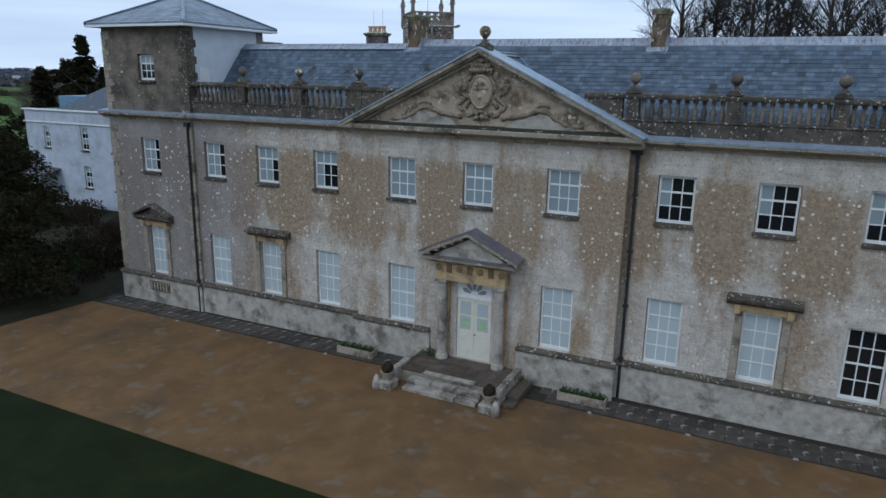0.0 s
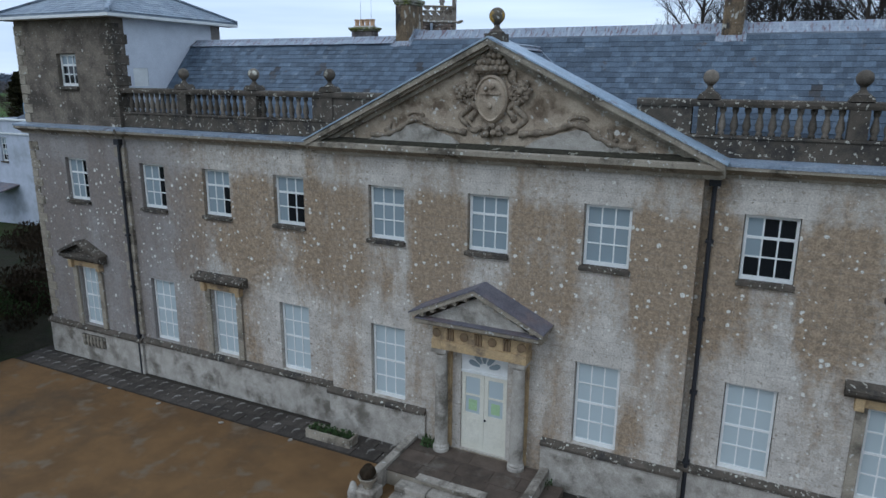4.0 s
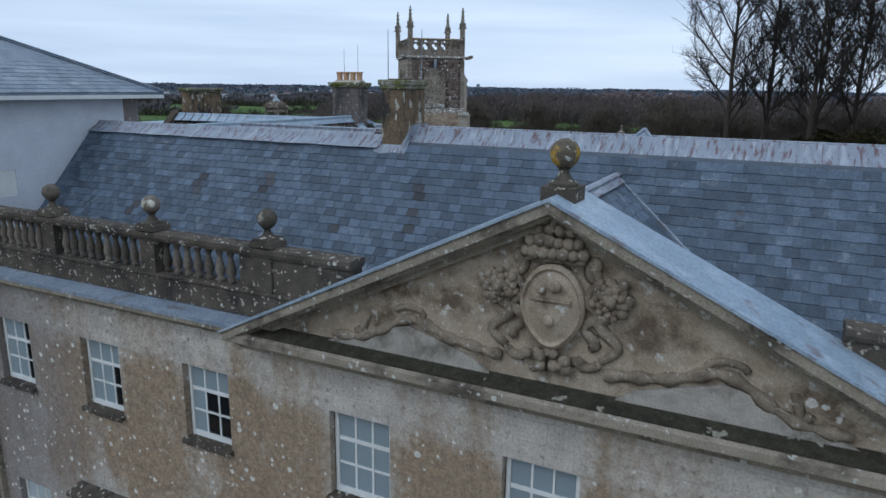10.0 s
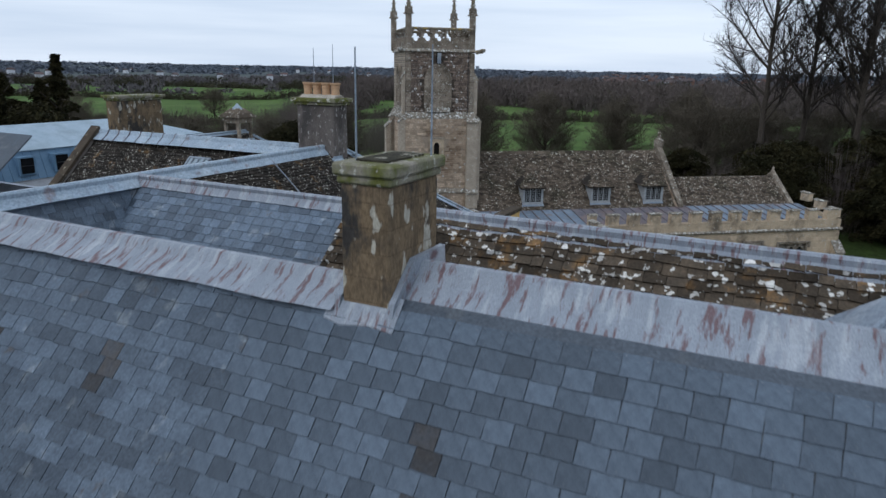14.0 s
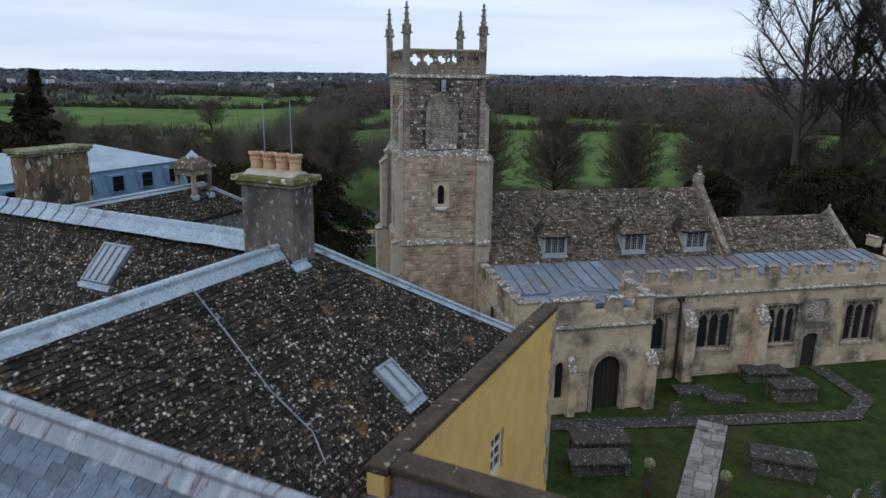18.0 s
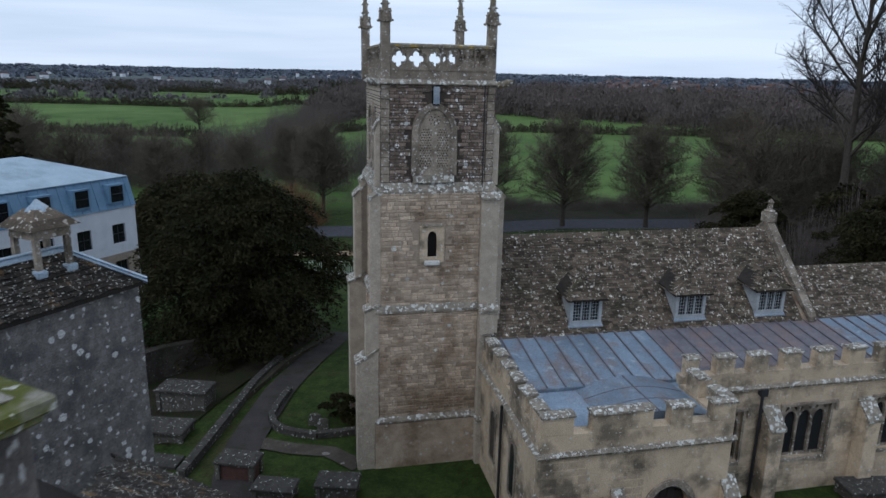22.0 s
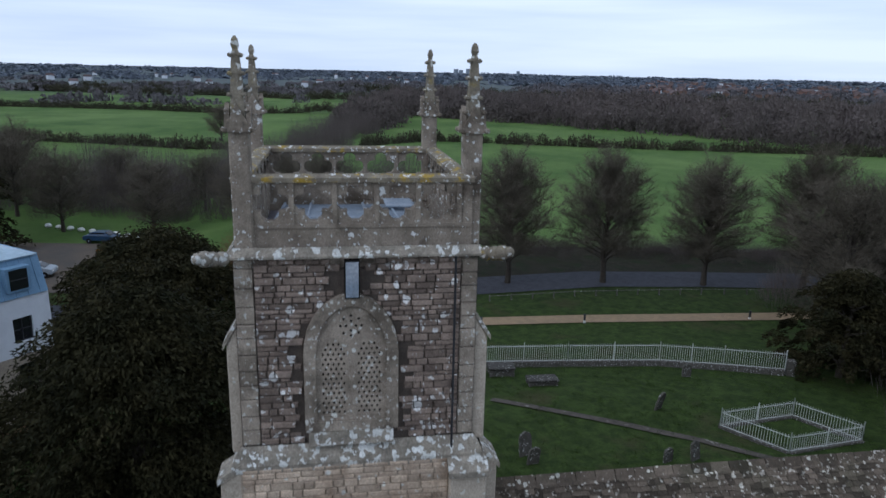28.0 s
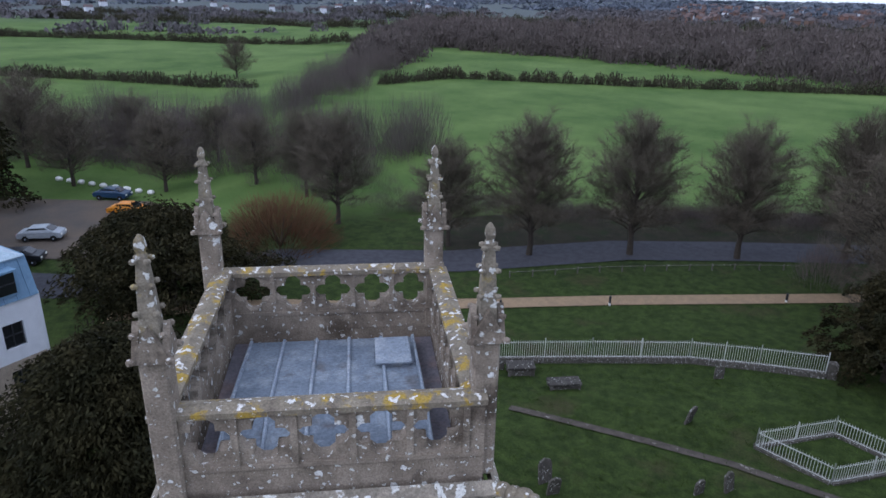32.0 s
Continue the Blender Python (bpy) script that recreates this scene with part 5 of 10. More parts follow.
for x, y, w in ((4.55, -0.62, 1.75), (-5.0, -0.75, 1.7)):
    trough = thing("planting_trough", "long stone trough with low green plants by the wall", "trough", pose(x, y, GZ), "troughs by the wall")
    bm = bmesh.new()
    wall_grid(bm, -w / 2, w / 2, -0.24, 0.24, 0.34, 0.0, [(-w / 2 + 0.06, w / 2 - 0.06, -0.18, 0.18)])
    for v_ in bm.verts:
        v_.co = Vector((v_.co.x, v_.co.z, v_.co.y))
    part("trough", bm, M["trim_stone"], trough)
    bm = bmesh.new()
    box(bm, -w / 2 + 0.062, w / 2 - 0.062, -0.178, 0.178, 0.05, 0.27)
    part("soil", bm, M["soil"], trough)
    bm = bmesh.new()
    leafy(bm, 500, ((-w / 2 + 0.05, w / 2 - 0.05), (-0.2, 0.2), (0.25, 0.45)), 0.05, 3)
    part("plants", bm, M["plant_green"], trough)
bm = bmesh.new()
leafy(bm, 160, ((-1.9, -1.5), (-0.5, -0.15), (GZ + 0.4, GZ + 0.75)), 0.05, 7)
leafy(bm, 160, ((1.8, 2.2), (-0.6, -0.2), (GZ, GZ + 0.4)), 0.05, 8)
solid("weeds", bm, M["plant_green"], "small green weeds growing by the steps", "weeds", kind="stuff")

# paving strip along the wall
bm = bmesh.new()
box(bm, -20.5, 20, -1.25, 0.5, GZ - 0.2, GZ + 0.012)
strip = solid("pavement", bm, M["joint_dirt"], "strip of dark mossy flagstones along the facade", "paving", kind="structure")
flags = {}
x = -20.4
while x < 15:
    w = rnd.choice((0.8, 0.9, 1.0))
    if w not in flags:
        bm = bmesh.new()
        box(bm, 0.01, w - 0.01, -0.58, 0.0, 0, 0.03)
        flags[w] = finish(bm, "flagstone", bevel=0.008)
        flags[w].materials.append(M["flagstone"])
    for row in range(2):
        if -2.2 < x < 2.0:
            continue
        ob = part("flagstone", flags[w], None, strip)
        ob.matrix_basis = pose(x + (0.4 if row else 0), -0.63 if row else -0.03, GZ + 0.012 + rnd.uniform(-0.006, 0.006), rnd.uniform(-0.6, 0.6), rnd.uniform(-0.6, 0.6), 0)
    x += w
bm = bmesh.new()
for k, (x, y) in enumerate(((-14.6, -1.4), (-9, -1.5), (-6.2, -1.35), (5.0, -1.3), (8.3, -1.3), (11.5, -1.3), (-12, -1.45))):
    bmesh.ops.create_icosphere(bm, subdivisions=1, radius=0.08, matrix=pose(x, y, GZ + 0.03, 0, 0, k * 40) @ Matrix.Diagonal((1.3, 0.9, 0.4, 1)))
solid("loose_stone", bm, M["pale_stone"], "few small pale stones lying on the gravel", "stones", kind="stuff")

# ---- roofs of the house ----
RY, RZ = 3.85, 12.93          # where the slates end under the lead
up_main = Vector((0, RY - 0.95, RZ - 9.65))
bm = bmesh.new()
for x0, x1, yt, zt in ((-14.43, -4.9, 4.12, 13.03), (-4.9, 20.0, 4.38, 13.2)):
    slope(bm, [(x0, 0.95, 9.65), (x1, 0.95, 9.65), (x1, RY, RZ), (x0, RY, RZ)])
    slope(bm, [(x0, RY, RZ), (x1, RY, RZ), (x1, yt, zt - 0.06), (x0, yt, zt - 0.06)])
    slope(bm, [(x0, yt, zt - 0.06), (x1, yt, zt - 0.06), (x1, 5.6, 11.3), (x0, 5.6, 11.3)])
main_roof = part("main_roof", bm, M["slate_plain"], house, "steep blue-grey slate roof")
all_slates = tiles_on((-14.43, 0.95, 9.65), (1, 0, 0), up_main, 34.4, up_main.length, 0.25, 0.19, 0.011, seed=2, ragged=0.06)
STREAKS = ((-3.80, 0.10, 2.5, 3.22), (-5.37, 0.10, 2.35, 2.6), (-9.6, 0.1, 2.7, 3.1), (-11.2, 0.1, 2.2, 2.5), (-7.6, 0.1, 2.9, 3.2), (7.6, 0.1, 2.2, 2.7), (10.2, 0.1, 2.6, 3.1))


def streaked(t):
    c = sum(t[2][:4], Vector()) / 4
    return any(abs(c.x - x) < w and a < c.y < b for x, w, a, b in STREAKS)


stained = [t for t in all_slates if streaked(t)]
stain_keys = {id(t) for t in stained}
tile_mesh("slate_streak", stained, M["slate_stain"], main_roof, "slates darkened by moss and rust")
near_slates = [t for t in all_slates if t[0] >= 12 and 8.3 < t[1] < 14.2 and id(t) not in stain_keys][:300]
near_keys = {id(t) for t in near_slates} | stain_keys
tile_mesh("slate_field", [t for t in all_slates if id(t) not in near_keys], M["slate"], main_roof)
bm = bmesh.new()
v_ = [bm.verts.new(p) for p in ((-0.5, 0, 0), (0.5, 0, 0), (0.5, 1, 0), (-0.5, 1, 0), (-0.5, 0, -0.009), (0.5, 0, -0.009))]
for f in TILE_FACES:
    bm.faces.new([v_[i] for i in f])
slate_me = finish(bm, "slate")
slate_me.materials.append(M["slate"])
for _, _, p in near_slates:
    ax, uy = p[1] - p[0], p[3] - p[0]
    nz = ax.cross(uy).normalized()
    ob = part("slate", slate_me, None, main_roof)
    ob.matrix_basis = Matrix.Translation((p[0] + p[1]) / 2) @ Matrix((ax, uy, nz)).transposed().to_4x4()
bm = bmesh.new()
ridge_roll(bm, (-14.43, 4.12, 13.03), (-5.2, 4.12, 13.03), 0.44, 0.21, 0.05, 24, 1)
ridge_roll(bm, (-4.56, 4.38, 13.2), (20, 4.38, 13.2), 0.62, 0.41, 0.05, 60, 2)
part("ridge_lead", bm, M["lead_stained"], house, "pale lead ridge with rusty streaks")
for c in (-4.88, 5.37):
    bm = bmesh.new()
    slope(bm, [(c - 0.40, 3.69, 12.785), (c - 0.2, 3.66, 12.75), (c + 0.1, 3.69, 12.785), (c + 0.38, 3.67, 12.76), (c + 0.38, 3.9, 13.02), (c - 0.40, 3.9, 13.02)], 0.015)
    part("chimney_apron", bm, M["lead_stained"], house, "lead apron below the chimney")
    for side, rise in ((1, 0.2), (-1, 0.0)):
        bm = bmesh.new()
        prism(bm, [(3.72, 12.75), (3.80, 12.99), (4.2, 13.14 + rise), (4.85, 13.14 + rise), (4.95, 12.4), (3.9, 12.4)], "x", c + side * 0.268, c + side * 0.33)
        part("chimney_flashing", bm, M["lead_stained"], house)


def chimney(name, x0, x1, y0, y1, z0, z1, pots, label, cap=0.1, pot_axis="x", mat_name="chimney_stone"):
    bm = bmesh.new()
    box(bm, x0, x1, y0, y1, z0, z1 - 0.2)
    ob = part(name, bm, M[mat_name], house, label, bevel=0.02)
    bm = bmesh.new()
    box(bm, x0 - cap * 0.5, x1 + cap * 0.5, y0 - cap * 0.5, y1 + cap * 0.5, z1 - 0.198, z1 - 0.12)
    box(bm, x0 - cap, x1 + cap, y0 - cap, y1 + cap, z1 - 0.118, z1)
    part("cap", bm, M["mossy_cap"], ob, "mossy projecting stone cap", bevel=0.02)
    for k in range(pots):
        bm = bmesh.new()
        q = (k + 0.5) / pots
        cx = x0 + (x1 - x0) * q if pot_axis == "x" else (x0 + x1) / 2
        cy = (y0 + y1) / 2 if pot_axis == "x" else y0 + (y1 - y0) * q
        lathe(bm, [(0.135, 0), (0.118, 0.1), (0.112, 0.26), (0.125, 0.30), (0.125, 0.33), (0.112, 0.34), (0.15, 0.40), (0.15, 0.43), (0.11, 0.43), (0.10, 0.1)], 14, (cx, cy, z1 - 0.02), caps=False)
        part("chimney_pot", bm, M["pot"], ob, "buff clay chimney pot", smooth=False)
    if pots:
        bm = bmesh.new()
        prism(bm, [(y0 + 0.02, z1 - 0.01), (y1 - 0.02, z1 - 0.01), (y1 - 0.2, z1 + 0.09), (y0 + 0.2, z1 + 0.09)], "x", x0 + 0.02, x1 - 0.02)
        part("flaunching", bm, M["pale_stone"], ob, "pale mortar bedding the pots", bevel=0.03)
    return ob


for c in (-4.88, 5.37):
    stack = chimney("chimney", c - 0.265, c + 0.265, 3.82, 4.79, 11.5, 14.28, 0, "tall lichened stone stack on the ridge", 0.06)
    bm = bmesh.new()
    box(bm, c - 0.17, c + 0.17, 3.95, 4.66, 14.281, 14.30)
    part("flue_top", bm, M["moss"], stack, "dark slab over the flue")
pot_stack = chimney("chimney", -14.0, -12.74, 14.5, 15.15, 11.0, 14.25, 4, "wide grey rendered stack with four pots", 0.13, mat_name="grey_stack")
for x, y, z0, z1 in ((-5.08, 4.0, 14.2, 15.3), (-4.66, 4.72, 14.2, 15.35), (-13.6, 14.8, 14.5, 15.6), (-12.95, 14.8, 14.5, 15.7)):
    bm = bmesh.new()
    tube(bm, (x, y, z0), (x, y, z1), 0.012, 0.008, 6)
    part("lightning_rod", bm, M["lead"], house, "thin upright metal rod")

# long stone-slated range behind the main ridge
bm = bmesh.new()
slope(bm, [(-7.45, 6.1, 11.75), (20, 6.1, 11.75), (20, 7.4, 13.05), (-7.45, 7.4, 13.05)])
slope(bm, [(-7.45, 7.4, 13.05), (20, 7.4, 13.05), (20, 9.3, 11.2), (-7.45, 9.3, 11.2)])
rear_roof = part("rear_roof", bm, M["stone_tile_base"], house, "stone-slated rear roof with pale lichen")
bm = bmesh.new()
box(bm, -7.45, 20, 6.2, 6.4, 10.5, 11.70)
prism(bm, [(6.2, 11.7), (9.2, 11.2), (7.4, 12.95)], "x", -7.44, -7.2)
part("rear_wall", bm, M["cream_render"], house)
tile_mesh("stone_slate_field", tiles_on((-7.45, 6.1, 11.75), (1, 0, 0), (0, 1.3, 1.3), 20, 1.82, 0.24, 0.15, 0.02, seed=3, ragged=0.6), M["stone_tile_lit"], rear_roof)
bm = bmesh.new()
ridge_roll(bm, (-7.5, 7.4, 13.05), (20, 7.4, 13.05), 0.2, 0.2, 0.05, 70, 3)
part("ridge_lead", bm, M["lead_stained"], house)
bm = bmesh.new()
prism(bm, [(5.4, 11.3), (6.7, 11.3), (6.7, 12.45), (5.4, 12.45)], "x", -0.75, 0.65)
part("lantern_base", bm, M["slate_plain"], house)
bm = bmesh.new()
apex = bm.verts.new((-0.05, 6.15, 13.32))
ring = [bm.verts.new(p) for p in ((-0.95, 5.25, 12.42), (0.85, 5.25, 12.42), (0.85, 6.95, 12.42), (-0.95, 6.95, 12.42))]
bm.faces.new(ring[::-1])
for k in range(4):
    bm.faces.new((ring[k], ring[(k + 1) % 4], apex))
part("lead_pyramid", bm, M["lead"], house, "small lead pyramid roof")
bm = bmesh.new()
for p in ((-0.95, 5.25), (0.85, 5.25)):
    tube(bm, (p[0], p[1], 12.44), (-0.05, 6.15, 13.34), 0.035, 0.035, 6)
part("hip_roll", bm, M["lead"], house)
bm = bmesh.new()
box(bm, -14.4, 20, 5.35, 6.2, 10.9, 11.3)
part("valley_gutter", bm, M["lead_dull"], house, "lead-lined valley gutter")

# slate range with a window below its eaves
bm = bmesh.new()
slope(bm, [(-12.85, 6.4, 11.05), (-7.3, 6.4, 11.05), (-7.45, 8.2, 12.85), (-13.1, 8.2, 12.85)])
slope(bm, [(-13.1, 8.2, 12.85), (-7.45, 8.2, 12.85), (-7.3, 10.0, 11.05), (-12.85, 10.0, 11.05)])
slope(bm, [(-7.3, 6.4, 11.05), (-7.0, 8.2, 11.6), (-7.45, 8.2, 12.85)])
slope(bm, [(-7.3, 10.0, 11.05), (-7.45, 8.2, 12.85), (-7.0, 8.2, 11.6)])
side_roof = part("side_roof", bm, M["slate_plain"], house, "patched blue slate roof")
tile_mesh("slate_field", tiles_on((-12.9, 6.4, 11.05), (1, 0, 0), (0, 1.8, 1.8), 5.55, 2.54, 0.23, 0.17, 0.009, seed=5, ragged=0.12), M["slate"], side_roof)
bm = bmesh.new()
ridge_roll(bm, (-13.1, 8.2, 12.86), (-7.4, 8.2, 12.86), 0.17, 0.17, 0.05, 20, 4)
ridge_roll(bm, (-7.42, 8.2, 12.86), (-7.28, 6.45, 11.1), 0.09, 0.06, 0.04, 4, 5)
ridge_roll(bm, (-13.08, 8.2, 12.87), (-12.83, 6.45, 11.12), 0.10, 0.05, 0.04, 5, 9)
part("ridge_lead", bm, M["lead_stained"], house)
bm = bmesh.new()
wall_grid(bm, -14.4, -7.35, 9.5, 11.05, 6.6, 6.8, [(-11.5, -10.75, 10.0, 10.98)])
part("light_well_wall", bm, M["cream_render"], house)
sash(house, -11.48, -10.77, 10.02, 10.96, 6.66, 2, 1, lambda i, j: "glass_dark", sill=False)

# tall range with the ridge running back, slate at its front part
AX, AZ, EX, EZ = -13.1, 12.82, -9.55, 10.05
bm = bmesh.new()
slope(bm, [(EX, 8.2, EZ), (EX, 19.05, EZ), (AX, 15.1, AZ), (AX, 8.2, AZ)])
slope(bm, [(-12.2, 5.2, 10.8), (-12.2, 8.3, 10.8), (AX, 8.3, AZ), (AX, 5.0, AZ)])
slope(bm, [(AX, 5.0, AZ), (AX, 15.1, AZ), (-16.4, 19.05, EZ), (-16.4, 5.0, EZ)])
slope(bm, [(EX, 20.6, 8.96), (-19.6, 20.6, 8.96), (-16.4, 19.05, EZ), (AX, 15.1, AZ), (EX, 19.05, EZ)])
cross_roof = part("cross_roof", bm, M["stone_tile_base"], house, "dark stone-slated roof flecked with lichen")
upA = Vector((AX - EX, 0, AZ - EZ))
LA = upA.length
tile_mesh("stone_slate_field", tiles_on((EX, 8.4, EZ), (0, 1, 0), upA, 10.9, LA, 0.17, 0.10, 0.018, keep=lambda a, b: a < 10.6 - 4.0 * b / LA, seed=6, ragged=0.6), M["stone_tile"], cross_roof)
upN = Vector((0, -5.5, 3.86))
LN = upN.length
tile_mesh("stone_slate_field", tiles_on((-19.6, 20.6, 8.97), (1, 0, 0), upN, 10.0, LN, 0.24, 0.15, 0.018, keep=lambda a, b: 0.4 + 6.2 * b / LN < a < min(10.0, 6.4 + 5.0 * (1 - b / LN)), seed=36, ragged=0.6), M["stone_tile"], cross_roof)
upF = Vector((AX + 12.2, 0, AZ - 10.8))
tile_mesh("slate_field", tiles_on((-12.2, 5.2, 10.8), (0, 1, 0), upF, 3.1, upF.length, 0.23, 0.17, 0.009, seed=7, ragged=0.1), M["slate"], cross_roof)
bm = bmesh.new()
ridge_roll(bm, (AX, 5.0, AZ + 0.06), (AX, 14.45, AZ + 0.06), 0.21, 0.20, 0.06, 26, 6)
part("ridge_lead", bm, M["lead_bright"], house)
bm = bmesh.new()
ridge_roll(bm, (AX, 15.2, AZ + 0.03), (EX - 0.1, 19.0, EZ + 0.13), 0.17, 0.10, 0.05, 14, 7)
part("hip_lead", bm, M["lead_bright"], house)
bm = bmesh.new()
slope(bm, [(-12.76, 14.38, 12.62), (-12.6, 14.38, 12.50), (-12.6, 14.85, 12.50), (-12.76, 14.85, 12.62)], 0.03)
box(bm, -12.76, -12.72, 14.46, 14.85, 12.3, 12.66)
part("chimney_flashing", bm, M["lead_bright"], house, "lead soaker at the foot of the stack")
bm = bmesh.new()
drop = [(-12.98, 12.12, 12.80), (-12.1, 12.02, 12.12), (-11.21, 11.9, 11.43), (-10.5, 11.98, 10.88), (-10.1, 11.75, 10.57)]
rope(bm, drop, 0.014, 5)
part("conductor_strip", bm, M["lead"], house, "thin metal strip down the roof")


def rooflight(centre, along, up, w, h, n_bars, lab):
    c, a, u = Vector(centre), Vector(along).normalized(), Vector(up).normalized()
    n = a.cross(u).normalized()
    n = n if n.z > 0 else -n
    m = Matrix((a, u, n)).transposed().to_4x4()
    m.translation = c
    bm = bmesh.new()
    wall_grid(bm, -w / 2, w / 2, -h / 2, h / 2, 0.0, 0.13, [(-w / 2 + 0.05, w / 2 - 0.05, -h / 2 + 0.04, h / 2 - 0.06)])
    for v in bm.verts:
        v.co = m @ Vector((v.co.x, v.co.z, v.co.y))
    ob = part("rooflight", bm, M["lead"], house, lab)
    bm = bmesh.new()
    box(bm, -w / 2 - 0.05, w / 2 + 0.05, -h / 2 - 0.16, -h / 2 - 0.002, 0.0, 0.06)
    part("apron", moved(bm, m), M["lead_bright"], ob)
    for k in range(1, n_bars):
        x = -w / 2 + w * k / n_bars
        bm = bmesh.new()
        box(bm, x - 0.018, x + 0.018, -h / 2 + 0.04, h / 2 - 0.06, 0.05, 0.14)
        part("glazing_bar", moved(bm, m), M["lead"], ob)
    for k in range(n_bars):
        bm = bmesh.new()
        x = -w / 2 + w * (k + 0.5) / n_bars
        box(bm, x - w / n_bars / 2 + 0.02, x + w / n_bars / 2 - 0.02, -h / 2, h / 2 - 0.06, 0.08, 0.10)
        for v in bm.verts:
            v.co = m @ v.co
        part("pane", bm, M["skylight_glass"], ob)


rooflight((-10.4, 14.3, AZ - (AX + 10.4) * (AZ - EZ) / (AX - EX)), (0, 1, 0), upA, 0.56, 0.85, 2, "narrow glazed rooflight in a lead frame")

# yellow side wall with its parapet
bm = bmesh.new()
wall_grid(bm, 12.0, 20.3, 1.5, 10.45, -9.25, -9.55, [(16.2, 16.9, 7.9, 8.9)], swap=True)
yellow = part("yellow_wall", bm, M["yellow"], house, "yellow limewashed side wall")
sash(yellow, 16.22, 16.88, 7.92, 8.88, 0, 2, 3, lambda i, j: "glass_dark", sill=False, m=Matrix.Translation((-9.3, 0, 0)) @ Matrix.Rotation(radians(90), 4, "Z"), name="small_window")
bm = bmesh.new()
box(bm, -9.58, -9.2, 12.0, 20.35, 10.452, 10.60)
part("coping", bm, M["brown_coping"], yellow, "mossy brown stone coping", bevel=0.02)
for k in range(11):
    bm = bmesh.new()
    w = 0.34 if k % 2 else 0.2
    box(bm, -9.56, -9.235, 20.3 - w, 20.32, 5.6 + k * 0.42, 6.0 + k * 0.42)
    part("quoin", bm, M["pale_stone"], yellow)
bm = bmesh.new()
box(bm, -9.2, -6.75, 12.15, 12.45, 9.2, 10.5)
box(bm, -7.05, -6.75, 9.3, 12.15, 9.2, 10.5)
part("court_wall", bm, M["lead_dull"], house, "dark lead-faced parapet")
bm = bmesh.new()
box(bm, -9.2, -6.65, 12.05, 12.55, 10.502, 10.63)
box(bm, -7.15, -6.65, 9.3, 12.05, 10.502, 10.63)
part("coping", bm, M["brown_coping"], house, "mossy brown parapet coping", bevel=0.02)
bm = bmesh.new()
box(bm, -9.5, -7.06, 9.3, 12.14, 9.9, 10.1)
part("flat_roof", bm, M["lead_dull"], house, "dark flat lead roof behind a parapet")
bm = bmesh.new()
box(bm, -15.3, -9.56, 9.0, 18.9, 1.0, 9.95)
box(bm, -9.54, -6.8, 9.32, 12.1, 1.0, 9.2)
part("range_wall", bm, M["yellow"], house)
bm = bmesh.new()
box(bm, -15.8, -9.8, 18.92, 20.4, 1.0, 8.8)
part("range_wall", bm, M["cream_render"], house)

# west range with stone slates and a glazed rooflight, and the one behind it
bm = bmesh.new()
slope(bm, [(-24.0, 11.6, 8.5), (-12.9, 11.6, 8.5), (-13.3, 15.7, 12.55), (-24.0, 15.7, 12.6)])
slope(bm, [(-24.0, 15.7, 12.6), (-13.3, 15.7, 12.55), (-12.9, 19.6, 8.7), (-24.0, 19.6, 8.7)])
west_roof = part("west_roof", bm, M["stone_tile_base"], house, "dark stone-slated west roof")
upC = Vector((0, 4.1, 4.05))
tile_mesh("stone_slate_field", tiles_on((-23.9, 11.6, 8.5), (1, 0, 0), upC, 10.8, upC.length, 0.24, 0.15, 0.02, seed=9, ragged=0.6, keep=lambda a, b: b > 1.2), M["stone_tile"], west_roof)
bm = bmesh.new()
ridge_roll(bm, (-23.9, 15.7, 12.64), (-13.9, 15.6, 12.72), 0.38, 0.28, 0.06, 16, 10)
west_lead = part("ridge_lead", bm, M["lead_bright"], house)
for k in range(18):
    bm = bmesh.new()
    x = -23.4 + k * 0.55
    z = 12.647 + (x + 23.9) * 0.008
    ridge_roll(bm, (x, 15.66, z), (x + 0.035, 15.66, z), 0.385, 0.285, 0.068, 1, 10)
    part("seam", bm, M["lead_dull"], west_lead)
rooflight((-18.5, 14.83, 11.71), (1, 0, 0), upC, 0.92, 1.05, 4, "glazed rooflight with grey bars")
bm = bmesh.new()
box(bm, -24.0, -15.4, 11.8, 19.4, 1, 8.5)
prism(bm, [(11.5, 8.4), (19.7, 8.6), (15.7, 12.75)], "x", -24.25, -23.95)
part("range_wall", bm, M["house_stone"], house)
bm = bmesh.new()
sweep(bm, [(-24.1, 11.5, 8.6), (-24.1, 15.7, 12.78)], 0.2, 0.1)
part("gable_coping", bm, M["brown_coping"], house)
chimney("chimney", -24.65, -23.95, 16.6, 18.6, 9, 13.9, 0, "broad squat stone stack", 0.12)
NX, NZ = -23.35, 12.16          # ridge of the north range
bm = bmesh.new()
slope(bm, [(-22.15, 16.8, 11.22), (-22.15, 23.85, 11.22), (NX, 22.6, NZ), (NX, 16.8, NZ)])
slope(bm, [(NX, 16.8, NZ), (NX, 22.6, NZ), (-24.55, 23.85, 11.22), (-24.55, 16.8, 11.22)])
slope(bm, [(-22.15, 23.85, 11.22), (-24.55, 23.85, 11.22), (NX, 22.6, NZ)])
north_roof = part("north_roof", bm, M["stone_tile_base"], house, "lichen-flecked stone roof of the north range")
upB = Vector((NX + 22.15, 0, NZ - 11.22))
tile_mesh("stone_slate_field", tiles_on((-22.15, 16.8, 11.23), (0, 1, 0), upB, 7.0, upB.length, 0.24, 0.15, 0.02, keep=lambda a, b: a < 6.95 - 1.2 * b / upB.length, seed=12, ragged=0.6), M["stone_tile"], north_roof)
bm = bmesh.new()
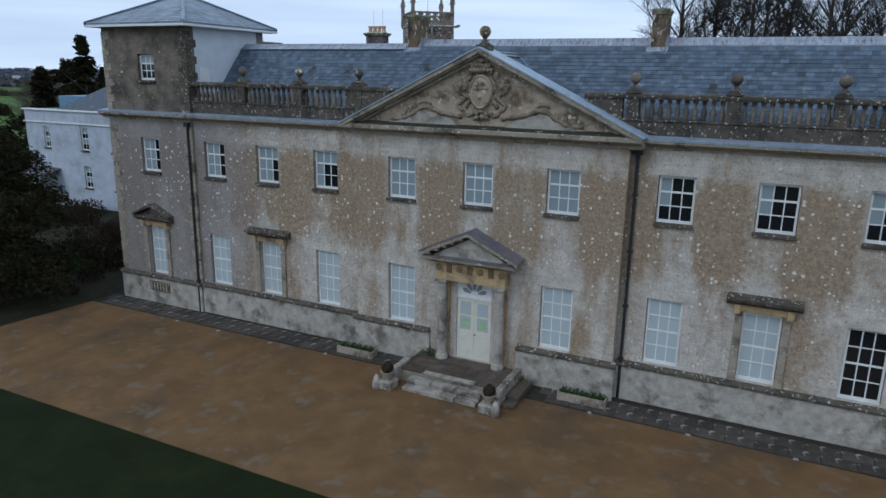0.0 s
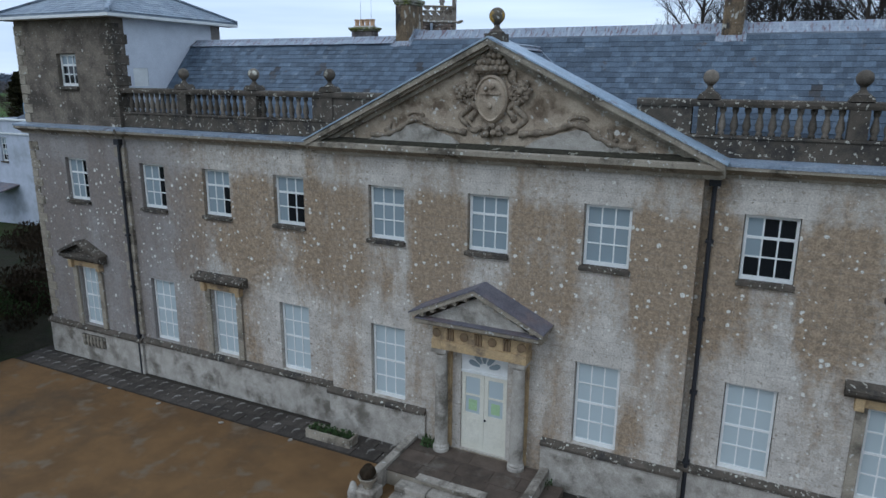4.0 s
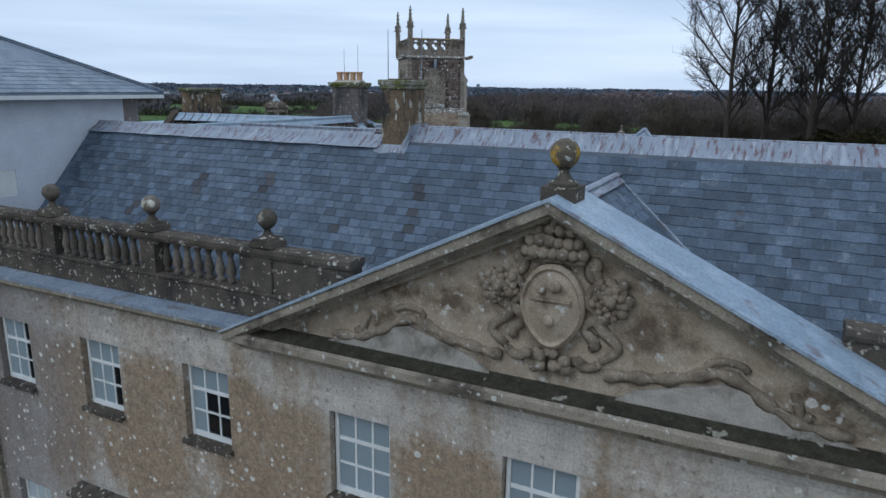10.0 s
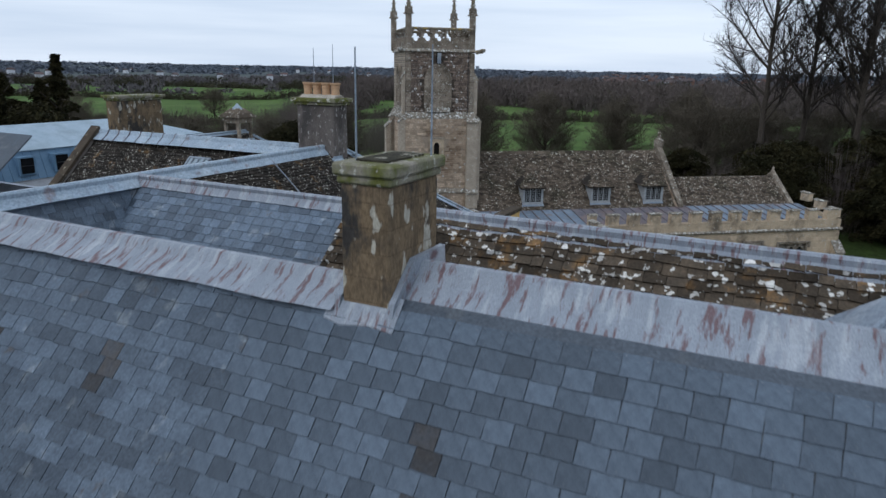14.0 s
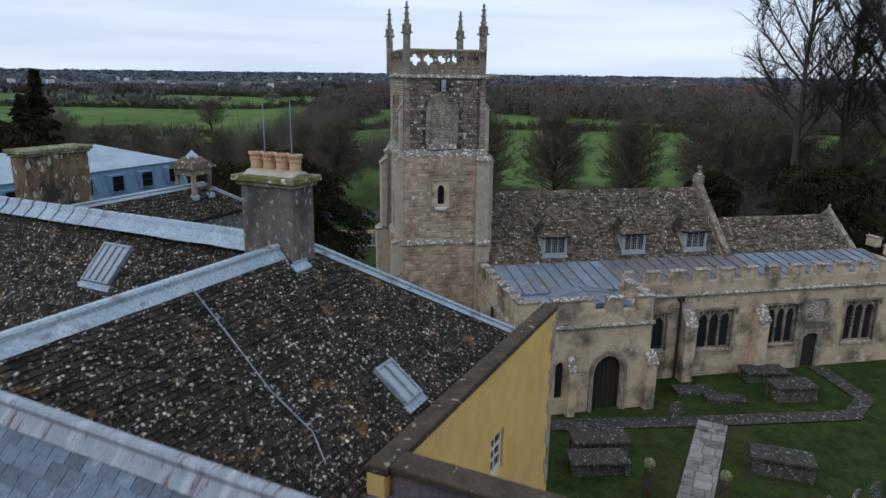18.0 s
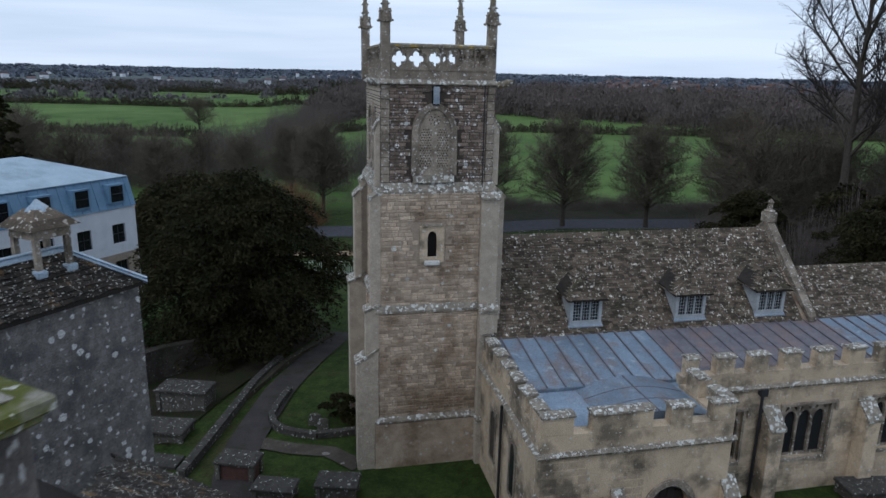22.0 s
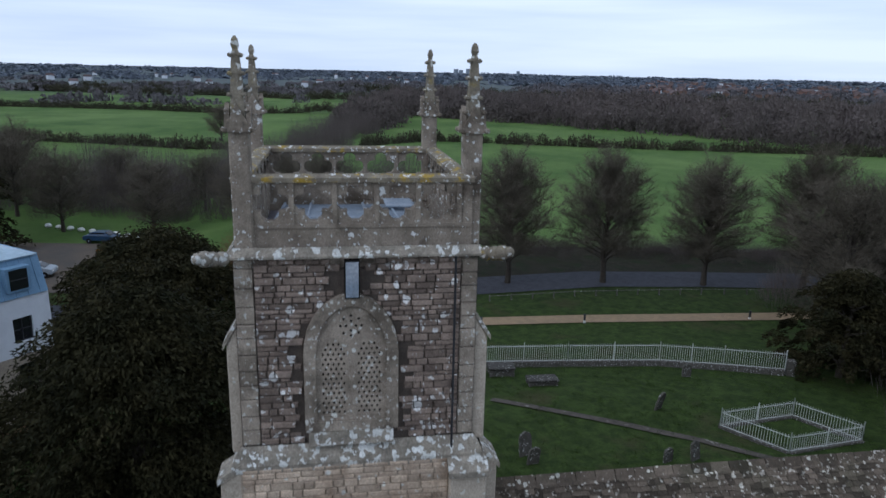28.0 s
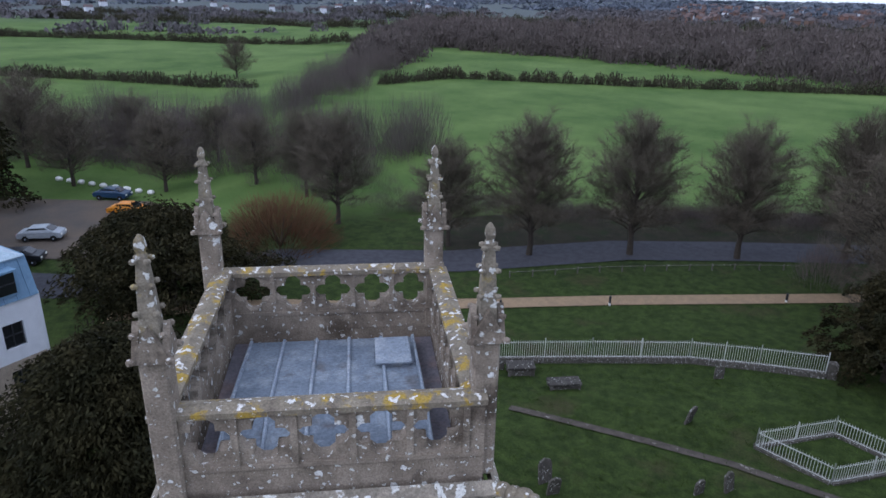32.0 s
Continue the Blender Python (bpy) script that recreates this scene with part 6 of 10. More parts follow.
ridge_roll(bm, (NX, 16.8, NZ + 0.03), (NX, 22.65, NZ + 0.03), 0.14, 0.10, 0.04, 12, 11)
part("ridge_lead", bm, M["lead_bright"], house)
bm = bmesh.new()
ridge_roll(bm, (NX, 22.6, NZ + 0.02), (-22.1, 23.9, 11.26), 0.11, 0.05, 0.04, 4, 12)
part("hip_lead", bm, M["lead_bright"], house)
bm = bmesh.new()
box(bm, -24.4, -22.25, 17.0, 23.75, 1.0, 11.16)
part("range_wall", bm, M["gable_rubble"], house, "grey rubble wall flecked with lichen")

# bell cupola
CX, CY = -23.25, 22.1
bm = bmesh.new()
box(bm, CX - 0.44, CX + 0.44, CY - 0.44, CY + 0.44, 12.62, 12.86)
cup = part("cupola", bm, M["church_dressed"], house, "small open bell cupola with pyramid roof")
for dx in (-0.37, 0.37):
    for dy in (-0.37, 0.37):
        bm = bmesh.new()
        box(bm, CX + dx - 0.06, CX + dx + 0.06, CY + dy - 0.06, CY + dy + 0.06, 11.8, 12.618)
        part("post", bm, M["church_dressed"], cup)
        bm = bmesh.new()
        box(bm, CX + dx - 0.13, CX + dx + 0.13, CY + dy - 0.13, CY + dy + 0.13, 11.75, 11.93)
        part("lead_shoe", bm, M["lead_bright"], cup, "pale lead at the foot of the post", bevel=0.03)
bm = bmesh.new()
for r0, z0, r1, z1 in ((0.60, 12.86, 0.42, 13.04), (0.42, 13.042, 0.20, 13.24)):
    quad = [bm.verts.new((CX + a * r, CY + b * r, z)) for r, z in ((r0, z0), (r1, z1)) for a, b in ((-1, -1), (1, -1), (1, 1), (-1, 1))]
    for k in range(4):
        bm.faces.new((quad[k], quad[(k + 1) % 4], quad[4 + (k + 1) % 4], quad[4 + k]))
    bm.faces.new(quad[3::-1])
    bm.faces.new(quad[4:])
part("cupola_roof", bm, M["stone_tile_brown"], cup, "stone-slated pyramid")
bm = bmesh.new()
lathe(bm, [(0.30, 13.2), (0.27, 13.25), (0.1, 13.38), (0.03, 13.44)], 4, (CX, CY, 0))
part("lead_cap", bm, M["lead_bright"], cup)

# roof of the corner tower
bm = bmesh.new()
ridge = [(-18.2, 2.85, 15.25), (-16.0, 2.85, 15.25)]
ev = [(-20.3, -0.3, 13.85), (-13.95, -0.3, 13.85), (-13.95, 5.95, 13.85), (-20.3, 5.95, 13.85)]
apexT = (-17.1, 2.85, 15.4)
for k in range(4):
    slope(bm, [ev[k], ev[(k + 1) % 4], apexT], 0.05)
tower_roof = part("tower_roof", bm, M["slate_pale"], house, "shallow pyramid slate roof")
for k, (o, a, u, L) in enumerate((((-20.3, -0.3, 13.86), (1, 0, 0), (0, 3.15, 1.5), 6.35), ((-13.95, -0.3, 13.86), (0, 1, 0), (-3.15, 0, 1.5), 6.25))):
    H_ = Vector(u).length
    tile_mesh("slate_field", tiles_on(o, a, u, L, H_, 0.3, 0.22, 0.009, seed=20 + k, keep=lambda x, b, L=L, H_=H_: L / 2 * b / H_ < x < L - L / 2 * b / H_), M["slate_pale"], tower_roof)
for p in ev:
    bm = bmesh.new()
    ridge_roll(bm, (p[0], p[1], p[2] + 0.02), apexT, 0.1, 0.03, 0.04, 3)
    part("hip_lead", bm, M["lead"], tower_roof)
bm = bmesh.new()
box(bm, -20.3, -13.95, -0.3, 0.2, 13.70, 13.80)
box(bm, -14.45, -13.95, 0.2, 5.95, 13.70, 13.80)
box(bm, -20.3, -19.8, 0.2, 5.95, 13.70, 13.80)
part("eaves", bm, M["white_paint"], house, "white painted boxed eaves")
ball_finial(0.2, Matrix.Translation((-17.1, 2.85, 15.35)))

# ---- the church ----
CH = pose(-20.18, 31.79, 0, 0, 0, 38.5)
CZ = 2.35          # level of the churchyard at the porch
church = thing("church", "old rubble-stone parish church with west tower and battlements", "church", CH)


def fill_panel(bm, outer, holes, y0, y1):
    """A flat slab between y0 and y1 with an outline and shaped holes, all as (x, z) loops."""
    tmp = bmesh.new()
    for loop in (outer, *holes):
        vs = [tmp.verts.new((x, y0, z)) for x, z in loop]
        for i in range(len(vs)):
            tmp.edges.new((vs[i], vs[(i + 1) % len(vs)]))
    bmesh.ops.triangle_fill(tmp, use_beauty=True, use_dissolve=False, edges=tmp.edges[:], normal=(0, -1, 0))
    tmp.verts.index_update()
    front = [bm.verts.new(v.co) for v in tmp.verts]
    back = [bm.verts.new((v.co.x, y1, v.co.z)) for v in tmp.verts]
    for f in tmp.faces:
        ids = [v.index for v in f.verts]
        bm.faces.new([front[i] for i in ids])
        bm.faces.new([back[i] for i in ids[::-1]])
    for e in tmp.edges:
        if len(e.link_faces) == 1:
            a, b = e.verts[0].index, e.verts[1].index
            bm.faces.new((front[a], front[b], back[b], back[a]))
    tmp.free()


def arch(x0, x1, z0, z1, steps=6, rise=None):
    """A pointed opening as a loop of (x, z)."""
    w = x1 - x0
    rise = rise or w * 0.8
    spring = z1 - rise
    pts = [(x0, z0), (x1, z0), (x1, spring)]
    for k in range(1, steps):
        q = k / steps
        pts.append((x1 - w / 2 * (1 - math.cos(q * math.pi / 2)) * 1.0, spring + rise * math.sin(q * math.pi / 2)))
    pts.append(((x0 + x1) / 2, z1))
    for k in range(steps - 1, 0, -1):
        q = k / steps
        pts.append((x0 + w / 2 * (1 - math.cos(q * math.pi / 2)), spring + rise * math.sin(q * math.pi / 2)))
    pts.append((x0, spring))
    return pts


def foil(cx, cz, r, lobes=4, steps=6):
    """A quatrefoil loop."""
    pts = []
    for k in range(lobes):
        a0 = 2 * math.pi * k / lobes
        lx, lz = cx + r * 0.52 * math.cos(a0), cz + r * 0.52 * math.sin(a0)
        for j in range(steps):
            a = a0 - math.pi * 0.58 + math.pi * 1.16 * j / (steps - 1)
            pts.append((lx + r * 0.46 * math.cos(a), lz + r * 0.46 * math.sin(a)))
    return pts


def stones_on(m, x0, x1, z0, z1, seed, keep=None, course=(0.08, 0.16), width=(0.14, 0.44), proud=0.014):
    """Coursed rubble on a face that looks along -y of the pose m: one rough block after another."""
    r = random.Random(seed)
    verts, faces = [], []
    z = z0
    while z < z1 - 0.05:
        h = min(r.uniform(*course), z1 - z)
        x = x0
        while x < x1 - 0.03:
            w = min(r.uniform(*width), x1 - x)
            if x1 - (x + w) < 0.1:
                w = x1 - x
            if not keep or keep(x, x + w, z, z + h):
                g = 0.008
                d = r.uniform(0.2, 1.0) * proud
                k = len(verts)
                b = g + 0.008
                for (a, c, y) in ((x + g, z + g, 0.01), (x + w - g, z + g, 0.01), (x + w - g, z + h - g, 0.01), (x + g, z + h - g, 0.01), (x + b + r.uniform(0, 0.015), z + b, -d), (x + w - b - r.uniform(0, 0.015), z + b, -d), (x + w - b, z + h - b - r.uniform(0, 0.01), -d), (x + b, z + h - b - r.uniform(0, 0.01), -d)):
                    verts.append(m @ Vector((a, y, c)))
                faces += [tuple(k + i for i in f) for f in ((4, 5, 6, 7), (0, 1, 5, 4), (1, 2, 6, 5), (2, 3, 7, 6), (3, 0, 4, 7))]
            x += w
        z += h
    return verts, faces


def rubble(name, parent, mat_name, m, *args, **kw):
    v, f = stones_on(m, *args, **kw)
    ob = fast(name, v, f, M[mat_name], parent)
    ob["kind"] = "stuff"
    return ob


SOUTH = Matrix()
WEST = Matrix.Rotation(radians(-90), 4, "Z")      # local x runs to -v, faces -u
EAST = Matrix.Rotation(radians(90), 4, "Z")

# tower stages
bm = bmesh.new()
box(bm, -0.12, 4.05, 0.02, 4.85, 1.5, 8.3)
tower = part("tower", bm, M["church_mortar"], church, "square west tower of coursed rubble")
bm = bmesh.new()
box(bm, -0.02, 3.98, 0.12, 4.8, 8.3, 12.45)
part("tower_stage", bm, M["church_mortar"], tower)
bm = bmesh.new()
wall_grid(bm, 0.02, 3.88, 12.45, 15.75, 0.3, 4.7, [])
part("belfry", bm, M["belfry_mortar"], tower)
slit_keep = lambda a, b, c, d: not (b > 1.3 and a < 2.2 and d > 9.95 and c < 11.28)
bel_keep = lambda a, b, c, d: not (b > 1.08 and a < 2.55 and d > 12.75 and c < 14.75 + 0.6 * (1 - abs((a + b) / 2 - 1.81) / 0.75)) and not (b > 1.7 and a < 1.98 and d > 15.3)
rubble("rubble_facing", tower, "church_stone", Matrix.Translation((0, 0.0, 0)), -0.1, 3.45, 4.25, 8.25, 31)
rubble("rubble_facing", tower, "church_stone", Matrix.Translation((0, 0.1, 0)), 0.0, 3.45, 8.45, 12.4, 32, keep=slit_keep)
rubble("rubble_facing", tower, "belfry_stone", Matrix.Translation((0, 0.28, 0)), 0.32, 3.6, 12.75, 15.95, 33, keep=bel_keep, course=(0.07, 0.14), width=(0.12, 0.4), proud=0.03)
rubble("rubble_facing", tower, "church_stone", Matrix.Translation((-0.12, 0, 0)) @ WEST, -4.8, -0.05, 4.25, 8.25, 34)
rubble("rubble_facing", tower, "church_stone", Matrix.Translation((-0.02, 0, 0)) @ WEST, -4.75, -0.15, 8.45, 12.4, 35)
rubble("rubble_facing", tower, "pale_rubble", Matrix.Translation((0.02, 0, 0)) @ WEST, -4.65, -0.35, 12.75, 15.95, 36, keep=lambda a, b, c, d: not (b > -3.1 and a < -1.9 and c < 15.1))


def band(bm, u0, u1, v0, v1, z0, z1, out, slope_up=0.12):
    """A projecting course round a square stage, with a weathered top."""
    ring0 = [(u0 - out, v0 - out), (u1 + out, v0 - out), (u1 + out, v1 + out), (u0 - out, v1 + out)]
    ring1 = [(u0, v0), (u1, v0), (u1, v1), (u0, v1)]
    a = [bm.verts.new((*p, z0)) for p in ring1]
    b = [bm.verts.new((*p, z0 + 0.03)) for p in ring0]
    c = [bm.verts.new((*p, z1 - slope_up)) for p in ring0]
    d = [bm.verts.new((*p, z1)) for p in ring1]
    for lo, hi in ((a, b), (b, c), (c, d)):
        for k in range(4):
            bm.faces.new((lo[k], lo[(k + 1) % 4], hi[(k + 1) % 4], hi[k]))


for u0, u1, v0, v1, z0, z1, out in ((-0.12, 4.05, 0.02, 4.85, 4.02, 4.28, 0.14), (-0.05, 4.0, 0.1, 4.82, 8.18, 8.48, 0.16), (-0.0, 3.9, 0.26, 4.75, 12.3, 12.74, 0.16), (0.02, 3.88, 0.3, 4.7, 15.93, 16.12, 0.12)):
    bm = bmesh.new()
    band(bm, u0, u1, v0, v1, z0, z1, out, (z1 - z0) * 0.65)
    part("string_course", bm, M["lichen_ledge"], tower, "weathered ledge with white lichen")
bm = bmesh.new()
box(bm, -0.24, 4.15, -0.10, 4.95, 1.5, 4.0)
part("tower_plinth", bm, M["church_stone"], tower)


def buttress(x0, x1, y0, y1, z0, z1, cap, axis, mat_name="pale_rubble"):
    """A buttress with a sloping cap; axis: which side it leans back to."""
    bm = bmesh.new()
    if axis == "v":
        prism(bm, [(y0, z0), (y1, z0), (y1, z1 + cap), (y0, z1)], "x", x0, x1)
    elif axis == "u+":
        prism(bm, [(x0, z0), (x1, z0), (x1, z1 + cap), (x0, z1)], "y", y0, y1)
    else:
        prism(bm, [(x0, z0), (x1, z0), (x1, z1), (x0, z1 + cap)], "y", y0, y1)
    ob = part("buttress", bm, M[mat_name], tower if z1 > 7.6 or x0 < 3 else church, bevel=0.02)
    bm = bmesh.new()
    if axis == "v":
        prism(bm, [(y0 - 0.05, z1 - 0.06), (y1, z1 + cap - 0.02), (y1, z1 + cap + 0.06), (y0 - 0.05, z1 + 0.04)], "x", x0 - 0.03, x1 + 0.03)
    elif axis == "u+":
        prism(bm, [(x0 - 0.05, z1 - 0.06), (x1, z1 + cap - 0.02), (x1, z1 + cap + 0.06), (x0 - 0.05, z1 + 0.04)], "y", y0 - 0.03, y1 + 0.03)
    else:
        prism(bm, [(x1 + 0.05, z1 - 0.06), (x0, z1 + cap - 0.02), (x0, z1 + cap + 0.06), (x1 + 0.05, z1 + 0.04)], "y", y0 - 0.03, y1 + 0.03)
    part("buttress_cap", bm, M["lichen_ledge"], ob)


buttress(3.45, 4.12, -0.28, 0.1, 4.0, 8.2, 0.3, "v")
buttress(3.45, 4.08, -0.10, 0.2, 8.4, 12.2, 0.2, "v")
buttress(3.42, 4.18, -0.42, 0.0, 1.5, 4.0, 0.2, "v")
buttress(-0.88, -0.1, -0.05, 0.6, 1.5, 6.4, 0.5, "u+")
buttress(-0.55, -0.05, 0.0, 0.55, 6.4, 8.3, 0.2, "u+")
buttress(-0.35, 0.0, 0.12, 0.62, 8.4, 12.2, 0.25, "u+")
buttress(-0.80, -0.1, 4.1, 4.9, 1.5, 8.1, 0.4, "u+")
buttress(-0.55, -0.05, 4.1, 4.85, 8.1, 11.6, 0.5, "u+")
buttress(-0.30, 0.04, 4.1, 4.75, 8.0, 12.2, 0.25, "u+")
buttress(-0.16, 0.03, 0.34, 0.75, 12.6, 14.5, 0.4, "u+")
buttress(3.87, 4.10, 0.34, 0.75, 12.6, 14.5, 0.4, "u-")
buttress(4.03, 4.3, 0.1, 0.7, 1.5, 12.2, 0.3, "u-")
for m, x0, x1 in ((Matrix.Translation((0, 0.28, 0)), 0.02, 0.32), (Matrix.Translation((0, 0.28, 0)), 3.6, 3.88)):
    v, f = stones_on(m, x0, x1, 12.75, 15.95, 40 + int(x0), course=(0.22, 0.34), width=(0.3, 0.3), proud=0.03)
    ob = fast("quoin_facing", v, f, M["church_dressed"], tower)
    ob["kind"] = "stuff"
bm = bmesh.new()
tube(bm, (3.5, 0.06, 4.2), (3.5, 0.22, 16.0), 0.02, 0.02, 6)
part("conductor", bm, M["iron"], tower, "thin dark lightning conductor")


def belfry_window(m):
    bm = bmesh.new()
    fill_panel(bm, arch(1.05, 2.58, 12.98, 15.36, 8, 1.0), [arch(1.24, 2.39, 13.16, 15.18, 8, 0.86)], -0.07, 0.05)
    ob = part("belfry_window", moved(bm, m), M["church_dressed"], tower, "pointed window with pierced stone panels")
    # Black sheet painted as the shade behind the tracery; the wall is solid.
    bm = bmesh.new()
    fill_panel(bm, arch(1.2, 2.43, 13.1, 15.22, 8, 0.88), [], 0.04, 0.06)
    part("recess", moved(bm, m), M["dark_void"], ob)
    lights = [arch(1.30, 1.75, 13.22, 14.62, 6, 0.34), arch(1.88, 2.33, 13.22, 14.62, 6, 0.34)]
    bm = bmesh.new()
    fill_panel(bm, arch(1.235, 2.395, 13.155, 15.185, 8, 0.865), lights, -0.02, 0.03)
    part("tracery", moved(bm, m), M["church_dressed"], ob)
    holes = []
    for x0 in (1.30, 1.88):
        for j in range(15):
            for i in range(5):
                cx, cz = x0 + 0.055 + i * 0.085 + (0.0425 if j % 2 else 0), 13.29 + j * 0.086
                if cx > x0 + 0.42 or (cz > 14.3 and abs(cx - x0 - 0.225) > 0.225 - (cz - 14.3) * 0.6):
                    continue
                holes.append([(cx - 0.027, cz), (cx, cz - 0.03), (cx + 0.027, cz), (cx, cz + 0.03)])
    for r, n in ((0.08, 4), (0.17, 8)):
        for k in range(n):
            a = 2 * math.pi * k / n
            cx, cz = 1.815 + r * math.cos(a), 14.82 + r * math.sin(a)
            holes.append([(cx - 0.025, cz), (cx, cz - 0.025), (cx + 0.025, cz), (cx, cz + 0.025)])
    bm = bmesh.new()
    for x0 in (1.30, 1.88):
        fill_panel(bm, arch(x0, x0 + 0.45, 13.22, 14.62, 6, 0.34), [h for h in holes if x0 < h[0][0] < x0 + 0.42 and h[0][1] < 14.58], 0.0, 0.025)
    part("pierced_panel", moved(bm, m), M["church_dressed"], ob)
    # Small black plates stand for shaded holes in the window head.
    bm = bmesh.new()
    for h in holes[-12:]:
        prism(bm, h, "y", -0.026, -0.019)
    part("pierced_head", moved(bm, m), M["dark_void"], ob)
    bm = bmesh.new()
    prism(bm, [(0.05, 12.75), (-0.12, 12.75), (-0.06, 12.97), (0.05, 13.0)], "x", 1.1, 2.5)
    part("sloped_sill", moved(bm, m), M["lichen_ledge"], ob)


belfry_window(Matrix.Translation((0, 0.25, 0)))
belfry_window(Matrix.Translation((-0.01, 4.3, 0)) @ WEST)
# Black block stands for the shade in the slot behind the spout.
bm = bmesh.new()
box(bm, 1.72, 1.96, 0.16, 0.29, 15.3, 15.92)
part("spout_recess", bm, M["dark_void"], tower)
bm = bmesh.new()
box(bm, 1.74, 1.94, 0.10, 0.16, 15.34, 15.9)
part("spout", bm, M["lead"], tower, "lead water spout")
bm = bmesh.new()
fill_panel(bm, [(1.33, 9.97), (2.18, 9.97), (2.18, 11.26), (1.33, 11.26)], [arch(1.6, 1.92, 10.18, 11.08, 5, 0.22)], 0.05, 0.16)
sl = part("slit_window", bm, M["church_ashlar"], tower, "small trefoil-headed window")
# Black plate stands for the dark inside the slit.
bm = bmesh.new()
box(bm, 1.56, 1.96, 0.10, 0.119, 10.14, 11.12)
part("opening", bm, M["dark_void"], sl)
bm = bmesh.new()
prism(bm, [(0.16, 9.9), (-0.02, 9.9), (0.0, 10.0), (0.16, 10.16)], "x", 1.5, 2.02)
part("sill", bm, M["lichen_white"], sl, "sill white with lichen")
bm = bmesh.new()
box(bm, 1.4, 2.1, -0.02, 0.1, 11.262, 11.34)
part("label_mould", bm, M["church_dressed"], sl)

# parapet with quatrefoils
PU0, PU1, PV0, PV1 = 0.05, 3.78, 0.42, 4.62
for k, (m, L, n) in enumerate(((Matrix.Translation((0, PV0, 0)), (PU0, PU1), 5), (Matrix.Translation((0, PV1 - 0.2, 0)), (PU0, PU1), 5), (Matrix.Translation((PU0, 0, 0)) @ WEST, (-PV1 + 0.2, -PV0 - 0.2), 6), (Matrix.Translation((PU1 - 0.2, 0, 0)) @ WEST, (-PV1 + 0.2, -PV0 - 0.2), 6))):
    a, b = L[0] + 0.22, L[1] - 0.22
    if k > 1:
        a, b = L[0] + 0.05, L[1] - 0.05
    step = (b - a) / n
    bm = bmesh.new()
    fill_panel(bm, [(L[0], 16.1), (L[1], 16.1), (L[1], 17.12), (L[0], 17.12)], [foil(a + step * (j + 0.5), 16.80, 0.315) for j in range(n)], 0.0, 0.2)
    par = part("parapet", moved(bm, m), M["parapet_stone"], tower, "pierced stone parapet with lichen")
    bm = bmesh.new()
    for j in range(n + 1):
        box(bm, a + step * j - 0.04, a + step * j + 0.04, -0.03, 0.0, 16.45, 17.12)
    box(bm, L[0], L[1], -0.02, 0.0, 16.40, 16.46)
    part("ribs", moved(bm, m), M["parapet_stone"], par)
    bm = bmesh.new()
    prism(bm, [(-0.05, 17.12), (0.25, 17.12), (0.25, 17.19), (0.10, 17.24), (-0.05, 17.19)], "x", L[0] - 0.02, L[1] + 0.02)
    part("coping", moved(bm, m), M["yellow_lichen"], par, "coping orange with lichen")


bm = bmesh.new()
box(bm, PU0, PU1, PV0, PV0 + 0.19, 15.752, 16.098)
box(bm, PU0, PU1, PV1 - 0.19, PV1, 15.752, 16.098)
box(bm, PU0, PU0 + 0.19, PV0 + 0.19, PV1 - 0.19, 15.752, 16.098)
box(bm, PU1 - 0.19, PU1, PV0 + 0.19, PV1 - 0.19, 15.752, 16.098)
part("parapet_foot", bm, M["parapet_stone"], tower)
bm = bmesh.new()
box(bm, PU0 + 0.05, PU0 + 0.09, PV0 + 0.24, PV1 - 0.24, 16.2, 17.1)
part("blind_panel", bm, M["lead_bright"], tower, "pale weathered inner lining of the west parapet")


def crocket(bm, at, out, s):
    c = Vector(at) + Vector(out) * s * 0.6
    bmesh.ops.create_icosphere(bm, subdivisions=1, radius=s, matrix=Matrix.Translation(c) @ Matrix.Diagonal((1.0, 1.0, 0.8, 1)))


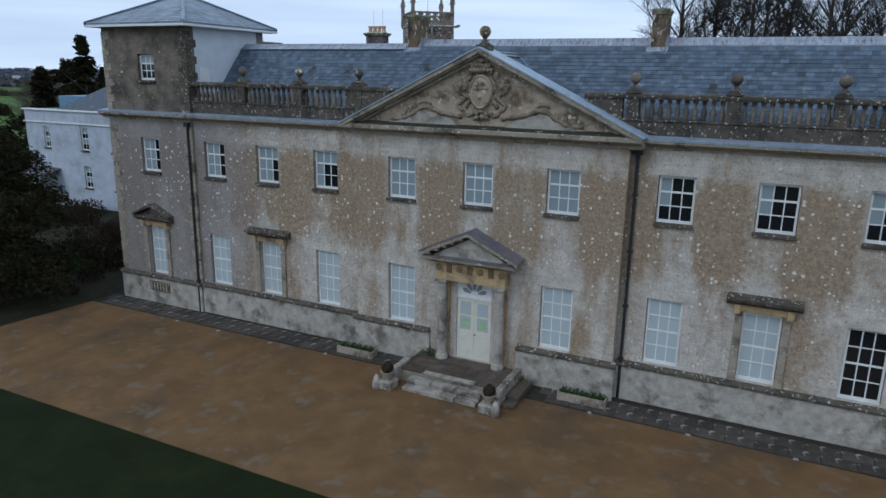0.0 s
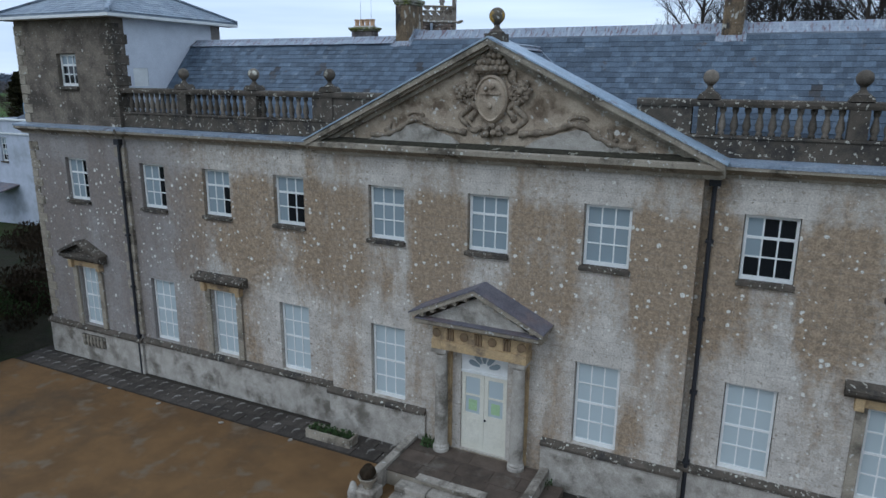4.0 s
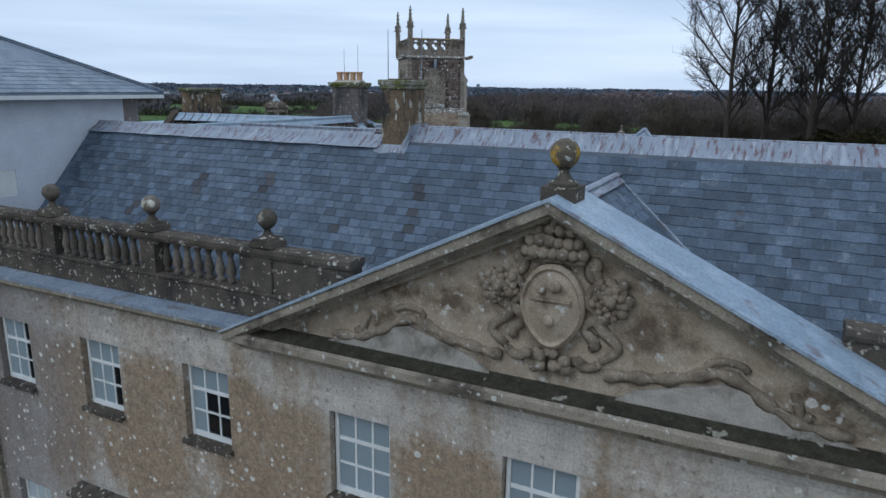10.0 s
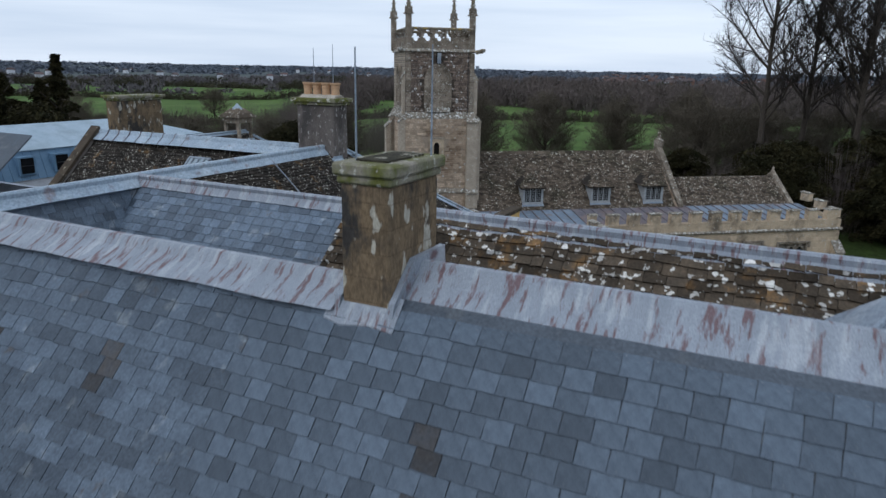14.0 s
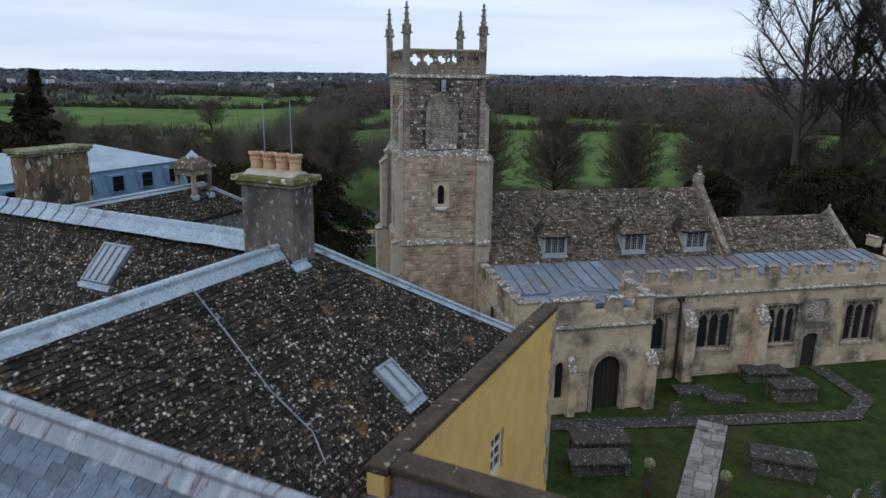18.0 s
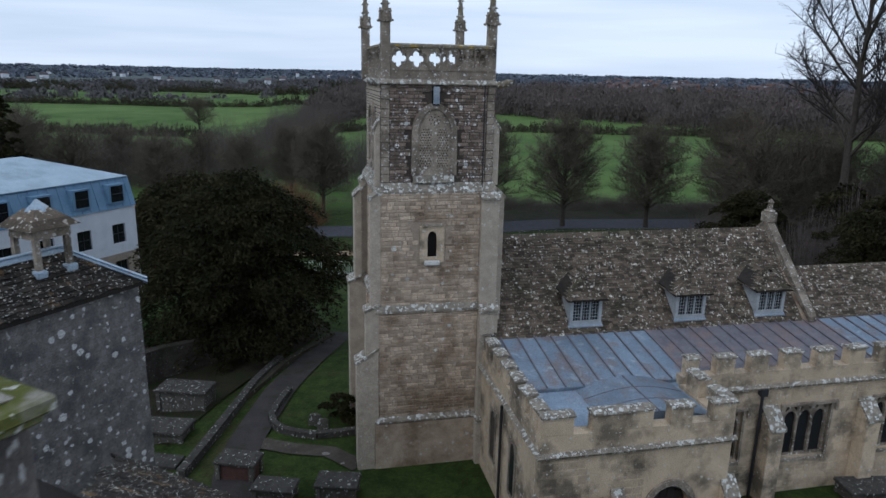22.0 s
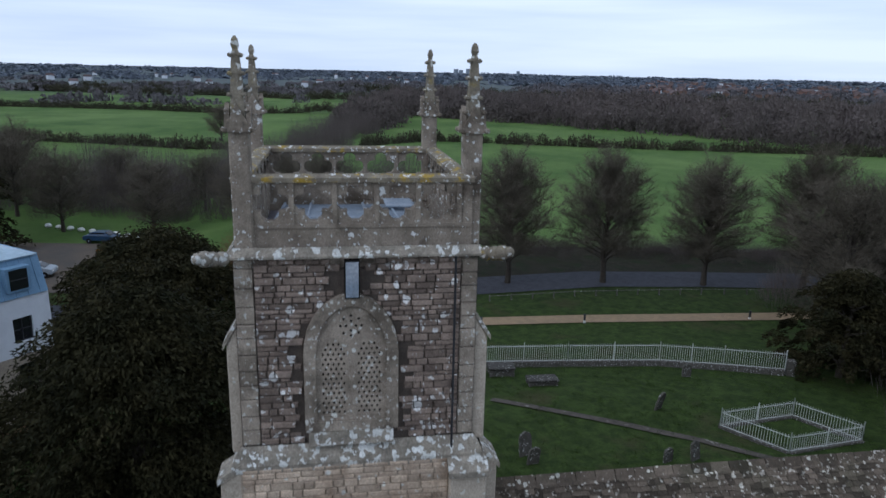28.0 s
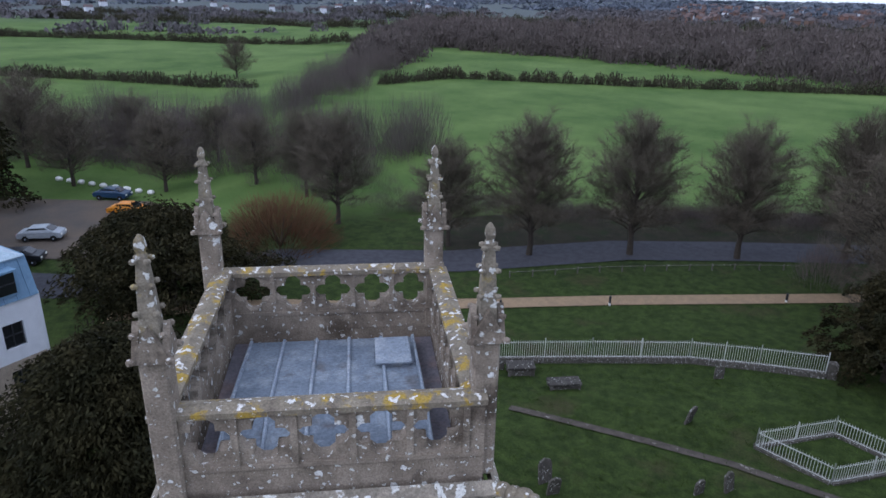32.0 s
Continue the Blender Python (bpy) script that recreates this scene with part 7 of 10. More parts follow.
def pinnacle(u, v):
    bm = bmesh.new()
    box(bm, u - 0.15, u + 0.15, v - 0.15, v + 0.15, 16.05, 18.0)
    ob = part("pinnacle", bm, M["parapet_stone"], tower, "tall crocketed stone pinnacle", bevel=0.03)
    bm = bmesh.new()
    for a in range(4):
        m = Matrix.Translation((u, v, 0)) @ Matrix.Rotation(a * math.pi / 2, 4, "Z")
        t = bmesh.new()
        prism(t, [(-0.17, 17.88), (0.17, 17.88), (0.17, 17.98), (0.0, 18.3), (-0.17, 17.98)], "y", -0.19, -0.12)
        moved(t, m)
        me = bpy.data.meshes.new("gablet")
        t.to_mesh(me)
        t.free()
        bm.from_mesh(me)
        bpy.data.meshes.remove(me)
        for z, s, o in ((17.92, 0.06, 0.17), (18.2, 0.05, 0.13)):
            p = m @ Vector((o, -o, z))
            d = (m.to_3x3() @ Vector((1, -1, 0))).normalized()
            crocket(bm, p, d, s)
    part("gablet_tier", bm, M["parapet_stone"], ob, "small gables at the foot of the spirelet")
    bm = bmesh.new()
    lathe(bm, [(0.17, 17.95), (0.13, 18.35), (0.10, 18.75), (0.07, 19.02), (0.05, 19.06), (0.075, 19.12), (0.06, 19.2), (0.02, 19.25)], 4, (u, v, 0))
    bmesh.ops.rotate(bm, cent=(u, v, 0), matrix=Matrix.Rotation(math.pi / 4, 3, "Z"), verts=bm.verts)
    part("spirelet", bm, M["yellow_lichen_thin"], ob)
    bm = bmesh.new()
    for z, o in ((18.42, 0.115), (18.72, 0.095), (18.98, 0.07)):
        for a in range(4):
            d = Vector((math.cos(a * math.pi / 2 + math.pi / 4), math.sin(a * math.pi / 2 + math.pi / 4), 0))
            crocket(bm, Vector((u, v, z)) + d * o, d, 0.045)
            part("crocket", bm, M["yellow_lichen_thin"], ob)
            bm = bmesh.new()
    bm.free()


for u, v in ((0.2, 0.48), (3.78, 0.62), (-0.02, 4.55), (3.62, 4.55)):
    pinnacle(u, v)
for u, v, a in ((4.0, 0.25, -45), (-0.12, 0.2, -135)):
    bm = bmesh.new()
    for k, (x, r) in enumerate(((0.0, 0.12), (0.16, 0.12), (0.3, 0.13), (0.42, 0.09))):
        bmesh.ops.create_icosphere(bm, subdivisions=2, radius=r, matrix=Matrix.Translation((x, 0, 0.03 * k)))
    moved(bm, Matrix.Translation((u, v, 15.98)) @ Matrix.Rotation(radians(a), 4, "Z"))
    part("gargoyle", bm, M["yellow_lichen"] if u > 1 else M["lichen_ledge"], tower, "worn stone waterspout", smooth=True)

# lead roof of the tower
bm = bmesh.new()
box(bm, PU0 + 0.2, PU1 - 0.2, PV0 + 0.2, PV1 - 0.2, 15.75, 15.88)
part("tower_gutter", bm, M["lead_dull"], tower, "dark lead gutter")
bm = bmesh.new()
prism(bm, [(0.85, 15.88), (4.1, 15.88), (4.1, 16.06), (1.75, 16.24), (0.85, 16.12)], "x", 0.55, 3.25)
tl = part("tower_roof", bm, M["lead_tower"], tower, "low-pitched lead roof with rolls")
for k in range(6):
    bm = bmesh.new()
    u = 0.57 + k * 0.532
    rope(bm, [(u, 0.84, 16.14), (u, 1.75, 16.26), (u, 4.1, 16.08)], 0.03)
    part("lead_roll", bm, M["lead"], tl)
bm = bmesh.new()
tube(bm, (0.55, 1.75, 16.26), (3.25, 1.75, 16.26), 0.035, 0.035, 6)
part("lead_roll", bm, M["lead"], tl)
bm = bmesh.new()
box(bm, 2.62, 3.10, 3.0, 3.75, 16.06, 16.20)
box(bm, 2.58, 3.14, 2.96, 3.79, 16.20, 16.24)
part("roof_hatch", bm, M["lead"], tl, "square lead-covered hatch", bevel=0.01)

# nave and chancel roofs
bm = bmesh.new()
slope(bm, [(3.9, -0.45, 7.15), (16.7, -0.45, 7.15), (16.7, 2.6, 10.2), (3.9, 2.6, 10.2)])
slope(bm, [(3.9, 2.6, 10.2), (16.7, 2.6, 10.2), (16.7, 5.65, 7.15), (3.9, 5.65, 7.15)])
nave = part("nave_roof", bm, M["stone_tile_base"], church, "steep stone-slated nave roof with lichen")
upN = Vector((0, 3.05, 3.05))
tile_mesh("stone_slate_field", tiles_on((4.0, -0.45, 7.15), (1, 0, 0), upN, 12.7, upN.length, 0.22, 0.12, 0.02, seed=51, ragged=0.6), M["stone_tile_brown"], nave)
bm = bmesh.new()
k = 4.0
while k < 16.7:
    prism(bm, [(2.42, 10.06), (2.6, 10.27), (2.78, 10.06), (2.6, 10.16)], "x", k, k + 0.44)
    k += 0.46
part("ridge_tiles", bm, M["stone_tile_brown"], nave)
bm = bmesh.new()
prism(bm, [(-0.7, 7.2), (-0.7, 7.4), (2.6, 10.65), (5.9, 7.4), (5.9, 7.2), (2.6, 10.1)], "x", 16.65, 17.0)
part("gable_coping", bm, M["church_dressed"], church)
bm = bmesh.new()
prism(bm, [(-0.5, 2), (5.7, 2), (5.7, 7.2), (2.6, 10.2), (-0.5, 7.2)], "x", 16.6, 16.95)
part("nave_gable", bm, M["church_stone"], church)
bm = bmesh.new()
box(bm, 16.6, 17.05, 2.38, 2.82, 10.5, 10.9)
lathe(bm, [(0.2, 10.9), (0.24, 10.96), (0.12, 11.05), (0.1, 11.25), (0.14, 11.32), (0.04, 11.45)], 8, (16.82, 2.6, 0))
part("gable_finial", bm, M["church_dressed"], church, "worn stone gable finial")
bm = bmesh.new()
slope(bm, [(16.9, -0.2, 6.6), (25.2, -0.2, 6.6), (25.2, 2.3, 8.55), (16.9, 2.3, 8.55)])
slope(bm, [(16.9, 2.3, 8.55), (25.2, 2.3, 8.55), (25.2, 4.8, 6.6), (16.9, 4.8, 6.6)])
chancel = part("chancel_roof", bm, M["stone_tile_base"], church, "lower stone-slated chancel roof")
upH = Vector((0, 2.5, 1.95))
tile_mesh("stone_slate_field", tiles_on((17.0, -0.2, 6.6), (1, 0, 0), upH, 8.1, upH.length, 0.24, 0.13, 0.02, seed=52, ragged=0.6), M["stone_tile_brown"], chancel)
bm = bmesh.new()
prism(bm, [(-0.4, 6.5), (-0.4, 6.7), (2.3, 8.85), (5.0, 6.7), (5.0, 6.5), (2.3, 8.5)], "x", 25.1, 25.4)
part("gable_coping", bm, M["church_dressed"], church)
bm = bmesh.new()
lathe(bm, [(0.12, 8.75), (0.13, 8.85), (0.06, 8.95), (0.08, 9.05), (0.02, 9.15)], 8, (25.25, 2.3, 0))
part("gable_finial", bm, M["church_dressed"], church)
bm = bmesh.new()
box(bm, 3.9, 16.6, -0.3, 5.5, 1.5, 7.1)
box(bm, 16.6, 25.2, 0.0, 4.6, 1.5, 6.6)
part("nave_wall", bm, M["church_stone"], church)

# dormers on the nave
for u in (7.5, 11.75, 15.2):
    bm = bmesh.new()
    wall_grid(bm, u - 0.62, u + 0.62, 7.3, 8.48, 0.0, 0.12, [(u - 0.5, u + 0.5, 7.55, 8.42)])
    prism(bm, [(0.12, 7.5), (0.12, 8.48), (1.2, 8.48)], "x", u - 0.62, u - 0.52)
    prism(bm, [(0.12, 7.5), (0.12, 8.48), (1.2, 8.48)], "x", u + 0.52, u + 0.62)
    do = part("dormer", bm, M["grey_wood"], church, "small dormer with a hipped stone roof")
    do.location = (0, -0.25, 0.06)
    bm = bmesh.new()
    for k in range(1, 3):
        x = u - 0.5 + k / 3
        box(bm, x - 0.025, x + 0.025, 0.02, 0.09, 7.55, 8.42)
    for k in range(1, 9):
        x = u - 0.5 + k / 9
        box(bm, x - 0.006, x + 0.006, 0.055, 0.07, 7.55, 8.42)
    for k in range(1, 7):
        z = 7.55 + 0.87 * k / 7
        box(bm, u - 0.5, u + 0.5, 0.055, 0.071, z - 0.006, z + 0.006)
    part("glazing_bars", bm, M["grey_wood"], do)
    bm = bmesh.new()
    box(bm, u - 0.5, u + 0.5, 0.075, 0.085, 7.55, 8.42)
    part("pane", bm, M["glass_leaded"], do)
    bm = bmesh.new()
    slope(bm, [(u - 0.68, -0.05, 7.35), (u + 0.68, -0.05, 7.35), (u + 0.62, 0.1, 7.56), (u - 0.62, 0.1, 7.56)], 0.04)
    part("lead_apron", bm, M["lead"], do)
    bm = bmesh.new()
    a, b, c, e = (u - 0.8, -0.16, 8.4), (u + 0.8, -0.16, 8.4), (u, 0.55, 9.12), (u, 1.55, 9.15)
    slope(bm, [a, b, c], 0.06)
    slope(bm, [b, (u + 0.8, 1.1, 8.55), e, c], 0.06)
    slope(bm, [(u - 0.8, 1.1, 8.55), a, c, e], 0.06)
    dr = part("dormer_roof", bm, M["stone_tile_base"], do)
    upd = Vector((0, 0.71, 0.72))
    v_all = tiles_on((u - 0.8, -0.16, 8.4), (1, 0, 0), upd, 1.6, upd.length, 0.2, 0.12, 0.02, seed=int(u * 10), ragged=0.5, keep=lambda x, b: 0.8 * b / 1.01 < x < 1.6 - 0.8 * b / 1.01)
    upr = Vector((-0.8, 0, 0.74))
    v_all += tiles_on((u + 0.8, -0.16, 8.4), (0, 1, 0), upr, 1.6, upr.length, 0.2, 0.12, 0.02, seed=int(u * 11), ragged=0.5, keep=lambda x, b: x > 0.7 * b / 1.09)
    upl = Vector((0.8, 0, 0.74))
    v_all += tiles_on((u - 0.8, -0.16, 8.4), (0, 1, 0), upl, 1.6, upl.length, 0.2, 0.12, 0.02, seed=int(u * 12), ragged=0.5, keep=lambda x, b: x > 0.7 * b / 1.09)
    tile_mesh("stone_slate_field", v_all, M["stone_tile_brown"], dr)

# lead roof over the aisle
bm = bmesh.new()
slope(bm, [(3.7, -3.65, 6.72), (25.2, -3.65, 6.72), (25.2, -0.4, 7.18), (3.7, -0.4, 7.18)], 0.1)
aisle = part("aisle_roof", bm, M["lead_church"], church, "low lead roof with standing rolls")
k = 4.2
while k < 25.1:
    bm = bmesh.new()
    tube(bm, (k, -3.6, 6.76), (k + 0.02, -0.42, 7.215), 0.03, 0.03, 6)
    # Rolls take the darker lead to paint in their shadow lines.
    part("lead_roll", bm, M["lead_dull"], aisle)
    bm = bmesh.new()
    slope(bm, [(k + 0.03, -3.62, 6.732), (k + 0.6, -3.62, 6.732), (k + 0.61, -0.43, 7.184), (k + 0.04, -0.43, 7.184)], 0.006)
    part("lead_sheet", bm, M["lead_dull"] if 9.2 < k < 16.6 else M["lead_church"], aisle)
    k += 0.62
bm = bmesh.new()
box(bm, 3.8, 9.3, -6.1, -3.65, 6.3, 6.62)
part("porch_roof", bm, M["lead_church"], church)
bm = bmesh.new()
pts = [(5.75 + 3.35 * k / 10, 6.62 + 0.30 * math.sin(math.pi * k / 10)) for k in range(11)]
prism(bm, [(5.75, 6.4), *pts, (9.1, 6.4)], "y", -5.9, -3.5)
br = part("curved_roof", bm, M["lead_church"], church, "curved lead porch roof")
for v0 in (-5.1, -4.3):
    bm = bmesh.new()
    rope(bm, [(p, v0, q) for p, q in pts], 0.02, 5)
    part("lead_roll", bm, M["lead_dull"], br)
bm = bmesh.new()
tube(bm, (7.42, -5.9, 6.93), (7.42, -3.5, 6.93), 0.025, 0.025, 6)
part("lead_roll", bm, M["lead_dull"], br)

# south aisle and porch walls
PARA = 6.4


def tracery_window(parent, m, x0, x1, z0, z1, lights, label):
    """A square-headed window with cusped lights in dressed stone."""
    bm = bmesh.new()
    w = (x1 - x0 - 0.16 - 0.09 * (lights - 1)) / lights
    loops = [arch(x0 + 0.08 + k * (w + 0.09), x0 + 0.08 + k * (w + 0.09) + w, z0 + 0.06, z1 - 0.22, 6, w * 0.8) for k in range(lights)]
    small = []
    for k in range(lights):
        c = x0 + 0.08 + k * (w + 0.09) + w / 2
        for s in (-1, 1):
            small.append([(c + s * w * 0.30 - 0.05, z1 - 0.06), (c + s * w * 0.42, z1 - 0.24), (c + s * w * 0.30 + 0.07, z1 - 0.06)])
    fill_panel(bm, [(x0, z0), (x1, z0), (x1, z1), (x0, z1)], loops + small, 0.1, 0.2)
    ob = part("window", moved(bm, m), M["church_dressed"], parent, label)
    bm = bmesh.new()
    box(bm, x0, x1, 0.21, 0.22, z0, z1)
    part("pane", moved(bm, m), M["glass_leaded"], ob)
    bm = bmesh.new()
    for s, a in ((-1, x0), (1, x1)):
        box(bm, min(a, a + s * 0.09), max(a, a + s * 0.09), -0.03, 0.1, z0 - 0.05, z1 + 0.05)
    prism(bm, [(0.1, z0 - 0.16), (-0.06, z0 - 0.16), (-0.04, z0 - 0.06), (0.1, z0)], "x", x0 - 0.05, x1 + 0.05)
    part("surround", moved(bm, m), M["church_dressed"], ob)
    bm = bmesh.new()
    box(bm, x0 - 0.22, x1 + 0.22, -0.10, 0.05, z1 + 0.06, z1 + 0.15)
    for s, a in ((-1, x0 - 0.22), (1, x1 + 0.13)):
        box(bm, a, a + 0.09, -0.10, 0.05, z1 - 0.22, z1 + 0.06)
    part("label_mould", moved(bm, m), M["church_dressed"], ob)


SA = Matrix.Translation((0, -4.0, 0))
WINS = ((11.0, 11.72, 3.67, 5.5, 1), (13.36, 15.17, 3.59, 5.51, 3), (17.05, 18.69, 3.56, 5.56, 3), (21.45, 23.24, 3.4, 5.53, 3))
bm = bmesh.new()
wall_grid(bm, 9.3, 25.4, 1.2, 6.93, -4.0, -3.6, [w[:4] for w in WINS] + [(19.15, 20.12, 2.0, 4.1)])
south = part("aisle_wall", bm, M["church_ashlar"], church, "buff stone aisle wall with battlements")
for w in WINS:
    tracery_window(south, SA, *w[:4], w[4], "square-headed mullioned church window")
bm = bmesh.new()
fill_panel(bm, [(19.0, 2.0), (20.28, 2.0), (20.28, 4.2), (19.0, 4.2)], [arch(19.2, 20.08, 2.0, 4.02, 6, 0.3)], -0.05, 0.1)
sd = part("side_door", moved(bm, SA), M["church_dressed"], south, "small arched doorway with dark door")
bm = bmesh.new()
box(bm, 19.16, 20.1, 0.14, 0.2, 2.0, 4.08)
part("door_leaf", moved(bm, SA), M["dark_oak"], sd)
bm = bmesh.new()
fill_panel(bm, [(18.97, 4.6), (20.35, 4.6), (20.35, 5.8), (18.97, 5.8)], [[(19.12, 4.73), (20.2, 4.73), (20.2, 5.67), (19.12, 5.67)]], -0.07, 0.0)
pq = part("carved_panel", moved(bm, SA), M["church_dressed"], south, "square carved heraldic panel")
bm = bmesh.new()
box(bm, 19.12, 20.2, -0.02, 0.0, 4.73, 5.67)
r2 = random.Random(3)
for k in range(26):
    a = k * 2.4
    rr = 0.42 * math.sqrt(k / 26)
    bmesh.ops.create_icosphere(bm, subdivisions=1, radius=r2.uniform(0.05, 0.1), matrix=Matrix.Translation((19.66 + rr * math.cos(a), -0.03, 5.2 + rr * math.sin(a))))
part("carving", moved(bm, SA), M["pale_stone"], pq)
bm = bmesh.new()
prism(bm, [(-4.0, 6.28), (-4.1, 6.30), (-4.14, 6.38), (-4.0, 6.46)], "x", 9.5, 25.5)
part("string_course", bm, M["lichen_ledge"], south)


def merlon(parent, m, x0, x1, z0, z1, thick=0.34):
    bm = bmesh.new()
    box(bm, x0, x1, 0.0, thick, z0, z1 - 0.09)
    part("merlon", moved(bm, m), M["church_ashlar"], parent, bevel=0.015)
    bm = bmesh.new()
    prism(bm, [(-0.05, z1 - 0.088), (thick + 0.05, z1 - 0.088), (thick + 0.05, z1 - 0.03), (thick / 2, z1 + 0.02), (-0.05, z1 - 0.03)], "x", x0 - 0.03, x1 + 0.03)
    part("merlon_cap", moved(bm, m), M["lichen_ledge"], parent)


for k in range(12):
    merlon(south, SA, 10.5 + k * 1.26, 11.17 + k * 1.26, 6.93, 7.58)
merlon(south, SA, 9.42, 9.85, 6.93, 7.62)
for k in range(3):
    merlon(south, Matrix.Translation((25.4, 0, 0)) @ EAST, -3.9 + k * 1.2, -3.2 + k * 1.2, 7.0 + k * 0.25, 7.55 + k * 0.25)
bm = bmesh.new()
box(bm, 25.0, 25.4, -3.6, 0.2, 1.2, 7.05)
part("aisle_end_wall", bm, M["church_ashlar"], church)
for u in (16.55, 12.72, 25.2):
    buttress(u - 0.28, u + 0.28, -4.55, -4.0, 1.5, 5.0, 0.6, "v", "church_ashlar")
bm = bmesh.new()
tube(bm, (12.3, -4.1, 2.2), (12.3, -4.1, 6.2), 0.05, 0.05, 8)
box(bm, 12.18, 12.42, -4.2, -4.0, 6.1, 6.35)
part("downpipe", bm, M["iron"], south)

SP = Matrix.Translation((0, -6.4, 0))
bm = bmesh.new()
fill_panel(bm, [(3.6, 1.2), (9.58, 1.2), (9.58, 6.72), (3.6, 6.72)], [arch(7.08, 8.38, 1.6, 4.72, 8, 0.75), arch(5.35, 5.75, 2.9, 4.6, 5, 0.3)], 0.0, 0.4)
porch = part("porch_wall", moved(bm, SP), M["church_ashlar"], church, "buff stone porch with arched door and battlements")
bm = bmesh.new()
box(bm, 3.6, 4.0, -6.0, 0.1, 1.2, 6.72)
part("porch_side", bm, M["church_ashlar"], porch)
bm = bmesh.new()
box(bm, 9.18, 9.58, -6.0, -4.0, 1.2, 6.72)
part("porch_side", bm, M["church_ashlar"], porch)
for k, (a, b) in enumerate(((6.88, 0.10), (6.96, 0.05))):
    bm = bmesh.new()
    fill_panel(bm, arch(6.88 + k * 0.1, 8.58 - k * 0.1, 1.9, 4.95 - k * 0.1, 8, 0.9), [arch(7.0 + k * 0.07, 8.46 - k * 0.07, 1.9, 4.80 - k * 0.07, 8, 0.8)], -0.09 + k * 0.05, 0.1 + k * 0.1)
    part("arch_moulding", moved(bm, SP), M["pale_stone"] if k else M["church_dressed"], porch)
bm = bmesh.new()
fill_panel(bm, arch(7.05, 8.41, 1.9, 4.74, 8, 0.76), [], 0.25, 0.32)
pdoor = part("porch_door", moved(bm, SP), M["dark_oak"], porch, "dark oak plank double door")
for k in range(6):
    bm = bmesh.new()
    x = 7.12 + k * 0.22
    box(bm, x + 0.008, x + 0.205, 0.225, 0.25, 1.9, 4.1 + 0.45 * math.sin((k + 0.5) / 6 * math.pi))
    part("plank", moved(bm, SP), M["dark_oak"], pdoor)
bm = bmesh.new()
box(bm, 5.3, 5.8, 0.2, 0.22, 2.8, 4.7)
part("pane", moved(bm, SP), M["glass_leaded"], porch)
bm = bmesh.new()
prism(bm, [(0.0, 6.03), (-0.1, 6.05), (-0.14, 6.12), (0.0, 6.2)], "x", 3.5, 9.68)
part("string_course", moved(bm, SP), M["lichen_ledge"], porch)
bm = bmesh.new()
prism(bm, [(0.0, 6.03), (-0.1, 6.05), (-0.14, 6.12), (0.0, 6.2)], "x", -0.1, 6.5)
part("string_course", moved(bm, Matrix.Translation((3.6, 0, 0)) @ WEST), M["lichen_ledge"], porch)
for a, b in ((3.6, 4.55), (5.1, 6.95), (7.5, 8.2), (8.85, 9.58)):
    merlon(porch, SP, a, b, 6.72, 7.34)
for k in range(7):
    merlon(porch, Matrix.Translation((3.6, 0, 0)) @ WEST, -0.3 + k * 0.95, 0.28 + k * 0.95, 6.72, 7.36)
for k in range(2):
    merlon(porch, Matrix.Translation((9.58, 0, 0)) @ EAST, -6.2 + k * 1.2, -5.5 + k * 1.2, 6.72, 7.4)
for v, w in ((1.7, 0.5), (3.9, 0.45)):
    mw = Matrix.Translation((3.6, 0, 0)) @ WEST
    bm = bmesh.new()
    fill_panel(bm, [(v - 0.12, 3.3), (v + w + 0.12, 3.3), (v + w + 0.12, 5.3), (v - 0.12, 5.3)], [arch(v, v + w, 3.42, 5.2, 6, 0.4)], -0.03, 0.0)
    ow = part("lancet_window", moved(bm, mw), M["church_dressed"], porch)
    bm = bmesh.new()
    fill_panel(bm, arch(v, v + w, 3.42, 5.2, 6, 0.4), [], -0.012, -0.006)
    part("pane", moved(bm, mw), M["glass_leaded"], ow)
bm = bmesh.new()
tube(bm, (3.5, -3.1, 2.4), (3.5, -3.1, 6.0), 0.05, 0.05, 8)
part("downpipe", bm, M["iron"], porch)
buttress(5.85, 6.2, -6.75, -6.4, 1.5, 4.3, 0.5, "v", "church_ashlar")
buttress(9.4, 9.85, -6.7, -6.3, 1.5, 4.3, 0.5, "v", "church_ashlar")
buttress(3.3, 3.62, -6.6, -6.2, 1.5, 4.3, 0.5, "u+", "church_ashlar")
rubble("rubble_facing", porch, "church_ashlar", SP, 3.62, 6.85, 2.4, 6.0, 61, keep=lambda a, b, c, d: not (b > 5.2 and a < 5.9 and d > 2.8), course=(0.22, 0.32), width=(0.3, 0.7), proud=0.012)
rubble("rubble_facing", south, "church_ashlar", SA, 9.6, 25.3, 2.1, 6.25, 62, keep=lambda a, b, c, d: not any(b > w[0] - 0.25 and a < w[1] + 0.25 and d > w[2] - 0.2 and c < w[3] + 0.2 for w in WINS + ((18.9, 20.4, 2, 5.9, 0),)), course=(0.22, 0.32), width=(0.3, 0.7), proud=0.012)

# ---- the land ----
CHI = CH.inverted()


def smooth(a, b, x):
    q = min(max((x - a) / (b - a), 0.0), 1.0)
    return q * q * (3 - 2 * q)


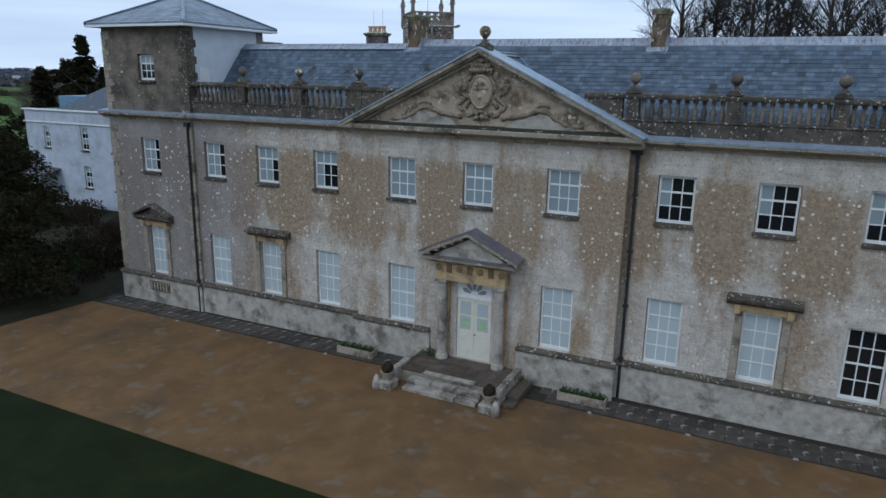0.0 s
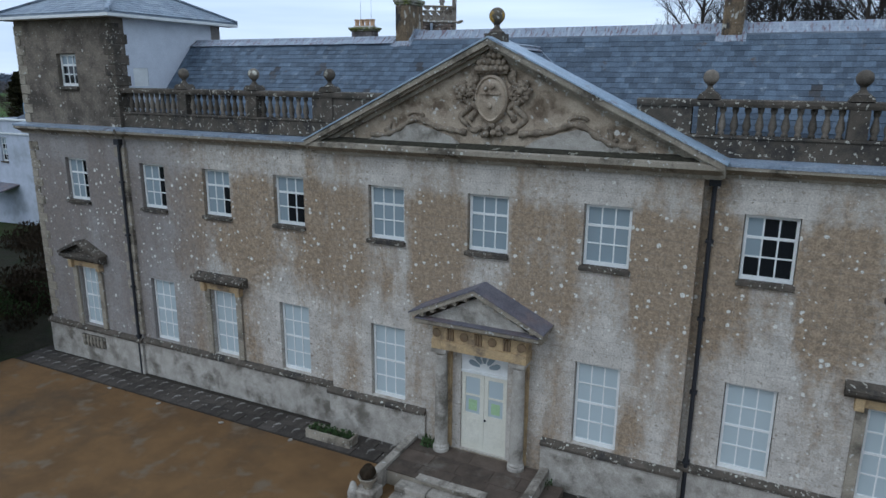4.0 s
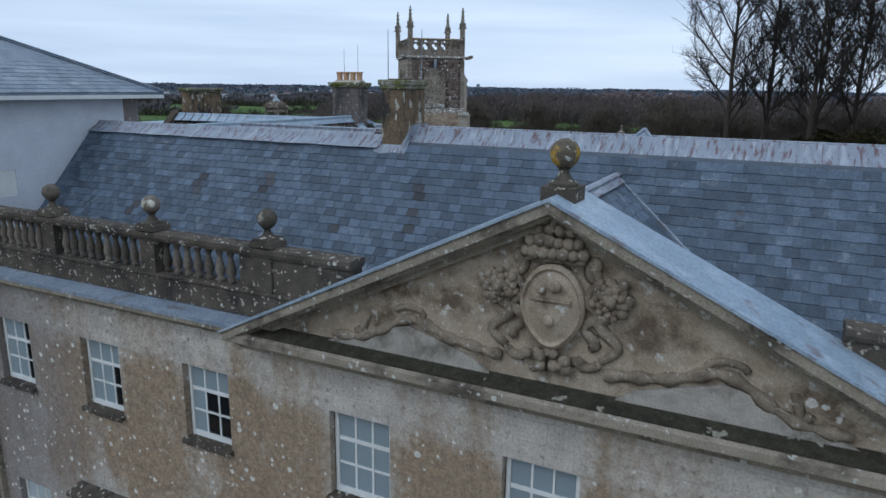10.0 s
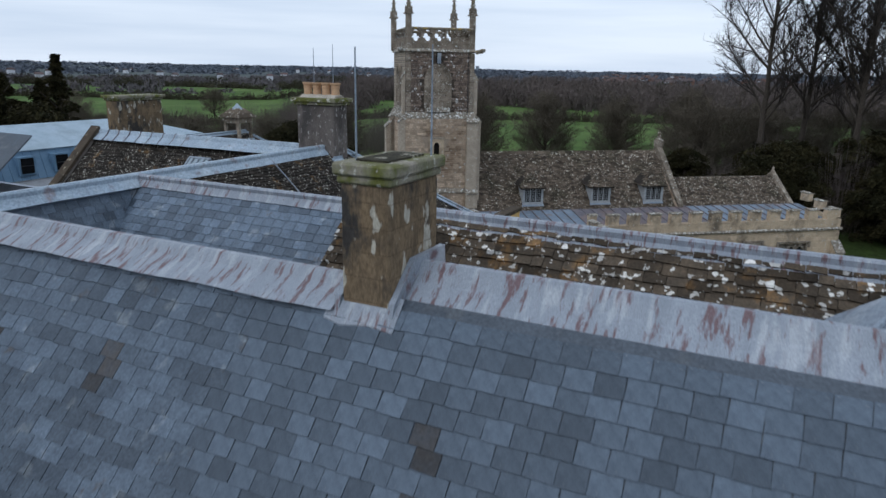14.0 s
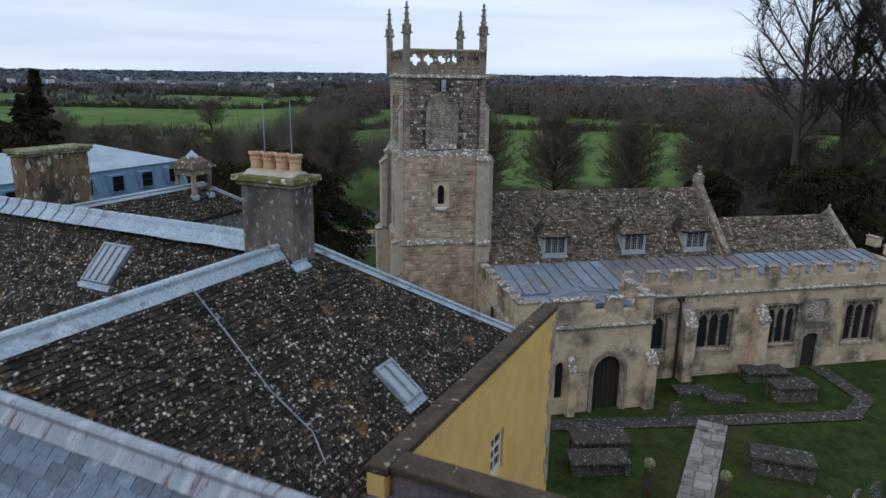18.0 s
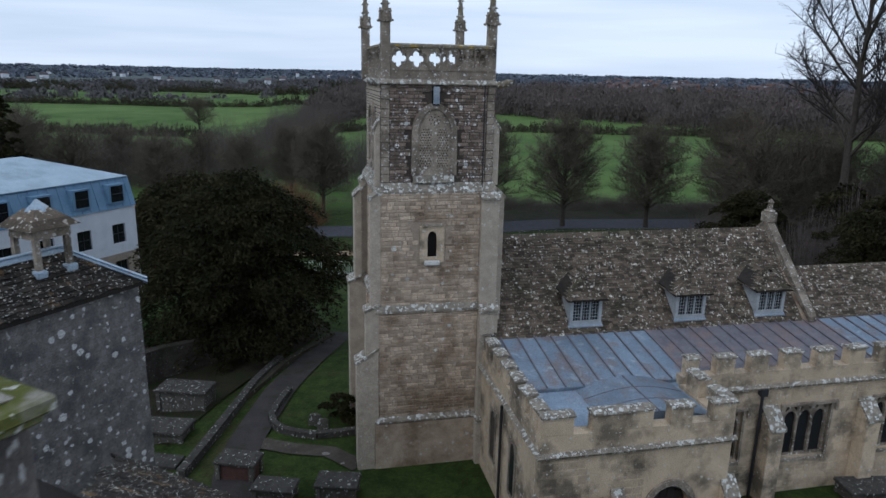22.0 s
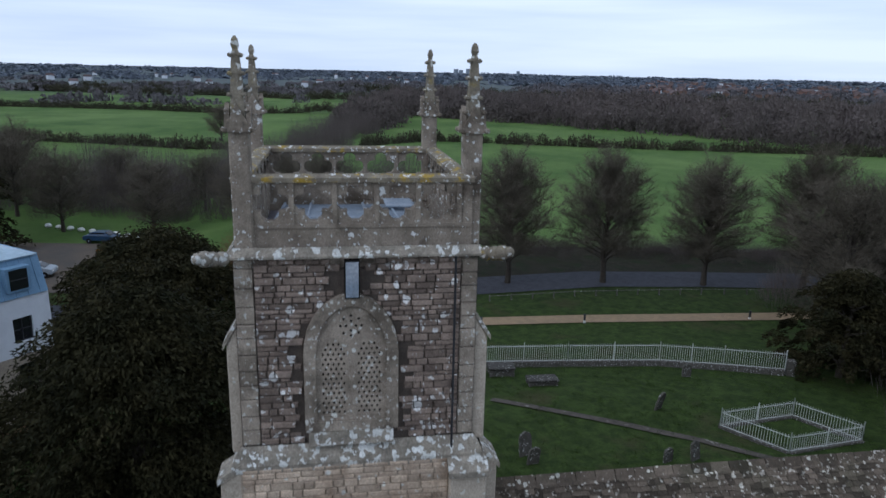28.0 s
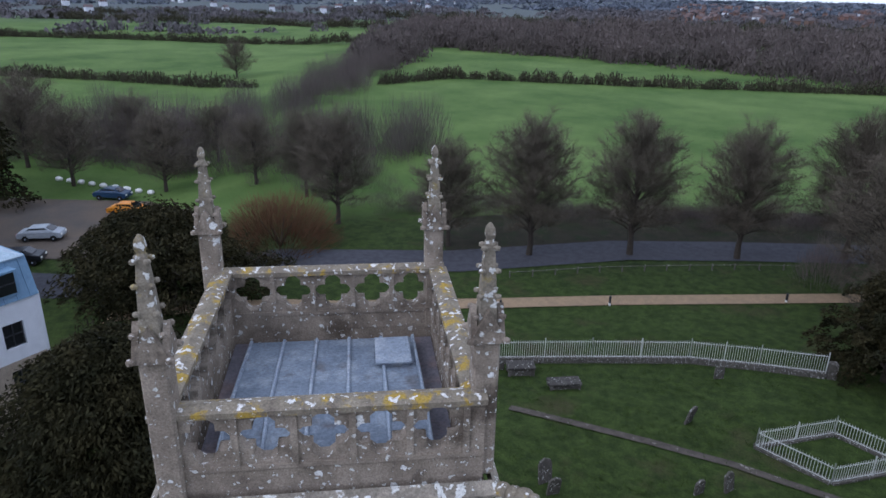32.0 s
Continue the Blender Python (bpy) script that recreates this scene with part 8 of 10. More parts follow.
def ground_z(x, y):
    """Height of the ground: forecourt, the raised churchyard and the fields falling away behind it."""
    p = CHI @ Vector((x, y, 0))
    u, v = p.x, p.y
    yard = 2.25 - 1.15 * smooth(6, 20, v) - 1.5 * smooth(20, 37, v)
    yard = yard - 0.9 * smooth(-4, -14, u) - 1.7 * smooth(-12, -22, u)
    z = 0.33 + (yard - 0.33) * smooth(14, 26, y + 0.35 * abs(x + 10)) if y < 40 else yard
    far = math.hypot(x, y)
    if far > 150:
        z += 0.5 * noise.noise(Vector((x * 0.004, y * 0.004, 0))) * smooth(150, 400, far) * 3
        z += 8 * smooth(1200, 3200, far) * (0.7 + 0.5 * noise.noise(Vector((x * 0.0006, y * 0.0006, 3))))
    return z


axis_x = [-4200, -3000, -2200, -1600, -1200, -900, -700, -550, -430, -340, -270, -220, -180, -150] + list(range(-130, 41, 3)) + [50, 65, 85, 110, 150, 200, 280, 380, 520, 700, 950, 1300, 1800, 2600, 3600]
axis_y = [-1500, -800, -400, -200, -100, -60, -40] + list(range(-30, 121, 3)) + [130, 145, 165, 190, 220, 255, 300, 350, 410, 480, 560, 660, 780, 920, 1100, 1350, 1650, 2050, 2600, 3300, 4300]
gv = [(x, y, ground_z(x, y) - 0.02) for y in axis_y for x in axis_x]
nx = len(axis_x)
gf = [(j * nx + i, j * nx + i + 1, (j + 1) * nx + i + 1, (j + 1) * nx + i) for j in range(len(axis_y) - 1) for i in range(nx - 1)]
ground = fast("ground", gv, gf, M["land_grass"])
tagged(ground, "open green fields and churchyard turf reaching the horizon", "ground", kind="structure")
ground.data.shade_smooth()


def sheet(name, left, right, material, label, category, lift=0.03, sub=4):
    """A strip of ground cover between two lines of (x, y), laid on the land."""
    vs, fs = [], []
    rows = []
    for (a, b), (c, d) in zip(zip(left, left[1:]), zip(right, right[1:])):
        for k in range(sub):
            q = k / sub
            rows.append(((a[0] + (b[0] - a[0]) * q, a[1] + (b[1] - a[1]) * q), (c[0] + (d[0] - c[0]) * q, c[1] + (d[1] - c[1]) * q)))
    rows.append((left[-1], right[-1]))
    n = 4
    for l, r in rows:
        for k in range(n + 1):
            x, y = l[0] + (r[0] - l[0]) * k / n, l[1] + (r[1] - l[1]) * k / n
            vs.append((x, y, ground_z(x, y) + lift))
    for j in range(len(rows) - 1):
        for k in range(n):
            i = j * (n + 1) + k
            fs.append((i, i + 1, i + n + 2, i + n + 1))
    ob = fast(name, vs, fs, M[material])
    return tagged(ob, label, category, kind="structure")


def line_pair(pts, w):
    l, r = [], []
    for i, p in enumerate(pts):
        a, b = pts[max(i - 1, 0)], pts[min(i + 1, len(pts) - 1)]
        d = Vector((b[0] - a[0], b[1] - a[1])).normalized()
        l.append((p[0] - d.y * w / 2, p[1] + d.x * w / 2))
        r.append((p[0] + d.y * w / 2, p[1] - d.x * w / 2))
    return l, r


bm = bmesh.new()
box(bm, -21.5, 22, -9.6, -1.25, GZ - 0.3, GZ)
solid("forecourt", bm, M["gravel"], "wide forecourt of damp ochre gravel", "gravel", kind="structure")
bm = bmesh.new()
box(bm, -60, 40, -45, -9.6, GZ - 0.3, GZ + 0.03)
solid("lawn", bm, M["lawn_dark"], "dark mown lawn before the forecourt", "lawn", kind="structure")
sheet("road", *line_pair([(-150, -5), (-120, 25), (-95, 45), (-70, 58), (-55, 68), (-42, 76.5), (-31, 87.2), (-22, 93.0), (-10.5, 99.8), (10, 112), (45, 128)], 5.0), "asphalt", "grey asphalt road curving past the park trees", "road", 0.04)
# Dark litter sheet: scrub ground with the shade under the trees coloured in.
sheet("verge_scrub", *line_pair([(-47, 81), (-35.5, 93.2), (-26.5, 99), (-15, 105.8), (5.5, 118), (40, 135)], 10.0), "leaf_litter", "dark rough verge of leaf litter beyond the road", "verge", 0.03, 6)
sheet("footpath", *line_pair([(-60, 55), (-45, 63.5), (-34.8, 70.9), (-28.2, 75.9), (-16.5, 84.1), (-11.5, 87.6), (10, 101)], 1.7), "path_dirt", "pale hoggin footpath across the grass", "footpath", 0.05)
sheet("car_park", [(-108, 66), (-96, 72), (-86, 78), (-74, 76)], [(-88, 54), (-82, 58), (-72, 64), (-64, 66)], "tarmac_pale", "worn tarmac and gravel car park", "car park", 0.05)
sheet("churchyard_path", *line_pair([(-27.3, 57.0), (-23, 57.4), (-19.7, 57.8), (-16.3, 58.1), (-10, 57.5)], 0.5), "flagstone", "narrow stone path through the turf", "path", 0.04)
sheet("tower_path", *line_pair([(-30.3, 44), (-29.1, 40), (-27.5, 35), (-25.8, 30.8), (-24.6, 28.8), (-22.4, 26.4)], 1.4), "path_tarmac", "dark tarmac path beside the tower", "path", 0.04)
sheet("side_path", *line_pair([(-25.4, 30.9), (-23.8, 31.2), (-22.4, 31.7), (-20.9, 31.4)], 0.75), "flagstone", "grey flagged path to the tower door", "path", 0.03)
sheet("porch_path", *line_pair([(-13.5, 28.0), (-10.6, 29.9), (-6.8, 32.1), (-0.6, 36.0), (0.0, 38.0), (-1.9, 41.0)], 0.85), "lichen_slab", "uneven stone-flagged path along the church", "path", 0.04)

sheet("leaf_litter", [(-45, 29), (-43, 36), (-41, 44), (-38, 50)], [(-28.6, 29.5), (-29.2, 33), (-30.2, 38), (-31.3, 44)], "leaf_litter", "bare dark earth and leaf litter under the yew", "earth", 0.02, 6)
sheet("border_earth", [(-46, -9), (-46, 0), (-45, 10), (-44.5, 28)], [(-21.4, -9), (-20.6, -1.5), (-20.4, 8), (-25, 26)], "leaf_litter", "dark planted earth beside the house", "earth", 0.03, 6)

# flags of the straight path to the porch walk
rnd = random.Random(21)
flag_path = sheet("flag_path", *line_pair([(-5.9, 32.3), (-5.85, 24.0)], 1.25), "joint_dirt", "straight path of pale flagstones", "path", 0.03)
y = 24.2
while y < 32.2:
    h = rnd.uniform(0.42, 0.6)
    x = -6.45
    while x < -5.35:
        w = min(rnd.uniform(0.35, 0.65), -5.28 - x)
        bm = bmesh.new()
        z = ground_z(x, y) + 0.03
        box(bm, x + 0.012, x + w - 0.012, y + 0.012, y + h - 0.012, z - 0.05, z + 0.03 + rnd.uniform(-0.006, 0.008))
        part("flagstone", bm, M["pale_flag"], flag_path)
        x += w
    y += h


# ---- trees ----
def grow_tree(seed, height, spread, bare, trunk_r, primaries, counts, fine, lean=0.55, sub=0, sub_len=0.6):
    """Verts and faces of a leafless tree: trunk, limbs, branches and twigs."""
    r = random.Random(seed)
    parts = {"trunk": ([], []), "twigs": ([], [])}

    def rod(key, a, b, ra, rb, seg):
        vs, fs = parts[key]
        d = (b - a).normalized()
        s = d.cross(Vector((0.31, 0.17, 0.93))).normalized()
        t = d.cross(s)
        k = len(vs)
        for p, q in ((a, ra), (b, rb)):
            for i in range(seg):
                an = 2 * math.pi * i / seg
                vs.append(p + s * (q * math.cos(an)) + t * (q * math.sin(an)))
        for i in range(seg):
            j = (i + 1) % seg
            fs.append((k + i, k + j, k + seg + j, k + seg + i))

    def branch(p, d, length, rad, level):
        n = (5, 4, 3, 1)[level]
        seg = (7, 5, 4, 3)[level]
        key = "trunk" if level < 2 else "twigs"
        pts = [p]
        for i in range(n):
            d = (d + Vector((r.uniform(-1, 1), r.uniform(-1, 1), r.uniform(-0.3, 0.9))) * (0.10 + 0.07 * level)).normalized()
            q = p + d * (length / n)
            ra, rb = rad * (1 - 0.75 * i / n), rad * (1 - 0.75 * (i + 1) / n)
            rod(key, p, q, max(ra, fine), max(rb, fine * 0.8), seg)
            p = q
            pts.append(p)
        if level < 3:
            for k in range(counts[level]):
                f = 0.25 + 0.75 * (k + r.random()) / counts[level]
                i = min(int(f * n), n - 1)
                c = pts[i].lerp(pts[i + 1], f * n - i)
                side = Vector((r.uniform(-1, 1), r.uniform(-1, 1), r.uniform(-0.15, 0.95))).normalized()
                nd = (d * 0.55 + side * 0.85).normalized()
                branch(c, nd, length * r.uniform(0.36, 0.58) * (1.15 - 0.5 * f), rad * 0.42, level + 1)

    top = Vector((r.uniform(-0.4, 0.4), r.uniform(-0.4, 0.4), height * 0.96))
    n = 9
    spine = [Vector((0, 0, -0.3))]
    for i in range(1, n + 1):
        spine.append(Vector((top.x * i / n + r.uniform(-0.12, 0.12), top.y * i / n + r.uniform(-0.12, 0.12), height * 0.96 * i / n)))
    for i in range(n):
        rod("trunk", spine[i], spine[i + 1], trunk_r * (1.25 if i == 0 else 1 - 0.85 * i / n), trunk_r * (1 - 0.85 * (i + 1) / n), 9)
    for k in range(primaries):
        f = bare + (0.97 - bare) * (k + r.random() * 0.8) / primaries
        i = min(int(f * n), n - 1)
        c = spine[i].lerp(spine[i + 1], f * n - i)
        a = k * 2.4 + r.uniform(-0.5, 0.5)
        rel = (f - bare) / (1 - bare)
        L = spread * (0.62 + 0.62 * math.sin(math.pi * min(rel * 0.75 + 0.25, 1))) * r.uniform(0.8, 1.15)
        branch(c, Vector((math.cos(a), math.sin(a), lean + 1.1 * rel * rel)).normalized(), L, trunk_r * (0.42 - 0.25 * rel), 1)
    ends = parts["twigs"][0]
    joints = [ends[i] for i in range(0, len(ends) - 3, 3)]
    for _ in range(sub):
        p = joints[r.randrange(len(joints))]
        d = Vector((r.uniform(-1, 1) + 0.5 * p.x / spread, r.uniform(-1, 1) + 0.5 * p.y / spread, r.uniform(-0.3, 1.1))).normalized()
        rod("twigs", p, p + d * (sub_len * r.uniform(0.5, 1.3)), fine * 0.65, fine * 0.4, 3)
    return parts


def dome_tree(seed, height, radius, foot, trunk_r, limbs, per_limb, fine, sub, sub_len):
    """A leafless tree with limbs that rise in a fan from low on the trunk to a rounded crown."""
    r = random.Random(seed)
    parts = {"trunk": ([], []), "twigs": ([], [])}

    def rod(key, a, b, ra, rb, seg):
        vs, fs = parts[key]
        d = (b - a).normalized()
        s = d.cross(Vector((0.31, 0.17, 0.93))).normalized()
        t = d.cross(s)
        k = len(vs)
        for p, q in ((a, ra), (b, rb)):
            for i in range(seg):
                an = 2 * math.pi * i / seg
                vs.append(p + s * (q * math.cos(an)) + t * (q * math.sin(an)))
        for i in range(seg):
            fs.append((k + i, k + (i + 1) % seg, k + seg + (i + 1) % seg, k + seg + i))

    def edge(a, q):
        """Where the crown ends: q = 0 at its skirt, 1 at its top."""
        lump = 1 + 0.16 * noise.noise(Vector((math.cos(a) * 2 + seed, math.sin(a) * 2, q * 3)))
        wide = math.sqrt(max(0.0, 1 - (max(q - 0.22, 0) / 0.80) ** 2)) * (0.72 + 0.28 * min(q / 0.22, 1))
        return Vector((math.cos(a) * radius * wide * lump, math.sin(a) * radius * wide * lump, height * (0.24 + 0.74 * q)))

    n = 8
    spine = [Vector((0, 0, -0.3))] + [Vector((r.uniform(-0.12, 0.12), r.uniform(-0.12, 0.12), height * 0.9 * i / n)) for i in range(1, n + 1)]
    for i in range(n):
        rod("trunk", spine[i], spine[i + 1], trunk_r * (1.2 if i == 0 else (1 - i / n) ** 0.8), trunk_r * (1 - (i + 1) / n) ** 0.8 + 0.01, 8)
    joints = []
    for k in range(limbs):
        a, q = k * 2.4 + r.uniform(-0.4, 0.4), ((k + r.random()) / limbs) ** 0.8
        goal = edge(a, q)
        goal = Vector((goal.x * r.uniform(0.55, 1.04), goal.y * r.uniform(0.55, 1.04), goal.z * r.uniform(0.93, 1.03)))
        z0 = min(height * (foot + 0.60 * q * r.uniform(0.6, 1.1)), goal.z * 0.85)
        start = Vector((0, 0, z0))
        bow = start.lerp(goal, 0.5) + Vector((-math.cos(a), -math.sin(a), 0)) * radius * 0.10 + Vector((0, 0, 0.05 * height * (1 - q)))
        pts = []
        for j in range(7):
            w = j / 6
            pts.append(start * (1 - w) ** 2 + bow * (2 * w * (1 - w)) + goal * w ** 2 + Vector((r.uniform(-1, 1), r.uniform(-1, 1), r.uniform(-1, 1))) * 0.07 * w * radius * 0.5)
        r0 = trunk_r * (0.34 - 0.2 * q)
        for j in range(6):
            rod("trunk", pts[j], pts[j + 1], max(r0 * (1 - j / 6.5), fine), max(r0 * (1 - (j + 1) / 6.5), fine), 5)
        for j in range(per_limb):
            w = 0.25 + 0.75 * (j + r.random()) / per_limb
            i = min(int(w * 6), 5)
            c = pts[i].lerp(pts[i + 1], w * 6 - i)
            d = ((pts[i + 1] - pts[i]).normalized() * 0.8 + Vector((r.uniform(-1, 1), r.uniform(-1, 1), r.uniform(-0.35, 0.9))) * 0.75).normalized()
            L = radius * 0.34 * r.uniform(0.5, 1.2) * (1.25 - 0.6 * w)
            for half in range(2):
                e = c + d * L * 0.5
                rod("twigs", c, e, fine * (1.3 - 0.4 * half), fine * (0.9 - 0.4 * half), 3)
                joints += [c.lerp(e, 0.5), e]
                c, d = e, (d + Vector((r.uniform(-1, 1), r.uniform(-1, 1), r.uniform(-0.2, 0.7))) * 0.35).normalized()
    for _ in range(sub):
        p = joints[r.randrange(len(joints))]
        d = Vector((r.uniform(-1, 1) + 0.7 * p.x / radius, r.uniform(-1, 1) + 0.7 * p.y / radius, r.uniform(-0.35, 1.2))).normalized()
        rod("twigs", p, p + d * (sub_len * r.uniform(0.4, 1.3)), fine * 0.6, fine * 0.35, 3)
    return parts


def tree_thing(name, parts_, mat_twig, label, m, group=""):
    t = thing(name, label, "tree", m, group)
    fast("trunk", *parts_["trunk"], M["bark"], t)
    fast("crown", *parts_["twigs"], M[mat_twig], t, "bare twiggy crown")
    return t


lime = [dome_tree(70 + k, 11.4, 4.4, 0.14, 0.24, 90, 14, 0.013, 22000, 0.75) for k in range(2)]
proto = [tree_thing("bare_tree", p, "twig_brown", "leafless lime tree beside the road", pose(-1000, 0, 0), "roadside trees") for p in lime]
ROADSIDE = ((-37.4, 81.5, 1.08), (-29.8, 86.7, 1.1), (-21.4, 91.2, 1.05), (-13.2, 96.6, 1.15), (-4.5, 101, 1.0), (-44.5, 79.3, 0.86), (-57, 78.6, 0.97), (-66, 84, 0.85))
for k, (x, y, s) in enumerate(ROADSIDE):
    m = pose(x, y, ground_z(x, y), 0, 0, k * 77)
    if k < 2:
        proto[k].matrix_world = m @ Matrix.Diagonal((s, s, s, 1))
    else:
        c = copy_thing(proto[k % 2], m)
        c.scale = (s, s, s)
broad = dome_tree(81, 10.5, 5.4, 0.12, 0.26, 70, 11, 0.018, 8000, 0.9)
first = tree_thing("bare_tree", broad, "twig_brown", "broad leafless tree among brown scrub", pose(-99.8, 77, ground_z(-99.8, 77)), "broad bare trees")
for k, (x, y, s) in enumerate(((-114, 79, 1.1), (-88, 82, 0.95), (-76, 86, 0.8), (-122, 84, 1.2), (-108, 92, 0.9), (-93, 95, 0.8), (-168, 168, 1.0), (-128, 70, 1.2), (-3.0, 93.5, 1.05), (3.5, 97, 1.1), (1.0, 88, 0.9), (9, 91, 1.1), (13, 101, 1.1), (-10.2, 85.6, 1.15), (-7.0, 91.0, 1.1), (-10.0, 79.5, 0.6))):
    copy_thing(first, pose(x, y, ground_z(x, y), 0, 0, k * 61 + 20)).scale = (s, s, s)
tall = [grow_tree(90 + k, 31, 6.3, 0.30, 0.38, 25, (0, 10, 9, 0), 0.016, 0.95, 7500, 1.0) for k in range(2)]
giants = [tree_thing("tall_tree", p, "twig_dark", "very tall leafless tree with forked trunk", pose(-1000, 0, 0), "tall park trees") for p in tall]
for k, (x, y, s) in enumerate(((-3.6, 78, 1.0), (0.2, 81, 0.95), (4.8, 77, 1.0), (9.5, 83, 1.02), (14, 74, 1.05), (21, 80, 1.0), (28, 72, 1.05), (6, 95, 1.0), (17, 95, 1.0), (36, 82, 1.0), (46, 74, 1.0))):
    m = pose(x, y, ground_z(x, y), 0, 0, k * 83)
    if k < 2:
        giants[k].matrix_world = m
    else:
        copy_thing(giants[k % 2], m).scale = (s, s, s)


def scatter(name, base, spots, material, label, category):
    """Many copies of a small tuft joined into one mesh."""
    bv, bf = np.array([tuple(v) for v in base[0]]), base[1]
    vs, fs = [], []
    for k, (x, y, z, s, h, a) in enumerate(spots):
        c, d = math.cos(a), math.sin(a)
        w = bv * (s, s, h)
        out = np.stack((w[:, 0] * c - w[:, 1] * d + x, w[:, 0] * d + w[:, 1] * c + y, w[:, 2] + z), 1)
        o = len(vs)
        vs.extend(out.tolist())
        fs.extend([tuple(o + i for i in f) for f in bf])
    return tagged(fast(name, vs, fs, M[material]), label, category, kind="stuff")


def tuft(seed, n, size, shell=0.6, upright=0.0):
    """A clump of small leaf or twig quads in a unit dome."""
    r = random.Random(seed)
    vs, fs = [], []
    for _ in range(n):
        while True:
            p = Vector((r.uniform(-1, 1), r.uniform(-1, 1), r.uniform(0, 1)))
            if shell < p.length < 1 + r.uniform(-0.15, 0.2):
                break
        e = Euler((r.uniform(0, 6), r.uniform(0, 6), r.uniform(0, 6))).to_matrix()
        s = size * r.uniform(0.5, 1.3)
        if upright:
            d = (p * 0.5 + Vector((0, 0, upright))).normalized()
            sd = d.cross(Vector((r.uniform(-1, 1), r.uniform(-1, 1), 0.1))).normalized()
            q = [p - d * s * 1.8 - sd * s * 0.06, p - d * s * 1.8 + sd * s * 0.06, p + d * s * 1.8]
        else:
            q = [p + e @ Vector(c) for c in ((-s, 0, 0), (0, -s * 0.45, 0.15 * s), (s, 0, 0), (0, s * 0.45, 0.15 * s))]
        k = len(vs)
        vs += q
        fs.append(tuple(range(k, k + len(q))))
    return vs, fs


rnd = random.Random(33)


def along(pts, step, width, s, h):
    out = []
    for a, b in zip(pts, pts[1:]):
        L = math.hypot(b[0] - a[0], b[1] - a[1])
        n = max(1, int(L / step))
        for k in range(n):
            q = (k + rnd.random()) / n
            x = a[0] + (b[0] - a[0]) * q + rnd.uniform(-width, width)
            y = a[1] + (b[1] - a[1]) * q + rnd.uniform(-width, width)
            k2 = rnd.uniform(0.7, 1.3)
            out.append((x, y, ground_z(x, y) - 0.1, s * k2, h * k2 * rnd.uniform(0.8, 1.2), rnd.uniform(0, 6)))
    return out


hedge_tuft = tuft(1, 150, 0.15, 0.4)
twig_tuft = tuft(2, 620, 0.085, 0.15, 0.55)
wood_tuft = tuft(4, 230, 0.11, 0.35)
hedges = []
for pts, w, s, h in (([(-118, 168), (-112, 192), (-64, 209), (-41, 220), (-8, 234), (40, 250)], 0.7, 1.6, 2.4),
                     ([(-225, 130), (-190, 145), (-162, 151), (-150, 158)], 0.8, 1.7, 2.6),
                     ([(-420, 190), (-353, 235), (-305, 254), (-258, 262), (-197, 283)], 1.2, 2.2, 3.2),
                     ([(-560, 330), (-472, 361), (-417, 390), (-276, 393)], 2, 3, 4.5),
                     ([(-700, 420), (-560, 470), (-430, 520), (-300, 540)], 2, 3.5, 5),
                     ([(-300, 480), (-120, 520), (40, 560)], 2, 4, 6)):
    hedges += along(pts, s * 0.7, w, s, h)
scatter("hedge", hedge_tuft, hedges, "hedge", "dark field hedges between the meadows", "hedge")
brush = []
for pts, step, w, s, h in (([(-125, 98), (-114, 112), (-113, 126), (-117, 142), (-126, 162), (-145, 204)], 1.2, 6, 2.8, 6.0),
                           ([(-128, 75), (-110, 88), (-85, 92), (-62, 92)], 1.4, 6, 2.2, 4.5),
                           ([(-126, 92), (-104, 97), (-84, 101), (-66, 108)], 0.8, 8, 3.0, 7.5),
                           ([(-8, 70), (8, 72), (26, 70), (44, 66)], 0.55, 7, 2.4, 6.5),
                           ([(-14, 92), (10, 104), (45, 120)], 1.6, 5, 2.4, 4.0),
                           ([(-58, 86), (-40, 94), (-24, 103), (-6, 113)], 0.45, 3.0, 1.5, 1.5),
                           ([(-3, 90), (8, 96), (24, 104), (44, 112)], 0.9, 4, 2.6, 6.5)):
    brush += along(pts, step, w, s, h)
scatter("thicket", twig_tuft, brush, "twig_haze", "leafless brown thickets of fine twigs", "thicket")
woods = []
for pts, step, w, s, h in (([(-145, 204), (-190, 286), (-265, 420)], 0.9, 9, 4, 7.5),
                           ([(-190, 290), (-106, 285), (-50, 275), (0, 262), (60, 262)], 0.8, 16, 4.2, 7.5),
                           ([(-200, 330), (-100, 345), (0, 330), (90, 320)], 0.9, 24, 5, 8),
                           ([(-230, 390), (-100, 410), (30, 400), (120, 380)], 1.2, 30, 6, 8)):
    woods += along(pts, step, w, s, h)
scatter("woods", wood_tuft, woods, "twig_haze", "leafless brown woods beyond the meadows", "woods")
far_woods, distant = [], []
for d0, d1, n, s, h in ((430, 640, 520, 8, 6.5), (620, 1000, 620, 12, 7), (1000, 1700, 700, 20, 8), (1700, 3200, 600, 42, 10)):
    for _ in range(n):
        a, d = radians(rnd.uniform(60, 160)), rnd.uniform(d0, d1)
        x, y = -10 + d * math.cos(a), 20 + d * math.sin(a)
        if d < 1500 and x < -0.35 * y - 60 and noise.noise(Vector((x * 0.006, y * 0.006, 7))) < 0.06:
            continue
        (far_woods if d < 1000 else distant).append((x, y, ground_z(x, y) - 0.5, s * rnd.uniform(0.6, 1.3), h * rnd.uniform(0.5, 1.1), rnd.uniform(0, 6)))
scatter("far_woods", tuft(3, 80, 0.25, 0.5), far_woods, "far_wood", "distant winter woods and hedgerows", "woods")
